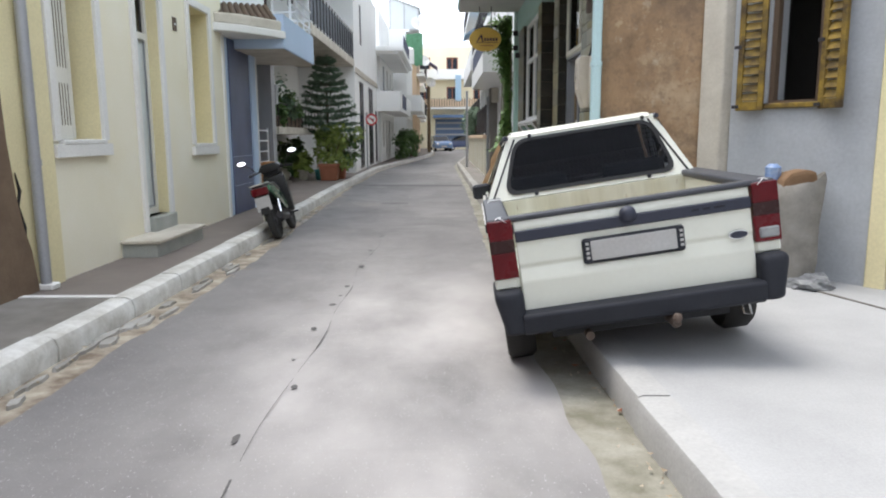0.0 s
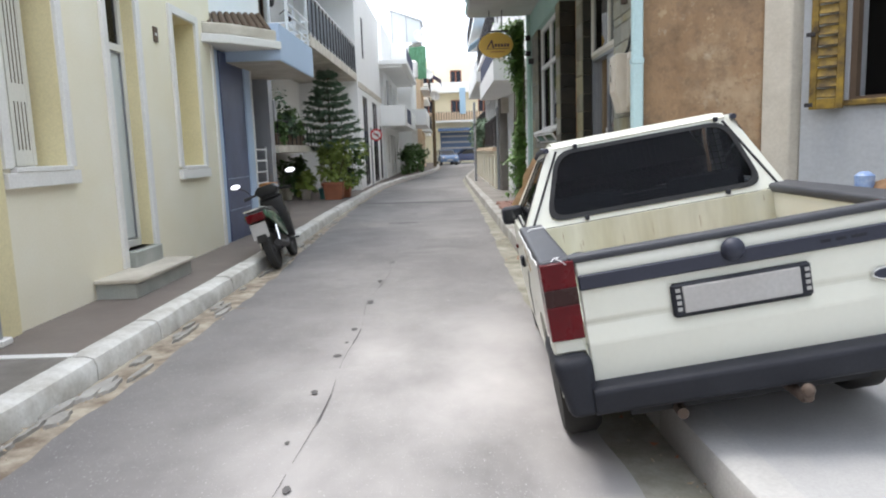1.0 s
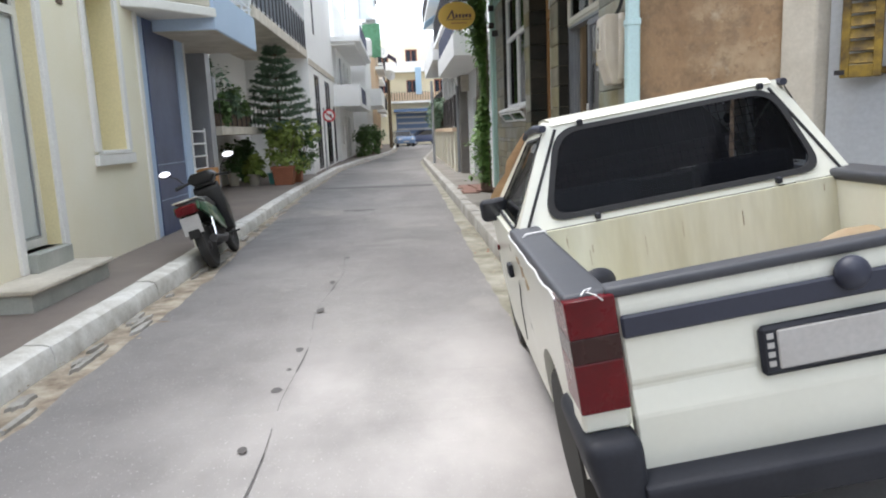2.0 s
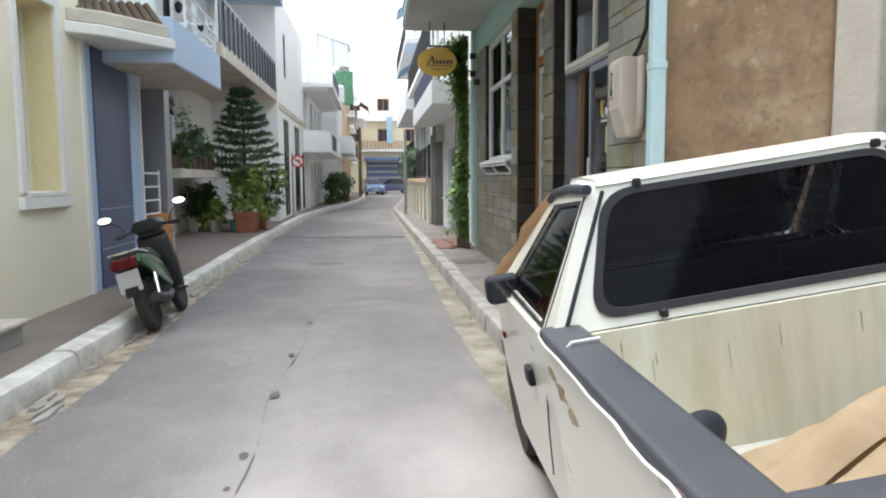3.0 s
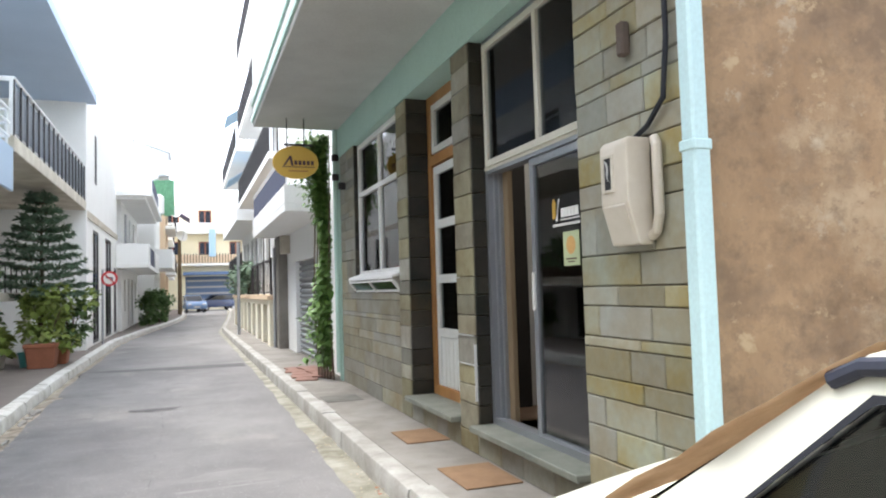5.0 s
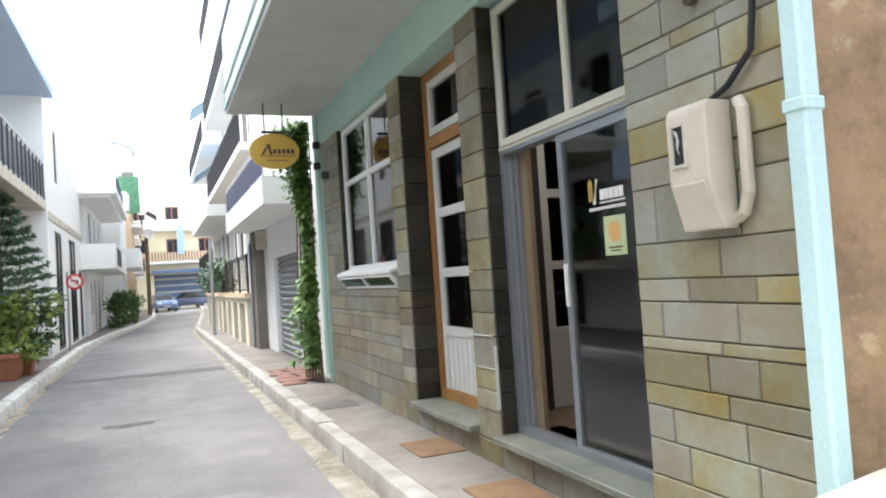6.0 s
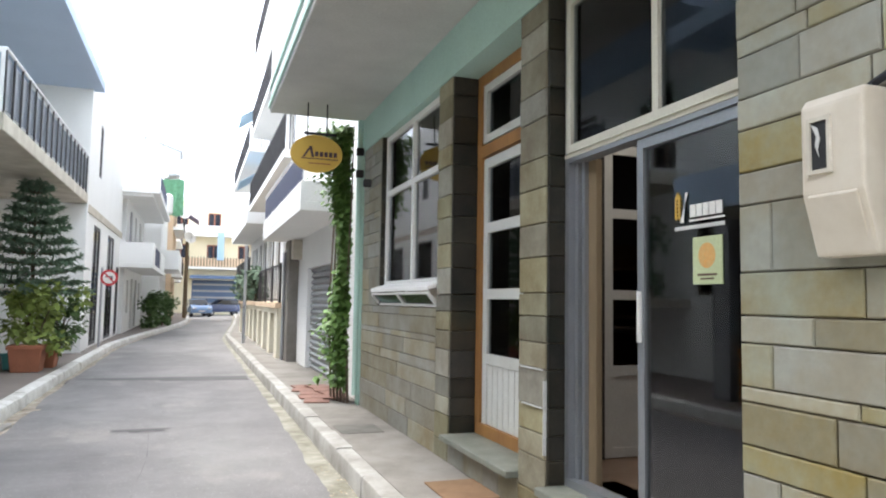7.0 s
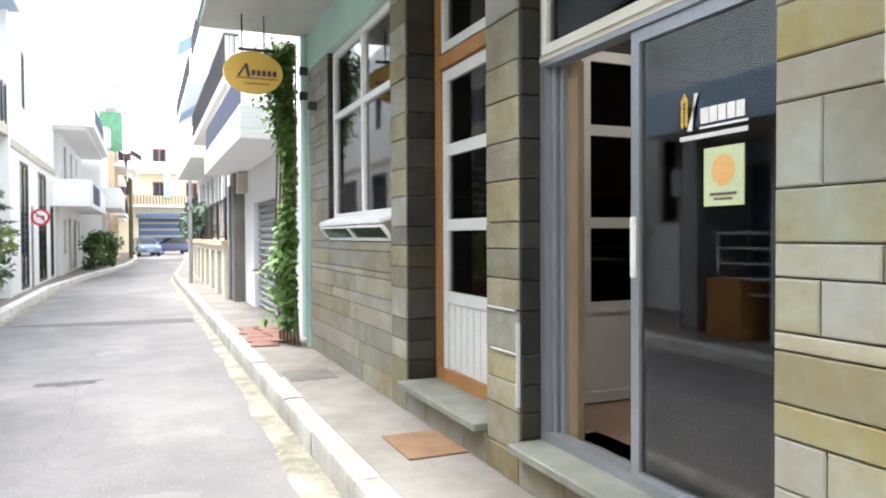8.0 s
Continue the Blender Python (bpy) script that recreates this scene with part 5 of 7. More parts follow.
# layered conifer
pine = thing("conifer", "layered dark green potted conifer before the terrace", "tree", at=pose(-2.5, 20.4, 0.148))
part("trunk", tube([(0, 0, 0.4), (0.03, 0, 1.4), (0, 0.03, 2.4), (0.02, 0, 3.6)], [0.05, 0.04, 0.03, 0.008], 8), "bark", pine)
part("tub", lathe([(0.2, 0), (0.26, 0.42), (0.24, 0.42), (0.22, 0.36)], 18), "terracotta", pine)
r0 = random.Random(9)
limbs = bmesh.new()
sprays = []
for k in range(11):
    z = 1.4 + k * 0.2
    reach = 0.95 * (1 - (k / 11.5) ** 1.15) + 0.1
    for j in range(8):
        a = 2 * math.pi * (j + 0.4 * k + r0.uniform(-0.25, 0.25)) / 8
        tip = Vector((reach * math.cos(a), reach * math.sin(a), z + 0.12 + r0.uniform(-0.06, 0.06)))
        tube([(0, 0, z), (0.5 * tip.x, 0.5 * tip.y, z + 0.02), tip], [0.014, 0.009, 0.003], 4, limbs)
        sprays.append((Vector((0, 0, z)), tip))
tagged(part("limb_whorl", limbs, "bark", pine), kind="stuff")


def needle(r):
    a, b = r.choice(sprays)
    f = r.random() ** 0.6
    p = a.lerp(b, f)
    side = Vector((-(b - a).y, (b - a).x, 0)).normalized() * r.uniform(-1, 1)
    return p + side * 0.2 * (1.15 - f), (b - a).normalized() + side * 0.9 + Vector((0, 0, 0.25))


part("needles", leaf_cloud(9500, needle, 0.12, 10, 0.14), "leaf_pine", pine)

# climbing vine on the bakery corner
vine = thing("climbing_vine", "dense green climbing vine on the bakery corner", "vine")
bm = bmesh.new()
for k in range(6):
    x, y = 2.5 - 0.03 * k, 14.25 + 0.08 * k
    tube([(x, y, 0.17), (x - 0.05, y + 0.05, 1.4), (x - 0.02, y - 0.03, 2.8), (x, y, 3.95)], [0.02, 0.016, 0.012, 0.006], 6, bm)
tagged(part("stem_bundle", bm, "bark", vine), kind="stuff")


def vine_leaf(r):
    z = 0.35 + 3.6 * r.random() ** 0.75
    w = 0.16 + 0.12 * math.sin(z * 2.1) + 0.07 * z / 3
    if z < 1.1 and r.random() < 0.6:
        w *= 0.3
    return Vector((2.5 - abs(r.gauss(0, 0.55)) * w * 0.9, 14.42 + r.uniform(-0.22, 0.25) * (0.5 + w * 1.5), z)), Vector((-0.8, -0.5, -0.3))


part("leaves", leaf_cloud(6500, vine_leaf, 0.082, 77, 0.42), "leaf_vine", vine)

# ---- street further on ----
wh2 = thing("white_town_house", "tall white plastered town house with narrow dark doors", "house")
X2 = -2.15
H2 = [(26.0, 27.5, 0.2, 3.5), (29.3, 31.2, 0.2, 3.5), (26.5, 27.1, 4.9, 6.4), (32.1, 33.1, 0.2, 2.6)]
part("wall", wall("x", X2 - 0.3, X2, 24.4, 33.4, 0.1, 7.2, H2), "white_wall", wh2)
part("end_wall", boxes((-7, X2 - 0.3, 24.4, 24.7, 0.1, 7.2)), "white_wall", wh2)
part("end_wall", boxes((-7, X2 - 0.3, 33.1, 33.4, 0.1, 7.2)), "white_wall", wh2)
part("roof", boxes((-7, X2, 24.4, 33.4, 7.2, 7.4)), "white_wall", wh2)
part("plinth_band", boxes((X2, X2 + 0.03, 24.4, 33.4, 3.7, 3.9)), "white_old", wh2)
for a, b, c, d in H2:
    dq = part("tall_door" if c < 1 else "window", frame_bars("x", X2 - 0.07, X2 - 0.015, a, b, c, d, 0.09, ((a + b) / 2,)), "iron", wh2, "narrow dark green door")
    part("pane", boxes((X2 - 0.05, X2 - 0.035, a + 0.05, b - 0.05, c + 0.05, d - 0.05)), "car_glass", dq)
sgn = thing("no_left_turn_sign", "round red and white no-left-turn traffic sign on a pole", "traffic sign")
part("pole", tube([(-1.95, 26.5, 0.148), (-1.95, 26.5, 2.35)], 0.03), "zinc", sgn)


def disc_y(x, z, y, r, t=0.01, n=28, bm=None):
    return prism([(x + r * math.cos(2 * math.pi * k / n), z + r * math.sin(2 * math.pi * k / n)) for k in range(n)], "y", y - t, y)


fc = part("plate", disc_y(-1.76, 2.07, 26.46, 0.225), "sign_red", sgn, "red round sign plate")
part("plate_centre", disc_y(-1.76, 2.07, 26.45, 0.165, 0.006), "white", fc)
part("arrow", boxes((-1.86, -1.69, 26.436, 26.441, 2.08, 2.11), (-1.71, -1.67, 26.436, 26.441, 1.99, 2.11)), "rubber", fc)
part("slash", prism([(-1.89, 2.18), (-1.86, 2.2), (-1.63, 1.96), (-1.66, 1.94)], "y", 26.43, 26.435), "sign_red", fc)


def block_house(name, label, side, x, y0, y1, storeys, material, rail="solid", base=0.1, depth=6, proj=0.9, seed=1, awn=False, group="street houses", lift=0.0, top=None):
    """A street house: wall with window openings, slabs, balconies with parapet or bars, roof slab."""
    r = random.Random(seed)
    h = thing(name, label, "house", group)
    s = 1 if side > 0 else -1
    a, b = sorted((x, x + s * 0.3))
    holes = []
    for k in range(storeys):
        y = y0 + 0.7
        while y < y1 - 1.4:
            z = 0.4 + 3.0 * k + lift
            holes.append((y, y + (1.1 if k else 1.5), z + (0 if k else 0.0), z + (2.2 if k else 2.0)))
            y += r.uniform(2.0, 2.8)
    high = top or 3.0 * storeys + 0.2 + lift
    part("wall", wall("x", a, b, y0, y1, base, high, holes), material, h)
    c, d = sorted((x + s * 0.3, x + s * depth))
    for e in (y0, y1 - 0.3):
        part("end_wall", boxes((c, d, e, e + 0.3, base, high)), material, h)
    c, d = sorted((x - s * 0.2, x + s * depth))
    part("roof", boxes((c, d, y0, y1, high, high + 0.2)), "white_wall", h)
    for p, q, e, g in holes:
        u, v = sorted((x + s * 0.1, x + s * 0.16))
        w = part("window", frame_bars("x", u, v, p, q, e, g, 0.07, ((p + q) / 2,)), r.choice(("white", "bark", "iron")), h)
        part("pane", boxes((u + 0.02, v - 0.02, p + 0.05, q - 0.05, e + 0.05, g - 0.05)), "car_glass", w)
    for k in range(1, storeys):
        z = 3.0 * k + lift
        c, d = sorted((x - s * proj, x))
        m = part("balcony", boxes((c, d, y0 + 0.1, y1 - 0.1, z - 0.15, z + 0.05)), "white_wall", h)
        f = x - s * proj
        if rail == "solid" or (rail == "mixed" and k % 2):
            c, d = sorted((f, f + s * 0.1))
            part("parapet", boxes((c, d, y0 + 0.1, y1 - 0.1, z + 0.05, z + 0.85), (min(f + s * 0.1, x), max(f + s * 0.1, x), y0 + 0.1, y0 + 0.2, z + 0.05, z + 0.85)), "white_wall", m)
        else:
            c, d = sorted((f, f + s * 0.03))
            part("hand_rail", boxes((c, d, y0 + 0.1, y1 - 0.1, z + 0.95, z + 1.0), (min(f, x), max(f, x), y0 + 0.1, y0 + 0.13, z + 0.95, z + 1.0)), "iron", m)
            n = int((y1 - y0) / 0.22)
            bars = [(c, d, y0 + 0.12 + i * 0.22, y0 + 0.14 + i * 0.22, z + 0.05, z + 0.95) for i in range(n)]
            bars += [(min(f, x) + 0.12 * i, min(f, x) + 0.02 + 0.12 * i, y0 + 0.1, y0 + 0.12, z + 0.05, z + 0.95) for i in range(1, int(proj / 0.12))]
            tagged(part("bar_infill", boxes(*bars), "iron", m), kind="stuff")
        if awn and r.random() < 0.8:
            yy = y0 + r.uniform(0.3, 1.5)
            part("awning", prism([(x, z + 2.5), (x, z + 2.54), (f - s * 0.3, z + 1.6), (f - s * 0.3, z + 1.56)], "y", yy, yy + 2.4), "awning_blue", m, "faded light blue awning")
    return h


corner = thing("white_balcony_house", "white house with a wrapped solid balcony and dark rail panels", "house", "street houses")
CX, HC = -2.05, [(35.2, 36.0, 0.9, 2.2), (37.0, 38.0, 0.2, 2.3), (39.2, 40.3, 0.2, 2.3), (41.2, 42.2, 0.9, 2.2), (36.0, 36.7, 3.3, 5.0), (38.0, 38.9, 3.6, 5.0), (40.4, 41.3, 3.3, 5.0)]
part("wall", wall("x", CX - 0.3, CX, 34.0, 43.4, 0.1, 5.4, HC), "white_wall", corner)
part("end_wall", boxes((-7, CX - 0.3, 34.0, 34.3, 0.1, 5.4)), "white_wall", corner)
part("end_wall", boxes((-7, CX - 0.3, 43.1, 43.4, 0.1, 5.4)), "white_wall", corner)
for a, b, c, d in HC:
    w = part("window", frame_bars("x", CX - 0.14, CX - 0.08, a, b, c, d, 0.07, ((a + b) / 2,)), "bark" if c < 3 else "navy", corner)
    part("pane", boxes((CX - 0.12, CX - 0.1, a + 0.05, b - 0.05, c + 0.05, d - 0.05)), "car_glass", w)
wrap = part("balcony", boxes((-5.5, -1.0, 33.0, 34.0, 2.62, 2.8), (CX, -1.0, 34.0, 43.2, 2.62, 2.8), bevel=0.01), "white_wall", corner, "white wrapped balcony slab")
part("parapet", boxes((-5.5, -1.0, 33.0, 33.12, 2.8, 3.56), (-1.12, -1.0, 33.12, 34.4, 2.8, 3.56)), "white_wall", wrap, "solid white parapet")
part("parapet", boxes((-1.12, -1.0, 39.2, 43.2, 2.8, 3.56)), "white_wall", wrap, "solid white parapet")
part("rail_panel", boxes((-1.09, -1.05, 34.4, 39.2, 2.86, 3.56)), "rail_navy", wrap, "dark blue rail panel")
part("shutter_leaf", boxes((CX, CX + 0.05, 35.55, 35.98, 3.35, 4.95)), "zinc", corner)
cornice = part("roof_slab", boxes((-7, -0.85, 32.9, 43.5, 5.4, 5.62), (-7, -1.1, 33.1, 43.4, 5.28, 5.4), bevel=0.01), "white_wall", corner, "projecting white roof slab")
part("roof_rail_panel", boxes((-0.95, -0.91, 35.0, 40.5, 5.66, 6.35)), "rail_navy", cornice, "dark blue roof rail panel")
part("roof_room", boxes((-7, -2.3, 36.5, 43.4, 5.62, 8.0)), "white_wall", corner, "set-back white roof storey")
part("water_tank", lathe([(0.28, 0), (0.33, 0.05), (0.33, 0.85), (0.2, 0.98)], 16, (-1.0, 41.6, 5.62)), "white", corner, "white water tank", smooth=True)
glz = thing("roof_conservatory", "pale blue glazed room with a sloping roof on the house top", "glazed room")
part("glazing", prism([(-2.3, 8.0), (-0.5, 8.0), (-0.5, 9.3), (-2.3, 9.95)], "y", 44.6, 46.8), "frosted", glz, "pale blue panes")
part("frame", boxes((-2.34, -2.26, 44.56, 44.6, 8.0, 9.95), (-1.42, -1.36, 44.56, 44.6, 8.0, 9.65), (-0.54, -0.46, 44.56, 44.6, 8.0, 9.3), (-2.34, -0.46, 44.56, 44.6, 8.0, 8.08)), "zinc", glz)
part("sloping_roof", prism([(-2.4, 9.98), (-0.4, 9.28), (-0.4, 9.36), (-2.4, 10.06)], "y", 44.5, 46.9), "zinc", glz, "dark roof edge")
block_house("tall_white_house", "white house with open balconies and a roof terrace", -1, -1.25, 44.0, 52, 2, "white_wall", "mixed", seed=3, lift=0.15, top=7.8)
block_house("peach_house", "peach coloured house with railed balconies", -1, -0.95, 52.5, 60, 3, "peach", "bars", seed=4, proj=0.6)
block_house("yellow_street_house", "yellow house with railed balconies", -1, -1.3, 62.5, 72, 3, "pale_yellow", "bars", seed=5, proj=0.6)
block_house("white_apartment_house", "white apartment block with railings and blue awnings", 1, 3.35, 22.2, 34.2, 4, "white_wall", "bars", seed=6, proj=0.9, awn=True, lift=2.2)
block_house("white_apartment_house", "tall pale apartment block with awnings", 1, 3.5, 34.6, 47, 3, "white_wall", "mixed", seed=7, proj=1.1, awn=True, lift=1.8)
block_house("cream_apartment_house", "cream apartment block further along the street", 1, 4.4, 47.5, 62, 3, "cream", "bars", seed=8)
cloth = thing("purple_awning", "faded dark purple awning over a far balcony", "awning")
part("cloth", prism([(-0.9, 7.6), (-0.9, 7.66), (0.6, 6.7), (0.6, 6.45), (0.57, 6.45), (0.57, 6.66)], "y", 54.2, 57.4), "violet_cloth", cloth)
for x, y, z in ((-0.4, 52.3, 6.9), (0.0, 56.0, 5.6), (-0.6, 44.2, 8.3)):
    dish = thing("satellite_dish", "white satellite dish on a house front", "satellite dish", "satellite dishes", at=pose(x, y, z, 70, 0, 25))
    part("bowl", lathe([(0.02, 0.0), (0.25, 0.05), (0.42, 0.15), (0.4, 0.16), (0.24, 0.07), (0.02, 0.02)], 20), "white", dish, smooth=True)
    part("arm", tube([(0, -0.3, 0.1), (0, 0, 0.45)], 0.015, 6), "zinc", dish)
    part("stay", tube([(0, 0, 0), (0, 0.1, -0.35)], 0.025, 6), "zinc", dish)
net = thing("green_net", "green shade netting hung on a house balcony", "netting")
bm = bmesh.new()
bmesh.ops.create_grid(bm, x_segments=14, y_segments=10, size=0.5)
for v in bm.verts:
    v.co = Vector((-0.75 + v.co.x * 1.05, 43.93 + 0.05 * noise.noise(v.co * 9), 6.75 + v.co.y * 1.9 + 0.1 * noise.noise(v.co * 5)))
bmesh.ops.solidify(bm, geom=bm.faces[:], thickness=0.02)
part("net", bm, "net_green", net)
for n, (x, y) in enumerate(((-1.3, 39.0), (-0.95, 42.0))):
    bush(x, y, 0.15, 0.5, 0.6, 0.75, 1100, 0.14, "leaf", 50 + n, "rounded green street shrub by the kerb")
upole = thing("utility_pole", "brown wooden utility pole by the kerb", "pole")
part("pole", tube([(-0.12, 56.6, 0.1), (-0.12, 56.6, 5.8)], [0.15, 0.12], 10), "wood_pale", upole)

# garage building beyond the vine
GX = 2.68
gar = thing("garage_building", "grey white building with roller shutter and balcony", "building")
part("wall", wall("x", GX, GX + 0.3, 14.25, 21.4, 0.0, 8.5, [(16.7, 19.35, 0.15, 2.18)]), "white_wall", gar)
part("back_wall", boxes((6.8, 7.0, 14.25, 22.0, 0.0, 8.5), (GX + 0.3, 6.8, 21.4, 21.6, 0, 8.5)), "white_wall", gar)
part("roof", boxes((GX, 7.0, 14.25, 22.0, 8.5, 8.7)), "white_wall", gar)
rs = part("roller_shutter", boxes((GX + 0.13, GX + 0.16, 16.7, 19.35, 0.15, 2.18)), "roller", gar, "grey ribbed roller shutter")
for k in range(17):
    part("slat", tube([(GX + 0.12, 16.71, 0.22 + 0.12 * k), (GX + 0.12, 19.34, 0.22 + 0.12 * k)], 0.045, 6), "roller", rs)
part("pilaster", boxes((GX - 0.22, GX, 20.7, 21.4, 0.0, 2.88)), "pave_pale", gar, "grey pilaster")
gb = part("balcony", boxes((1.93, GX, 15.2, 21.3, 2.86, 3.0), bevel=0.008), "white_wall", gar, "white balcony slab")
part("parapet", boxes((1.93, 2.03, 15.2, 21.3, 3.0, 3.3), (2.03, GX, 15.2, 15.3, 3.0, 3.3)), "white_wall", gb, "low white parapet")
part("rail_panel", boxes((1.955, 1.985, 15.3, 21.2, 3.36, 3.78)), "rail_navy", gb, "dark blue rail panel")
part("hand_rail", tube([(GX, 15.25, 3.86), (1.97, 15.25, 3.86), (1.97, 21.25, 3.86)], 0.02, 8), "steel_white", gb)
for y in (15.25, 16.7, 18.2, 19.7, 21.2):
    part("rail_post", tube([(1.97, y, 3.3), (1.97, y, 3.86)], 0.016, 6), "steel_white", gb)
part("window", frame_bars("x", GX - 0.03, GX + 0.02, 16.2, 17.6, 3.1, 5.3, 0.08, (16.9,)), "steel_white", gar, "white balcony window")
part("box", boxes((GX - 0.2, GX, 20.2, 20.5, 2.42, 2.84), bevel=0.01), "white_old", gar, "white junction box")
part("drain_pipe", tube([(GX - 0.26, 21.2, 0.17), (GX - 0.26, 21.2, 2.6), (GX - 0.1, 20.9, 2.75)], 0.035), "zinc", gar)
rw = thing("railed_wall", "low cream retaining wall with dark iron railing", "wall")
part("wall", boxes((2.5, 2.75, 21.6, 36, 0.1, 1.3)), "pave_pale", rw)
part("coping", boxes((2.28, 3.35, 21.5, 36, 1.34, 1.46)), "peach", rw, "pale terracotta coping")
part("lintel", boxes((2.34, 2.5, 21.6, 36, 1.2, 1.34)), "cream", rw)
for k in range(9):
    part("pier", boxes((2.34, 2.5, 21.6 + 1.7 * k, 22.15 + 1.7 * k, 0.1, 1.2)), "cream", rw, "cream pier")
    # brown panel darkens the recess between two piers
    part("recess_panel", boxes((2.47, 2.498, 22.35 + 1.7 * k, 23.1 + 1.7 * k, 0.18, 1.15)), "bark", rw, "brown recess panel")
for k in range(9):
    part("rail_post", boxes((2.36, 2.42, 21.6 + 1.78 * k, 21.68 + 1.78 * k, 1.46, 2.4)), "iron", rw)
tagged(part("railing", boxes(*[(2.38, 2.4, 21.75 + 0.36 * k, 21.772 + 0.36 * k, 1.52, 2.33) for k in range(40)], (2.37, 2.41, 21.6, 36, 2.33, 2.38), (2.37, 2.41, 21.6, 36, 1.5, 1.54)), "iron", rw, "dark iron railing"), kind="stuff")
for n, (y, z) in enumerate(((28, 1.5), (32, 1.5), (35.2, 1.6))):
    bush(2.35, y, z, 0.3, 0.7, 0.5, 600, 0.13, "leaf_pine", 60 + n, "dark foliage hanging from a balcony")
lpole = thing("street_pole", "thin pale street pole at the kerb", "pole")
part("pole", tube([(1.98, 27.5, 0.17), (1.98, 27.5, 3.2)], 0.05), "zinc", lpole)

# end of the street
endb = thing("end_building", "yellow building with balconies over a dark shop front", "building")
HE = [(x, x + 1.2, z, z + 1.9) for z in (4.6, 7.6) for x in (-7, -4, -1.5, 1.4, 4.2, 7)] + [(0.2, 6.0, 0.3, 3.2)]
part("wall", wall("y", 74, 74.4, -12, 14, 0.0, 10.5, HE), "pale_yellow", endb)
part("roof", boxes((-12, 14, 74, 80, 10.5, 10.8)), "white_wall", endb)
for a, b, c, d in HE:
    w = part("window", frame_bars("y", 74.15, 74.25, a, b, c, d, 0.1, ((a + b) / 2,)), "terracotta" if c > 1 else "navy", endb)
    part("pane", boxes((a, b, 74.2, 74.22, c, d)), "car_glass" if c > 1 else "navy", w)
part("shop_canopy", boxes((0.0, 6.6, 72.6, 74, 3.3, 3.6)), "navy", endb, "dark blue shop canopy")
for z in (4.2, 7.2):
    e = part("balcony", boxes((-8, 9, 72.9, 74, z, z + 0.2)), "white_wall", endb)
    part("balcony_panel", boxes((-8, 9, 72.9, 73.0, z + 0.2, z + 1.0)), "peach" if z < 5 else "white_wall", e)
for z in (0.9, 1.5, 2.1, 2.7):
    part("shop_band", boxes((0.3, 5.9, 74.1, 74.16, z, z + 0.18)), "zinc", endb, "pale shutter band")
for k in range(34):
    part("balcony_bar", boxes((-1.2 + 0.26 * k, -1.14 + 0.26 * k, 72.82, 72.88, 4.4, 5.3)), "iron", endb)
part("cloth", boxes((2.3, 2.9, 72.7, 72.75, 5.0, 7.6)), "awning_blue", endb, "hanging light blue cloth")


def parked_car(name, label, m, paint):
    c = thing(name, label, "car", "parked cars", at=m)
    side = [(-2.0, 0.35), (-2.02, 0.7), (-1.9, 0.92), (-1.1, 0.98), (1.2, 0.98), (1.95, 0.85), (2.05, 0.6), (2.0, 0.3)]
    part("body", prism([(y, z) for y, z in side], "x", -0.83, 0.83, 0.06, 2), paint, c, smooth=True)
    bm = prism([(-1.6, 0.97), (-1.15, 1.38), (0.2, 1.42), (0.95, 0.98)], "x", -0.7, 0.7, 0.05, 2)
    part("cabin", bm, "car_black_glass", c, "dark cabin windows", smooth=True)
    part("roof", prism([(-1.2, 1.39), (-1.1, 1.44), (0.15, 1.46), (0.25, 1.42)], "x", -0.62, 0.62, 0.015), paint, c)
    for x in (-0.72, 0.72):
        for y in (-1.25, 1.3):
            bm = bmesh.new()
            bmesh.ops.create_cone(bm, cap_ends=True, segments=20, radius1=0.31, radius2=0.31, depth=0.2, matrix=Matrix.Translation((x, y, 0.31)) @ Matrix.Rotation(radians(90), 4, "Y"))
            w = part("wheel", bm, "tyre", c)
            bm = bmesh.new()
            bmesh.ops.create_cone(bm, cap_ends=True, segments=16, radius1=0.19, radius2=0.19, depth=0.212, matrix=Matrix.Translation((x, y, 0.31)) @ Matrix.Rotation(radians(90), 4, "Y"))
            part("rim", bm, "zinc", w)
        part("headlight", boxes((x * 0.8 - 0.14, x * 0.8 + 0.14, 1.93, 2.04, 0.62, 0.76), bevel=0.02), "chrome", c)
    part("windscreen", prism([(0.3, 1.405), (0.93, 1.0), (0.96, 1.02), (0.33, 1.42)], "x", -0.6, 0.6), "car_glass", c)
    part("number_plate", boxes((-0.25, 0.25, 2.03, 2.06, 0.42, 0.53)), "plate", c, "plain number plate")
    return c


parked_car("parked_car", "blue hatchback parked at the end of the street", pose(0.75, 67, 0, 0, 0, 190), "car_blue")
parked_car("parked_car", "dark blue car parked across the street end", pose(2.9, 70.6, 0, 0, 0, 108), "car_dark")

# ---- pickup ----
pickup = thing("pickup_truck", "cream white pickup parked half on the pavement", "truck", at=pose(2.175, 2.56, 0.10, 0, -8.7, -2.3))


def half(z):
    """Half width of the cab at a height."""
    return 0.757 - (z - 0.955) * 0.478 if z > 0.955 else 0.775 - 0.06 * max(0, 0.55 - z)


def side_panel(name, sgn, outline, thick=0.03, material="truck", bevel=0.0, off=0.0):
    """A plate on the flank from (y, z), following the flank's lean."""
    bm = bmesh.new()
    a = [bm.verts.new((sgn * (half(z) + off), y, z)) for y, z in outline]
    b = [bm.verts.new((sgn * (half(z) + off - thick), y, z)) for y, z in outline]
    bm.faces.new(a)
    bm.faces.new(b[::-1])
    for i in range(len(a)):
        j = (i + 1) % len(a)
        bm.faces.new((a[i], b[i], b[j], a[j]))
    return bm


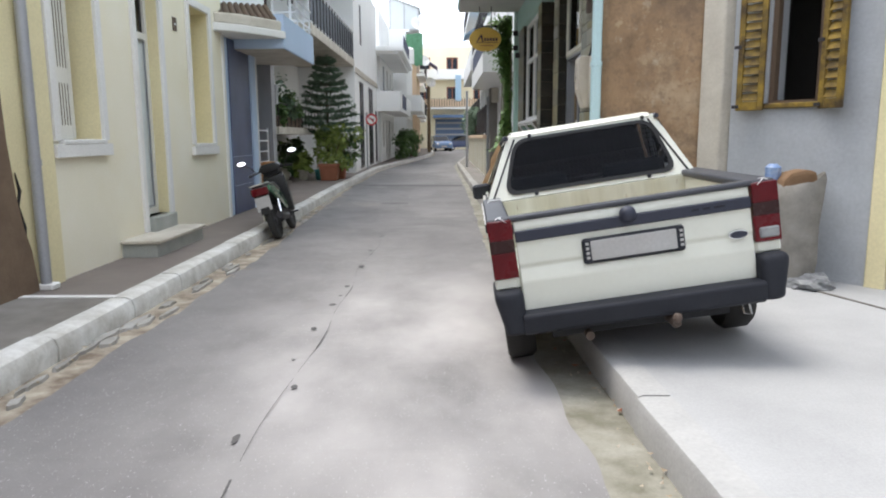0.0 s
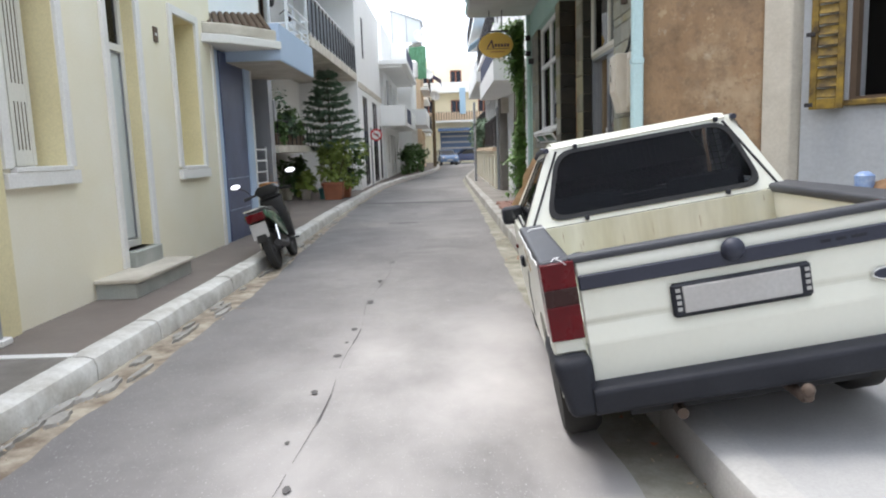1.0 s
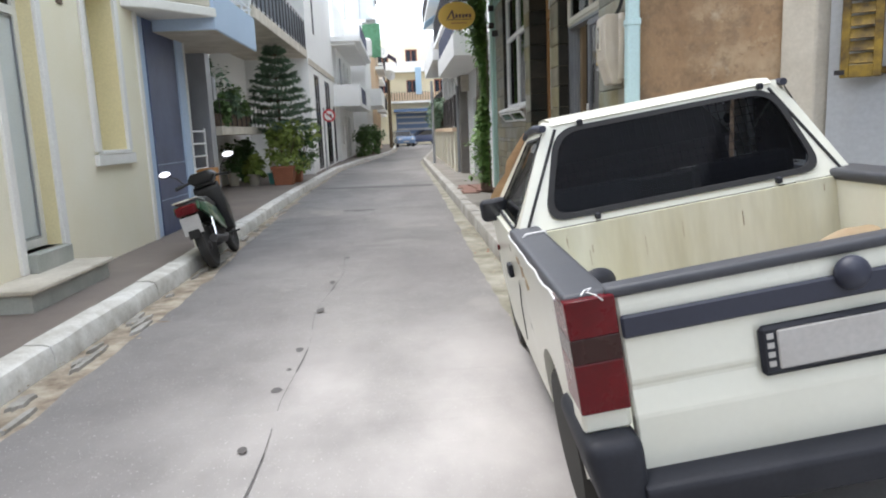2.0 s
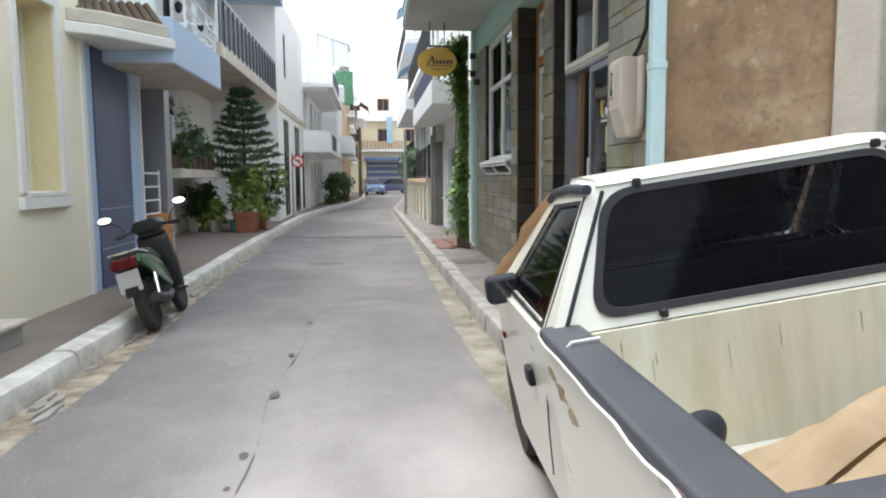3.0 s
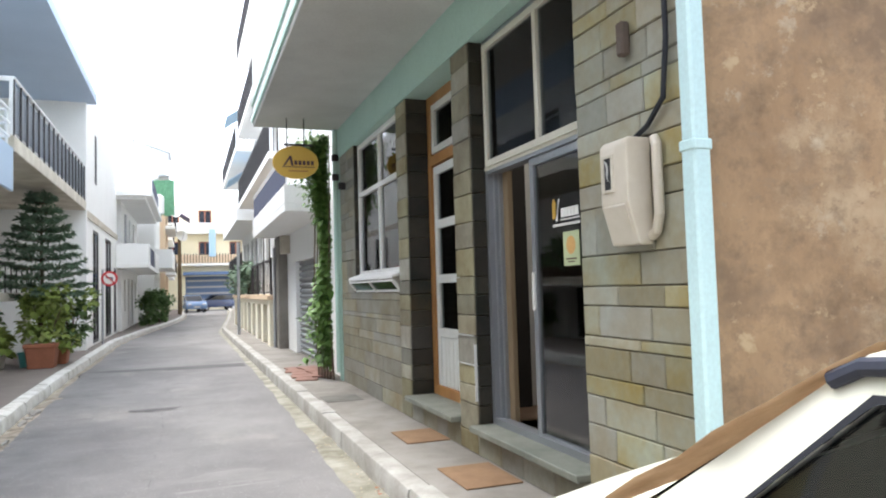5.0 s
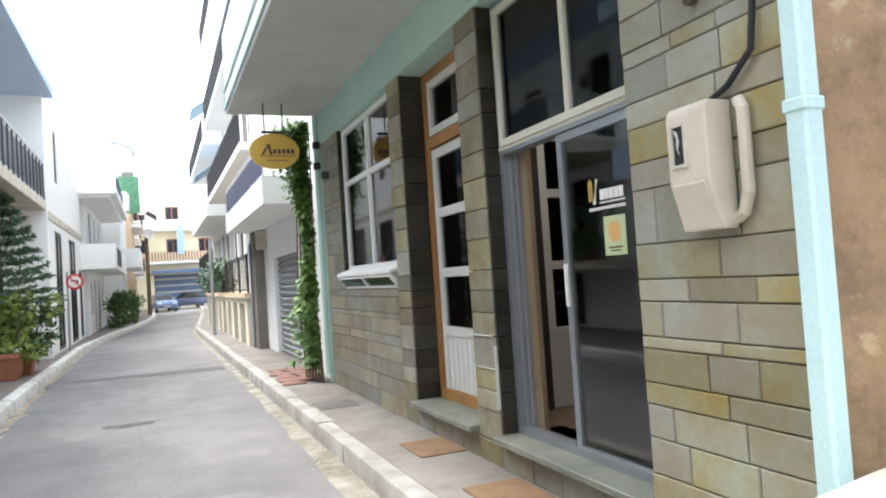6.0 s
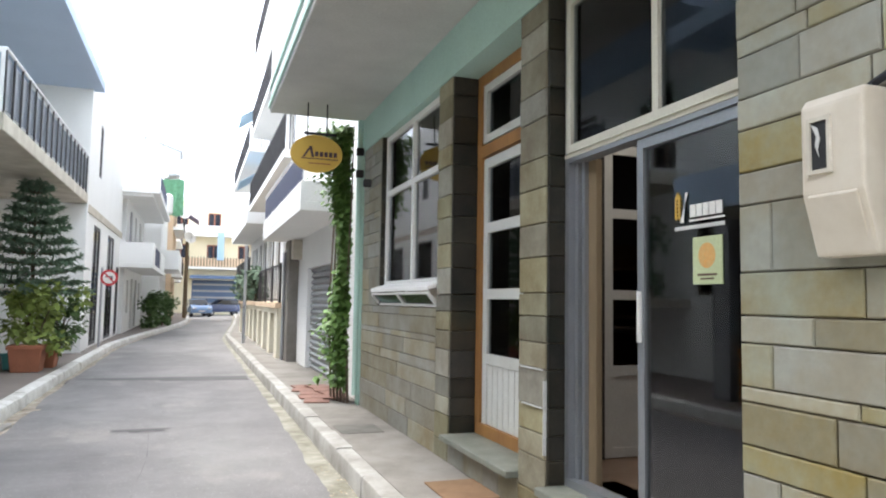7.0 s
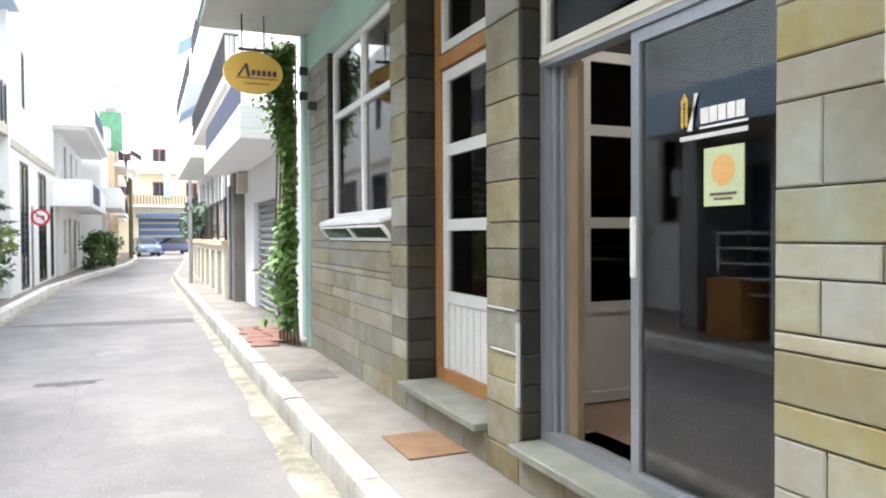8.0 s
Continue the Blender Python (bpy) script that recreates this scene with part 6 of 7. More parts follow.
def rounded(points, r, n=6):
    """The outline with its corners rounded."""
    out = []
    P = [Vector((*p, 0)) for p in points]
    for i, p in enumerate(P):
        a, b = (P[i - 1] - p).normalized(), (P[(i + 1) % len(P)] - p).normalized()
        s, e = p + a * r, p + b * r
        for k in range(n + 1):
            t = k / n
            q = s * (1 - t) ** 2 + p * 2 * t * (1 - t) + e * t**2
            out.append((q.x, q.y))
    return out


def ray_edge(poly, c, ang):
    d = Vector((math.cos(ang), math.sin(ang)))
    best = None
    for i in range(len(poly)):
        a, b = Vector(poly[i]) - Vector(c), Vector(poly[(i + 1) % len(poly)]) - Vector(c)
        e = b - a
        den = d.x * e.y - d.y * e.x
        if abs(den) < 1e-9:
            continue
        t, s = (a.x * e.y - a.y * e.x) / den, (a.x * d.y - a.y * d.x) / den
        if t > 0 and -1e-6 <= s <= 1 + 1e-6 and (best is None or t > best):
            best = t
    return Vector(c) + d * best


def ring(outer, inner, c, place, thick, n=64, extra=()):
    """A panel between two outlines round c; place(u, w, depth) gives the point in space."""
    angs = sorted([2 * math.pi * k / n for k in range(n)] + [math.atan2(p[1] - c[1], p[0] - c[0]) % (2 * math.pi) for p in outer])
    bm, loops = bmesh.new(), []
    for poly in (outer, inner):
        pts = [ray_edge(poly, c, a) for a in angs]
        loops.append([[bm.verts.new(place(p.x, p.y, d)) for p in pts] for d in (0, thick)])
    m = len(angs)
    for i in range(m):
        j = (i + 1) % m
        (o0, o1), (i0, i1) = loops
        for quad in ((o0[i], o0[j], i0[j], i0[i]), (o1[i], o1[j], i1[j], i1[i]), (o0[i], o0[j], o1[j], o1[i]), (i0[i], i0[j], i1[j], i1[i])):
            if len(set(quad)) == 4:
                bm.faces.new(quad)
    bmesh.ops.remove_doubles(bm, verts=bm.verts[:], dist=1e-5)
    return bm


def plate(outline, place, thick):
    bm = bmesh.new()
    a, b = [bm.verts.new(place(*p, 0)) for p in outline], [bm.verts.new(place(*p, thick)) for p in outline]
    bm.faces.new(a)
    bm.faces.new(b[::-1])
    for i in range(len(a)):
        j = (i + 1) % len(a)
        bm.faces.new((a[i], b[i], b[j], a[j]))
    return bm


def back_place(x, z, d):
    """On the sloping back of the cab."""
    return Vector((x, 1.25 + 0.16 * (z - 0.98) / 0.45 + d, z))


def sheet(outline, place):
    """A single thin pane."""
    bm = bmesh.new()
    bm.faces.new([bm.verts.new(place(*p, 0)) for p in outline])
    return bm


# bed sides, tailgate, floor
for sgn, nm in ((-1, "near"), (1, "far")):
    arch = [(0.6 + 0.33 * math.cos(a), 0.3 + 0.33 * math.sin(a)) for a in np.linspace(math.pi, 0, 12)]
    low = [(0.02, 0.62), (0.02, 0.38), (0.25, 0.33)] + arch + [(0.95, 0.3), (1.28, 0.28), (1.28, 0.95), (0.05, 0.95)]
    flank = part("bed_side", side_panel("bed_side", sgn, low, 0.035), "truck", pickup, "cream bed side panel", smooth=True)
    part("inner_side", boxes((min(sgn * 0.66, sgn * 0.69), max(sgn * 0.66, sgn * 0.69), 0.04, 1.26, 0.52, 0.95)), "truck", flank)
    part("rail_cover", boxes((min(sgn * 0.65, sgn * 0.785), max(sgn * 0.65, sgn * 0.785), -0.005, 1.3, 0.94, 0.99), bevel=0.021, seg=4), "rail_grey", flank, "grey black plastic rail cover", smooth=True)
    bm = boxes((min(sgn * 0.36, sgn * 0.69), max(sgn * 0.36, sgn * 0.69), 0.3, 0.95, 0.5, 0.66), bevel=0.03)
    part("wheel_box", bm, "truck", flank)
    # lamps
    x0, x1 = sorted((sgn * 0.648, sgn * 0.785))
    lamp = part("tail_lamp", boxes((x0 + 0.002, x1 - 0.002, -0.028, 0.15, 0.665, 0.972), bevel=0.008), "smoke", pickup, "red and smoky tail lamp", smooth=True)
    part("lens", boxes((x0, x1, -0.034, 0.16, 0.8705, 0.978), bevel=0.003), "redlight", lamp, "dark red lens", smooth=True)
    part("lens", boxes((x0, x1, -0.034, 0.158, 0.8, 0.87), bevel=0.0015), "smoke", lamp, "smoky lens")
    part("lens", boxes((x0, x1, -0.034, 0.158, 0.655, 0.7995), bevel=0.003), "redlight", lamp, "red lens")
    if sgn > 0:
        part("reverse_lens", boxes((x0 + 0.02, x1 - 0.01, -0.042, 0.05, 0.675, 0.735), bevel=0.008), "plastic_grey", lamp)
    part("corner_panel", boxes((x0, x1, -0.02, 0.12, 0.59, 0.664), bevel=0.012), "truck", pickup)
    part("tie_wire", tube([(sgn * 0.68, -0.036, 0.968), (sgn * 0.695, -0.04, 0.985), (sgn * 0.715, -0.02, 0.994), (sgn * 0.7, 0.0, 0.998), (sgn * 0.72, -0.01, 0.998), (sgn * 0.735, -0.03, 0.99)], 0.0024, 6), "steel_white", lamp, "twisted white wire")
gate = part("tailgate", prism([(-0.02, 0.43), (0.025, 0.43), (0.025, 0.975), (0.0, 0.975), (-0.012, 0.93), (-0.022, 0.72), (-0.012, 0.7), (-0.03, 0.62)], "x", -0.64, 0.64, 0.006), "truck", pickup, "cream white tailgate")
part("top_rail", boxes((-0.668, 0.668, -0.022, 0.05, 0.962, 0.994), bevel=0.014, seg=3), "rail_grey", gate, "black plastic top rail", smooth=True)
part("stripe", boxes((-0.64, 0.64, -0.034, -0.015, 0.848, 0.912), bevel=0.006), "stripe", gate, "dark blue black stripe")
part("stripe_text", boxes((0.32, 0.36, -0.036, -0.034, 0.875, 0.888), (0.38, 0.42, -0.036, -0.034, 0.875, 0.888), (0.44, 0.5, -0.036, -0.034, 0.875, 0.888)), "rubber", gate)
bm = bmesh.new()
bmesh.ops.create_uvsphere(bm, u_segments=20, v_segments=12, radius=0.047, matrix=Matrix.Translation((-0.02, -0.04, 0.915)) @ Matrix.Diagonal((1, 0.8, 1, 1)))
part("latch_knob", bm, "stripe", gate, "round dark latch knob", smooth=True)
pl = part("number_plate_holder", boxes((-0.285, 0.27, -0.045, -0.025, 0.672, 0.815), bevel=0.012), "rubber", gate, "black plate holder")
part("number_plate", boxes((-0.24, 0.225, -0.05, -0.044, 0.69, 0.8), bevel=0.004), "plate", pl, "blank grey number plate")
for sgn in (-1, 1):
    for k in range(4):
        part("mark", boxes((sgn * 0.255 - 0.012, sgn * 0.255 + 0.006, -0.048, -0.045, 0.7 + 0.026 * k, 0.715 + 0.026 * k)), "plate", pl)
bm = bmesh.new()
bmesh.ops.create_cone(bm, cap_ends=True, segments=24, radius1=0.055, radius2=0.05, depth=0.012, matrix=Matrix.Translation((0.555, -0.035, 0.715)) @ Matrix.Rotation(radians(90), 4, "X") @ Matrix.Diagonal((1, 0.5, 1, 1)))
badge = part("oval_badge", bm, "chrome", gate, "plain oval metal badge")
bm = bmesh.new()
bmesh.ops.create_cone(bm, cap_ends=True, segments=24, radius1=0.046, radius2=0.046, depth=0.006, matrix=Matrix.Translation((0.555, -0.043, 0.715)) @ Matrix.Rotation(radians(90), 4, "X") @ Matrix.Diagonal((1, 0.42, 1, 1)))
part("badge_field", bm, "stripe", badge)
prof = [(-0.1, 0.35), (-0.115, 0.44), (-0.1, 0.455), (-0.03, 0.462), (0.1, 0.46), (0.1, 0.34), (-0.06, 0.325)]
bumper = part("bumper", prism(prof, "x", -0.66, 0.66, 0.012, 2), "rubber", pickup, "dark plastic rear bumper", smooth=True)
for sgn in (-1, 1):
    bm = boxes((min(sgn * 0.64, sgn * 0.8), max(sgn * 0.64, sgn * 0.8), -0.1, 0.34, 0.335, 0.595), bevel=0.05, seg=4)
    for v in bm.verts:
        if v.co.z < 0.45 and abs(v.co.x) > 0.7:
            v.co.x *= 0.96
    part("bumper_corner", bm, "rubber", bumper, smooth=True)
part("bed_floor", boxes((-0.66, 0.66, 0.03, 1.26, 0.46, 0.515)), "truck", pickup)
part("bed_front", boxes((-0.69, 0.69, 1.222, 1.247, 0.5, 0.958)), "bed_cream", pickup, "stained cream bed front wall")
drip = random.Random(12)
for k in range(9):
    x, z, h = drip.uniform(-0.62, 0.62), drip.uniform(0.8, 0.94), drip.uniform(0.02, 0.1)
    part("stain_run", boxes((x, x + drip.uniform(0.0015, 0.004), 1.2195, 1.2215, z - h, z)), "worn_paint", pickup)
part("chassis", boxes((-0.5, 0.5, 0.05, 3.1, 0.26, 0.45)), "inner_dark", pickup)
part("tow_bar", tube([(0.15, 0.05, 0.3), (0.15, -0.12, 0.29), (0.15, -0.17, 0.31)], [0.025, 0.02, 0.02], 10), "iron_rust", pickup, "rusty tow bar")
bm = bmesh.new()
bmesh.ops.create_uvsphere(bm, u_segments=14, v_segments=10, radius=0.026, matrix=Matrix.Translation((0.15, -0.17, 0.34)))
part("tow_ball", bm, "iron_rust", pickup, smooth=True)
part("exhaust", tube([(-0.3, 0.3, 0.27), (-0.3, -0.02, 0.26)], 0.025, 10), "iron_rust", pickup)
part("chain", tube([(0.55, 0.05, 0.38), (0.56, 0.0, 0.26), (0.6, 0.0, 0.25), (0.59, 0.03, 0.38)], 0.006, 6), "chrome", pickup)
# cab
flankz = [(1.24, 0.954), (1.28, 0.28), (2.33, 0.28)] + [(2.65 + 0.31 * math.cos(a), 0.3 + 0.31 * math.sin(a)) for a in np.linspace(math.pi, 0, 12)] + [(3.1, 0.32), (3.36, 0.36), (3.4, 0.56), (3.28, 0.7), (2.75, 0.88), (2.4, 0.954)]
ROOF = 1.425
for sgn in (-1, 1):
    bm = side_panel("cab_side", sgn, flankz, 0.035)
    for v in bm.verts:
        v.co.x *= 1 - 0.2 * max(0, (v.co.y - 2.4) / 1.0) ** 1.5
    part("cab_side", bm, "truck", pickup, "cream lower cab flank", smooth=True)
    outer = [(1.245, 0.957), (1.4, ROOF - 0.015), (1.79, ROOF - 0.025), (2.42, 0.957)]
    inner = rounded([(1.405, 0.972), (1.41, 1.355), (1.76, 1.33), (2.16, 0.985)], 0.025, 4)

    def flank_place(y, z, d, sgn=sgn):
        return Vector((sgn * (half(z) - d), y, z))

    up = part("door_frame", ring(outer, inner, (1.68, 1.15), flank_place, 0.035), "truck", pickup, "cream cab door frame")
    part("side_window", sheet(inner, lambda y, z, d, s=sgn: Vector((s * (half(z) - 0.012 - d), y, z))), "clear_glass" if sgn > 0 else "side_glass", up, "tinted side window")
    part("window_seal", ring([(1.394, 0.962), (1.4, 1.366), (1.768, 1.341), (2.185, 0.97)], inner, (1.68, 1.15), lambda y, z, d, s=sgn: Vector((s * (half(z) + 0.003 - d), y, z)), 0.01), "rubber", up)
    part("gutter_strip", tube([(sgn * (half(1.4) + 0.004), 1.36, 1.4), (sgn * (half(1.4) + 0.008), 1.6, 1.4), (sgn * (half(1.385) + 0.008), 1.79, 1.382), (sgn * (half(1.36) + 0.006), 1.85, 1.355)], 0.017, 8), "stripe", up, "dark roof gutter strip")
    part("corner_seal", tube([back_place(sgn * (half(z) - 0.04 - 0.05 * (z - 0.96)), z, -0.002) for z in (0.964, 1.02, 1.12, 1.22, 1.32, 1.385)], 0.007, 6), "inner_dark", up, "black rubber corner seam")
    part("door_seam", tube([(sgn * half(0.98) * 1.001, 1.42, 0.98), (sgn * 0.777, 1.42, 0.6), (sgn * 0.772, 1.5, 0.4)], 0.003, 5), "inner_dark", up)
    part("door_seam", tube([(sgn * (half(0.965) + 0.001), 1.36, 0.965), (sgn * (half(1.2) + 0.001), 1.362, 1.2), (sgn * (half(1.38) + 0.001), 1.375, 1.38)], 0.0035, 5), "inner_dark", up)
    hd = boxes((min(sgn * 0.765, sgn * 0.795), max(sgn * 0.765, sgn * 0.795), 1.62, 1.72, 0.69, 0.76), bevel=0.015, seg=2)
    part("door_handle", hd, "rubber", up, "black door handle", smooth=True)
    mir = part("wing_mirror", boxes((min(sgn * 0.7, sgn * 0.855), max(sgn * 0.7, sgn * 0.855), 2.08, 2.18, 0.925, 1.05), bevel=0.04, seg=4), "rubber", pickup, "black plastic wing mirror", smooth=True)
    part("mirror_foot", tube([(sgn * 0.66, 2.15, 0.985), (sgn * 0.76, 2.14, 0.97)], 0.028, 8), "rubber", mir)
    part("mirror_glass", boxes((min(sgn * 0.715, sgn * 0.84), max(sgn * 0.715, sgn * 0.84), 2.074, 2.08, 0.945, 1.03)), "car_black_glass", mir)
    part("indicator", boxes((min(sgn * 0.77, sgn * 0.785), max(sgn * 0.77, sgn * 0.785), 2.33, 2.375, 0.715, 0.745), bevel=0.004), "redlight", pickup)
    for y in (0.6, 2.65):
        bm = lathe([(0.16, -0.09), (0.255, -0.09), (0.28, -0.06), (0.28, 0.06), (0.255, 0.09), (0.16, 0.09)], 28)
        bmesh.ops.transform(bm, matrix=Matrix.Translation((sgn * (0.675 if y < 1 else 0.645), y, 0.285)) @ Matrix.Rotation(radians(90), 4, "Y"), verts=bm.verts[:])
        wheel = part("wheel", bm, "tyre", pickup, "worn black tyre", smooth=True)
        bm = lathe([(0.05, 0.075), (0.1, 0.06), (0.17, 0.085), (0.175, 0.06), (0.17, -0.08)], 24)
        bmesh.ops.transform(bm, matrix=Matrix.Translation((sgn * (0.675 if y < 1 else 0.645), y, 0.285)) @ Matrix.Rotation(radians(90) * sgn, 4, "Y"), verts=bm.verts[:])
        part("rim", bm, "zinc", wheel, smooth=True)
part("belt_strip", tube([(-0.79 - 0.003 * math.sin(k * 2.1), 1.28 - 0.1 * k, 0.962 + 0.005 * math.cos(k * 1.7)) for k in range(13)], 0.004, 6), "steel_white", pickup, "white cord along the bed rail")
part("cord_loop", tube([(-0.79, 1.02, 0.955), (-0.74, 1.02, 1.0), (-0.66, 1.02, 1.0), (-0.65, 1.02, 0.96)], 0.005, 6), "steel_white", pickup, "white cord loop")
bo = [(-half(0.962), 0.962), (-0.535, ROOF - 0.01), (0.535, ROOF - 0.01), (half(0.962), 0.962)]
bi = rounded([(-0.605, 1.005), (-0.485, 1.375), (0.495, 1.375), (0.615, 1.005)], 0.1, 7)
rear = part("cab_back", ring(bo, bi, (0.0, 1.19), back_place, 0.03), "truck", pickup, "cream cab back panel")
part("rear_window", sheet(bi, lambda x, z, d: back_place(x, z, -0.006)), "rear_glass", rear, "tinted rear window")
bs = rounded([(-0.588, 1.017), (-0.475, 1.364), (0.485, 1.364), (0.598, 1.017)], 0.095, 7)
bx = rounded([(-0.622, 0.993), (-0.495, 1.387), (0.505, 1.387), (0.632, 0.993)], 0.105, 7)
part("rear_seal", ring(bx, bs, (0.0, 1.19), lambda x, z, d: back_place(x, z, -0.014 + d), 0.012), "inner_dark", rear, "black rubber window seal")
for x, z in ((-0.375, 1.398), (0.45, 1.4), (-0.39, 0.985), (0.42, 0.985)):
    part("clip", boxes((x - 0.012, x + 0.012, *sorted((back_place(x, z, -0.03).y, back_place(x, z, 0).y)), z - 0.014, z + 0.014), bevel=0.005), "rubber", rear)
mesh_bm = bmesh.new()
for k in range(10):
    z = 1.04 + 0.035 * k
    tube([back_place(-0.56 + 0.2 * (z - 1.03), z, 0.05), back_place(0.56 - 0.2 * (z - 1.03), z, 0.05)], 0.0025, 4, mesh_bm)
for k in range(32):
    x = -0.54 + 0.035 * k
    tube([back_place(x, 1.035, 0.053), back_place(x, 1.37, 0.053)], 0.0025, 4, mesh_bm)
tagged(part("wire_guard", mesh_bm, "inner_dark", rear, "wire mesh guard behind the glass"), kind="stuff")
rf = prism([(1.39, ROOF - 0.02), (1.42, ROOF + 0.004), (1.6, ROOF + 0.012), (1.74, ROOF), (1.8, ROOF - 0.045), (1.74, ROOF - 0.03), (1.42, ROOF - 0.028)], "x", -0.5, 0.5)
for v in rf.verts:
    v.co.x *= 1.05
bmesh.ops.bevel(rf, geom=[e for e in rf.edges if abs(e.verts[0].co.x - e.verts[1].co.x) < 0.01 and e.verts[0].co.z > ROOF - 0.025], offset=0.02, segments=3, affect="EDGES")
part("roof", rf, "truck", pickup, "cream roof panel", smooth=True)
ws = [(-0.5, 1.82, ROOF - 0.045), (0.5, 1.82, ROOF - 0.045), (0.7, 2.44, 0.975), (-0.7, 2.44, 0.975)]
bm = bmesh.new()
for p, q in ((ws, 0.0), (ws, -0.008)):
    bm.faces.new([bm.verts.new((x, y, z + q)) for x, y, z in p])
part("windscreen", bm, "car_glass", pickup, "windscreen")
hood = bmesh.new()
prof = [(2.42, 0.965), (2.65, 0.925), (3.0, 0.84), (3.25, 0.74), (3.38, 0.62), (3.41, 0.42)]
rows = [[hood.verts.new((x * w, y, z + c)) for x, c in ((-0.745, -0.03), (-0.68, 0.0), (-0.3, 0.015), (0.3, 0.015), (0.68, 0.0), (0.745, -0.03))] for (y, z), w in zip(prof, (1.0, 0.985, 0.93, 0.87, 0.81, 0.8))]
for a, b in zip(rows, rows[1:]):
    for k in range(5):
        hood.faces.new((a[k], a[k + 1], b[k + 1], b[k]))
part("hood", hood, "truck", pickup, "cream bonnet", smooth=True)
part("front_bumper", boxes((-0.52, 0.52, 3.3, 3.44, 0.28, 0.46), bevel=0.04, seg=3), "rubber", pickup, smooth=True)
part("cab_floor", boxes((-0.7, 0.7, 1.3, 3.25, 0.4, 0.48)), "inner_dark", pickup)
part("dashboard", boxes((-0.7, 0.7, 2.25, 2.42, 0.5, 0.97)), "inner_dark", pickup)
for x in (-0.36, 0.36):
    seat = part("seat", boxes((x - 0.24, x + 0.24, 1.45, 1.95, 0.5, 0.66), bevel=0.05, seg=2), "inner_dark", pickup, "dark cab seat")
    part("backrest", boxes((x - 0.23, x + 0.23, 1.4, 1.52, 0.66, 1.1), bevel=0.05, seg=2), "inner_dark", seat)
# scraped paint along the near bed flank
for n, (y, z, s) in enumerate(((1.22, 0.86, 0.05), (1.1, 0.83, 0.07), (0.98, 0.8, 0.06), (0.3, 0.5, 0.05))):
    r = random.Random(n)
    pts = [(y + s * (1.6 if k % 2 else 0.9) * math.cos(k * 0.7) * r.uniform(0.5, 1), z + s * 0.5 * math.sin(k * 0.7) * r.uniform(0.4, 1)) for k in range(9)]
    part("scrape", side_panel("scrape", -1, pts, 0.004, off=0.0025), "worn_paint", pickup, "scraped and rusty paint")
# load and screen cover: loose things
cb = thing("cardboard_sheets", "folded brown cardboard sheets lying in the truck bed", "cardboard", at=pickup.matrix_world.copy())
bm = bmesh.new()
for n, (x0, x1, y0, y1, z, up_) in enumerate(((-0.34, 0.62, 0.15, 0.6, 0.53, 0.05), (-0.34, 0.64, 0.55, 1.1, 0.53, 0.07), (0.0, 0.64, 0.3, 0.72, 0.55, 0.06))):
    cols = 20
    grid_ = [[(x0 + (x1 - x0) * i / cols, y0 + (y1 - y0) * j / 4 + 0.04 * math.sin(i * 0.35 + n), z + up_ * math.sin(math.pi * i / cols) + 0.08 * noise.noise((i * 0.27, j * 0.5, n * 3.7)) + 0.012 * noise.noise((i * 0.6, j * 0.9, n))) for j in range(5)] for i in range(cols + 1)]
    b2 = bmesh.new()
    vs = [[b2.verts.new(p) for p in row] for row in grid_]
    for i in range(cols):
        for j in range(4):
            b2.faces.new((vs[i][j], vs[i + 1][j], vs[i + 1][j + 1], vs[i][j + 1]))
    bmesh.ops.solidify(b2, geom=b2.faces[:], thickness=0.02)
    part("sheet", b2, "cardboard", cb, smooth=True)
# bent strips of card on top of the sheets
for n, (x0, x1, y0, wid, z, rise) in enumerate(((-0.3, 0.6, 0.5, 0.2, 0.57, 0.17), (-0.1, 0.63, 0.3, 0.17, 0.56, 0.13), (-0.32, 0.5, 0.72, 0.19, 0.55, 0.14), (-0.24, 0.3, 0.16, 0.16, 0.54, 0.09), (0.2, 0.64, 0.62, 0.15, 0.71, 0.05))):
    b2 = bmesh.new()
    vs = []
    for i in range(17):
        s = i / 16
        row = []
        for j in range(5):
            q = j / 4
            row.append(b2.verts.new((x0 + (x1 - x0) * s, y0 + 0.22 * s + wid * q, z + rise * math.sin(2.0 * s + 0.25 * n * s) + 0.06 * math.sin(math.pi * q) + 0.01 * noise.noise((s * 5, q * 2, n)))))
        vs.append(row)
    for i in range(16):
        for j in range(4):
            b2.faces.new((vs[i][j], vs[i + 1][j], vs[i + 1][j + 1], vs[i][j + 1]))
    bmesh.ops.solidify(b2, geom=b2.faces[:], thickness=0.014)
    part("bent_strip", b2, "cardboard", cb, "bent strip of brown card", smooth=True)
sm = thing("loose_mirror", "black plastic wing mirror lying in the bed corner", "mirror", at=pickup.matrix_world @ pose(-0.56, 0.62, 0.84, 10, 0, 30))
bm = bmesh.new()
bmesh.ops.create_uvsphere(bm, u_segments=18, v_segments=12, radius=0.075, matrix=Matrix.Diagonal((1.1, 0.6, 0.8, 1)))
part("shell", bm, "rubber", sm, smooth=True)
part("stalk", tube([(0.02, 0, -0.04), (0.06, 0.0, -0.08)], 0.02, 8), "rubber", sm)
sc = thing("windscreen_cardboard", "brown cardboard sheet covering the windscreen", "cardboard", at=pickup.matrix_world.copy())
b2 = bmesh.new()
vs = [[b2.verts.new((-0.575 - 0.2 * j / 6 - 0.012 * (j % 3) + (1.1 + 0.36 * j / 6) * i / 10, 1.84 + 0.71 * j / 6, 1.385 - 0.43 * j / 6 + 0.03 * abs(noise.noise((i * 1.3, j * 0.9, 4))))) for j in range(7)] for i in range(11)]
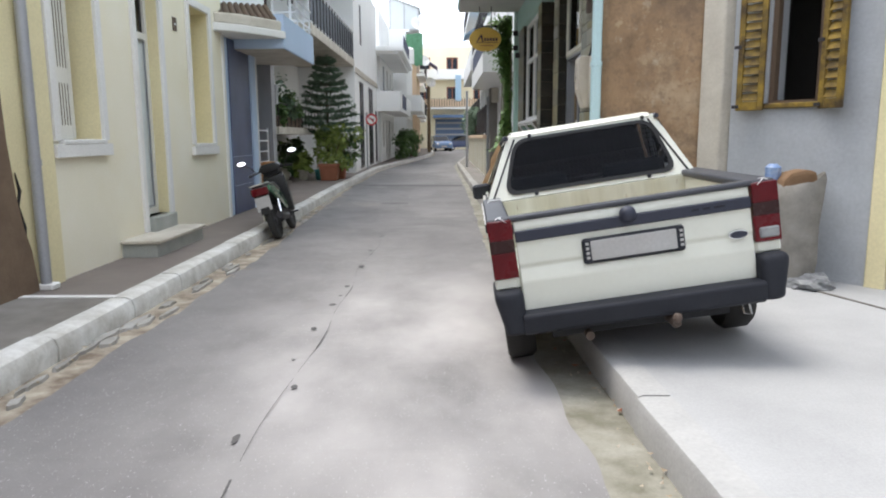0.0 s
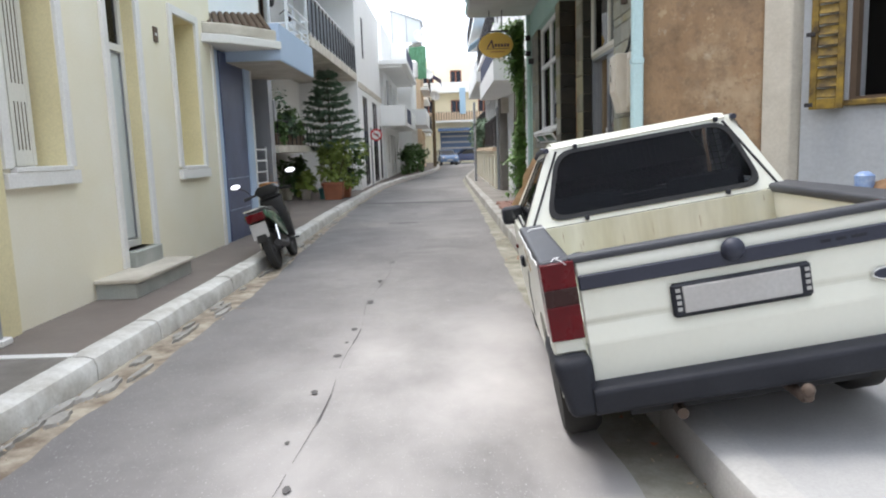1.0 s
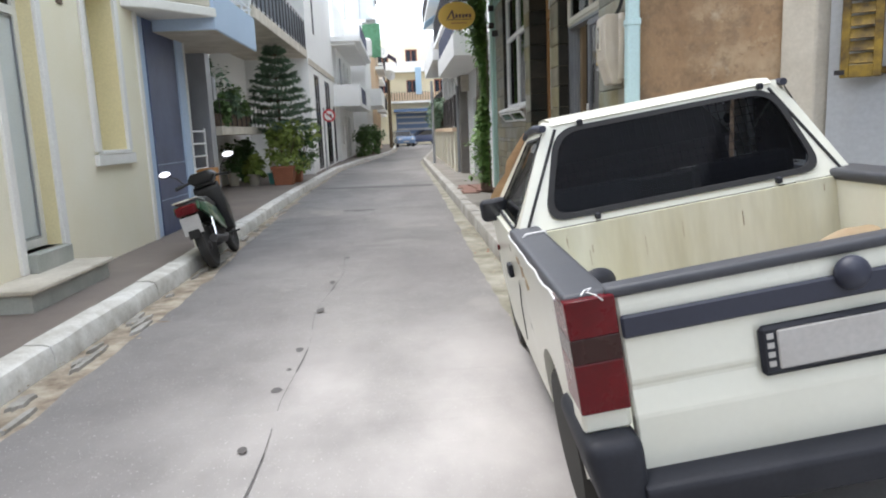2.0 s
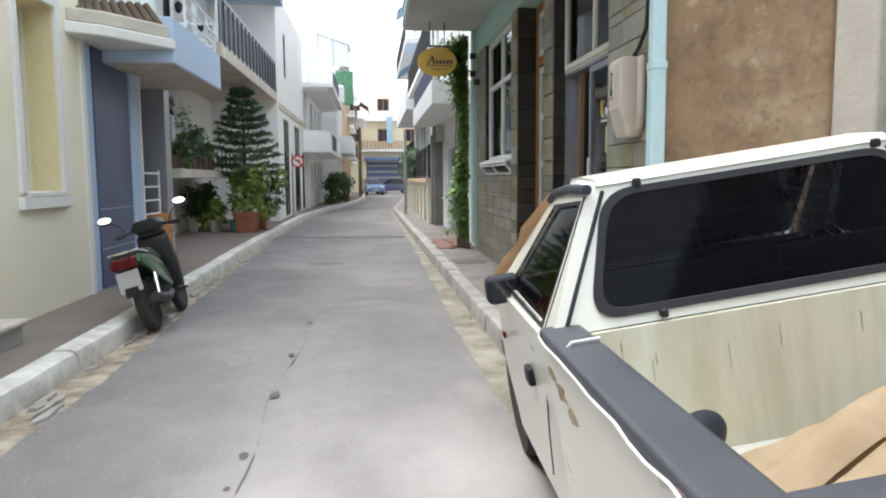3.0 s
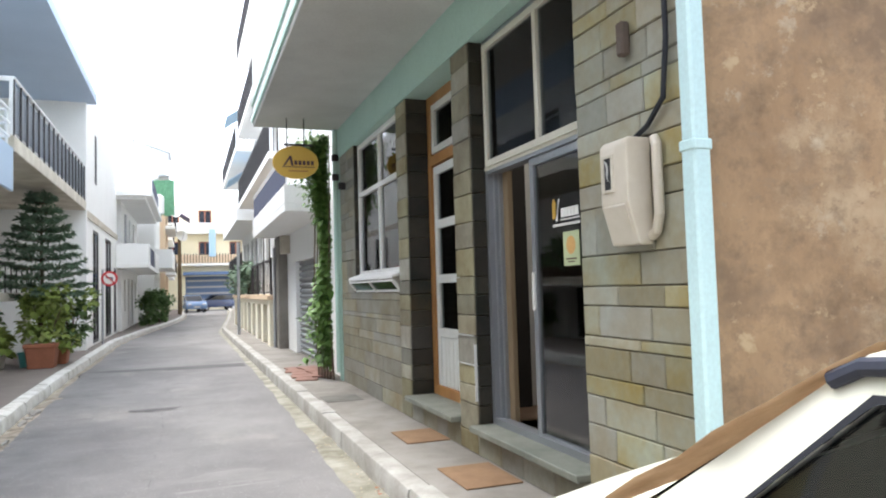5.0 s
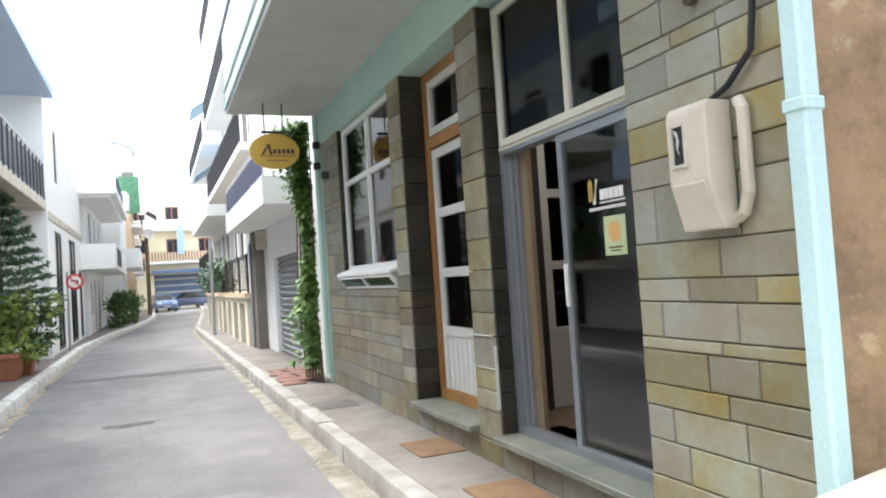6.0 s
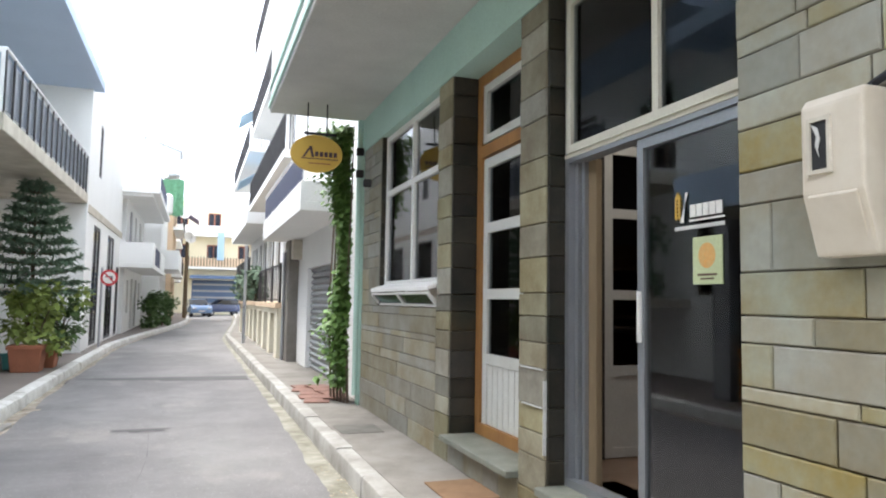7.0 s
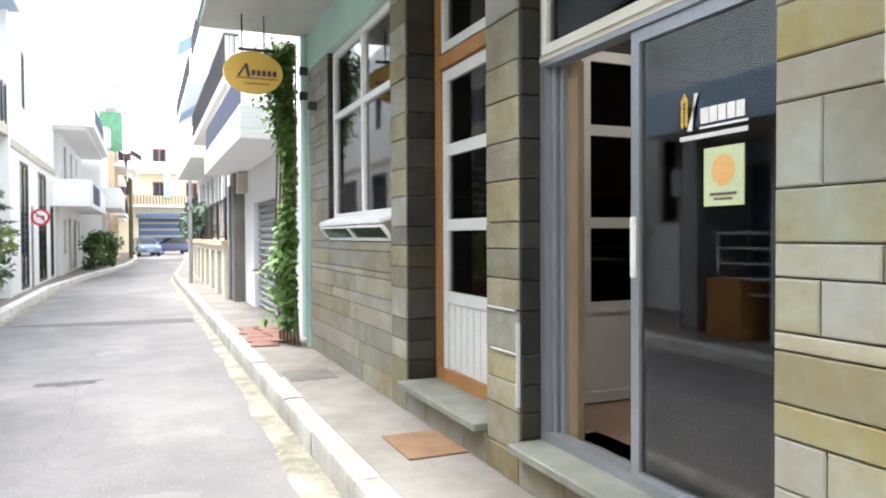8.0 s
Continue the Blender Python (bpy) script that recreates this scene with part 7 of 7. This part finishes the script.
for i in range(10):
    for j in range(6):
        b2.faces.new((vs[i][j], vs[i + 1][j], vs[i + 1][j + 1], vs[i][j + 1]))
bmesh.ops.solidify(b2, geom=b2.faces[:], thickness=0.012)
part("sheet", b2, "cardboard_dull", sc)
part("torn_edge", boxes((-0.74, -0.62, 2.46, 2.6, 0.925, 0.945), bevel=0.004), "cardboard_dull", sc)

# ---- scooter ----
sco = thing("motor_scooter", "green and black step-through scooter leaning by the kerb", "scooter", at=pose(-1.33, 9.17, 0.0, 0, -16, 2) @ Matrix.Scale(0.94, 4))
for y, w in ((-0.58, 0.05), (0.62, 0.045)):
    bm = bmesh.new()
    prof_ = [(0.2, -w * 0.6), (0.23, -w), (0.262, -w * 0.7), (0.272, 0), (0.262, w * 0.7), (0.23, w), (0.2, w * 0.6)]
    bm = lathe(prof_, 30)
    bmesh.ops.transform(bm, matrix=Matrix.Translation((0, y, 0.272)) @ Matrix.Rotation(radians(90), 4, "Y"), verts=bm.verts[:])
    wh = part("wheel", bm, "tyre", sco, "black tyre", smooth=True)
    bm = lathe([(0.03, -0.05), (0.06, -0.03), (0.2, -0.02), (0.2, 0.02), (0.06, 0.03), (0.03, 0.05)], 16)
    bmesh.ops.transform(bm, matrix=Matrix.Translation((0, y, 0.272)) @ Matrix.Rotation(radians(90), 4, "Y"), verts=bm.verts[:])
    part("hub", bm, "iron", wh)
bm = prism([(-0.82, 0.72), (-0.5, 0.62), (-0.15, 0.5), (-0.05, 0.4), (0.05, 0.52), (-0.1, 0.72), (-0.45, 0.78), (-0.8, 0.82)], "x", -0.12, 0.12, 0.03, 2)
part("tail_body", bm, "scooter_black", sco, "black tail core", smooth=True)
for s in (-1, 1):
    bm = prism([(-0.84, 0.74), (-0.5, 0.6), (-0.2, 0.44), (0.0, 0.36), (0.06, 0.46), (-0.1, 0.66), (-0.45, 0.77), (-0.8, 0.82)], "x", min(s * 0.115, s * 0.15), max(s * 0.115, s * 0.15), 0.014, 2)
    part("side_fairing", bm, "green_paint", sco, "glossy green side fairing", smooth=True)
    part("inner_fork_cover", prism([(0.34, 0.42), (0.48, 0.36), (0.56, 0.6), (0.42, 0.78)], "x", min(s * 0.1, s * 0.14), max(s * 0.1, s * 0.14), 0.01, 2), "green_paint", sco, "green front side panel", smooth=True)
bm = prism([(-0.12, 0.98), (0.12, 0.98), (0.19, 1.06), (0.12, 1.14), (-0.12, 1.14), (-0.19, 1.06)], "y", 0.26, 0.46, 0.035, 3)
part("handlebar_cowl", bm, "scooter_black", sco, "black handlebar cowl", smooth=True)
part("seat", prism([(-0.72, 0.79), (-0.3, 0.76), (0.02, 0.68), (0.05, 0.72), (-0.25, 0.84), (-0.7, 0.87)], "x", -0.12, 0.12, 0.03, 2), "scooter_black", sco, "black seat", smooth=True)
part("engine", boxes((-0.1, 0.1, -0.35, 0.12, 0.22, 0.5), bevel=0.04, seg=2), "iron", sco, "dark engine block", smooth=True)
part("leg_shield", prism([(0.3, 0.35), (0.42, 0.3), (0.5, 0.62), (0.38, 0.98), (0.3, 0.92)], "x", -0.17, 0.17, 0.03, 2), "scooter_black", sco, "black leg shield", smooth=True)
part("front_panel", prism([(0.28, 0.95), (0.42, 0.92), (0.46, 1.05), (0.3, 1.08)], "x", -0.13, 0.13, 0.03, 2), "scooter_black", sco, smooth=True)
part("step_frame", tube([(0, -0.3, 0.5), (0, 0.1, 0.42), (0, 0.35, 0.6)], 0.05, 10), "scooter_black", sco)
part("fork", tube([(0.06, 0.62, 0.27), (0.06, 0.42, 0.75)], 0.022), "chrome", sco)
part("fork", tube([(-0.06, 0.62, 0.27), (-0.06, 0.42, 0.75)], 0.022), "chrome", sco)
part("front_mudguard", prism([(0.3, 0.45), (0.5, 0.58), (0.78, 0.52), (0.9, 0.38), (0.88, 0.36), (0.75, 0.47), (0.5, 0.53)], "x", -0.06, 0.06, 0.008), "green_paint", sco)
part("rear_mudguard", prism([(-0.9, 0.42), (-0.86, 0.62), (-0.7, 0.72), (-0.68, 0.68), (-0.82, 0.58), (-0.87, 0.42)], "x", -0.07, 0.07, 0.006), "scooter_black", sco)
hb = part("handlebar", tube([(-0.36, 0.28, 1.02), (-0.2, 0.34, 1.04), (0, 0.36, 1.05), (0.2, 0.34, 1.04), (0.36, 0.28, 1.02)], 0.016, 8), "scooter_black", sco, "black handlebar")
for s in (-1, 1):
    part("grip", tube([(s * 0.36, 0.28, 1.02), (s * 0.26, 0.315, 1.033)], 0.024, 10), "scooter_black", hb)
    part("mirror_arm", tube([(s * 0.24, 0.33, 1.04), (s * 0.3, 0.33, 1.15), (s * 0.4, 0.3, 1.22)], 0.008, 6), "iron", hb)
    bm = bmesh.new()
    bmesh.ops.create_uvsphere(bm, u_segments=16, v_segments=10, radius=0.07, matrix=Matrix.Translation((s * 0.42, 0.3, 1.23)) @ Matrix.Rotation(radians(30), 4, "Z") @ Matrix.Rotation(radians(-40), 4, "X") @ Matrix.Diagonal((1.15, 0.3, 0.75, 1)))
    mm = part("mirror", bm, "scooter_black", hb, "round rear mirror", smooth=True)
    bm = prism([(0.072 * math.cos(a), 0.046 * math.sin(a)) for a in (k * 0.3927 for k in range(16))], "y", -0.024, -0.019)
    bmesh.ops.transform(bm, matrix=Matrix.Translation((s * 0.42, 0.3, 1.23)) @ Matrix.Rotation(radians(30), 4, "Z") @ Matrix.Rotation(radians(-40), 4, "X"), verts=bm.verts[:])
    part("mirror_glass", bm, "mirror", mm)
part("tail_lamp", boxes((-0.12, 0.12, -0.9, -0.78, 0.7, 0.81), bevel=0.025, seg=3), "redlight", sco, "red tail lamp", smooth=True)
part("grab_rail", tube([(-0.13, -0.45, 0.8), (-0.14, -0.78, 0.86), (-0.08, -0.88, 0.86), (0.08, -0.88, 0.86), (0.14, -0.78, 0.86), (0.13, -0.45, 0.8)], 0.013, 8), "chrome", sco, "chrome grab rail")
part("number_plate", prism([(-0.885, 0.47), (-0.88, 0.47), (-0.86, 0.68), (-0.865, 0.68)], "x", -0.11, 0.11), "plate", sco, "blank grey number plate")
part("exhaust", tube([(0.12, 0.0, 0.3), (0.15, -0.3, 0.28), (0.16, -0.8, 0.36)], [0.025, 0.045, 0.05], 12), "iron", sco, "dark exhaust silencer")
part("shock", tube([(0.13, -0.55, 0.3), (0.13, -0.42, 0.66)], 0.022), "chrome", sco)
part("shock", tube([(-0.13, -0.55, 0.3), (-0.13, -0.42, 0.66)], 0.022), "chrome", sco)
part("side_stand", tube([(-0.08, 0.0, 0.25), (-0.2, -0.06, 0.12), (-0.24, -0.08, 0.17)], 0.012), "iron", sco)
part("foot_peg", tube([(-0.28, 0.05, 0.3), (0.28, 0.05, 0.3)], 0.014), "scooter_black", sco)
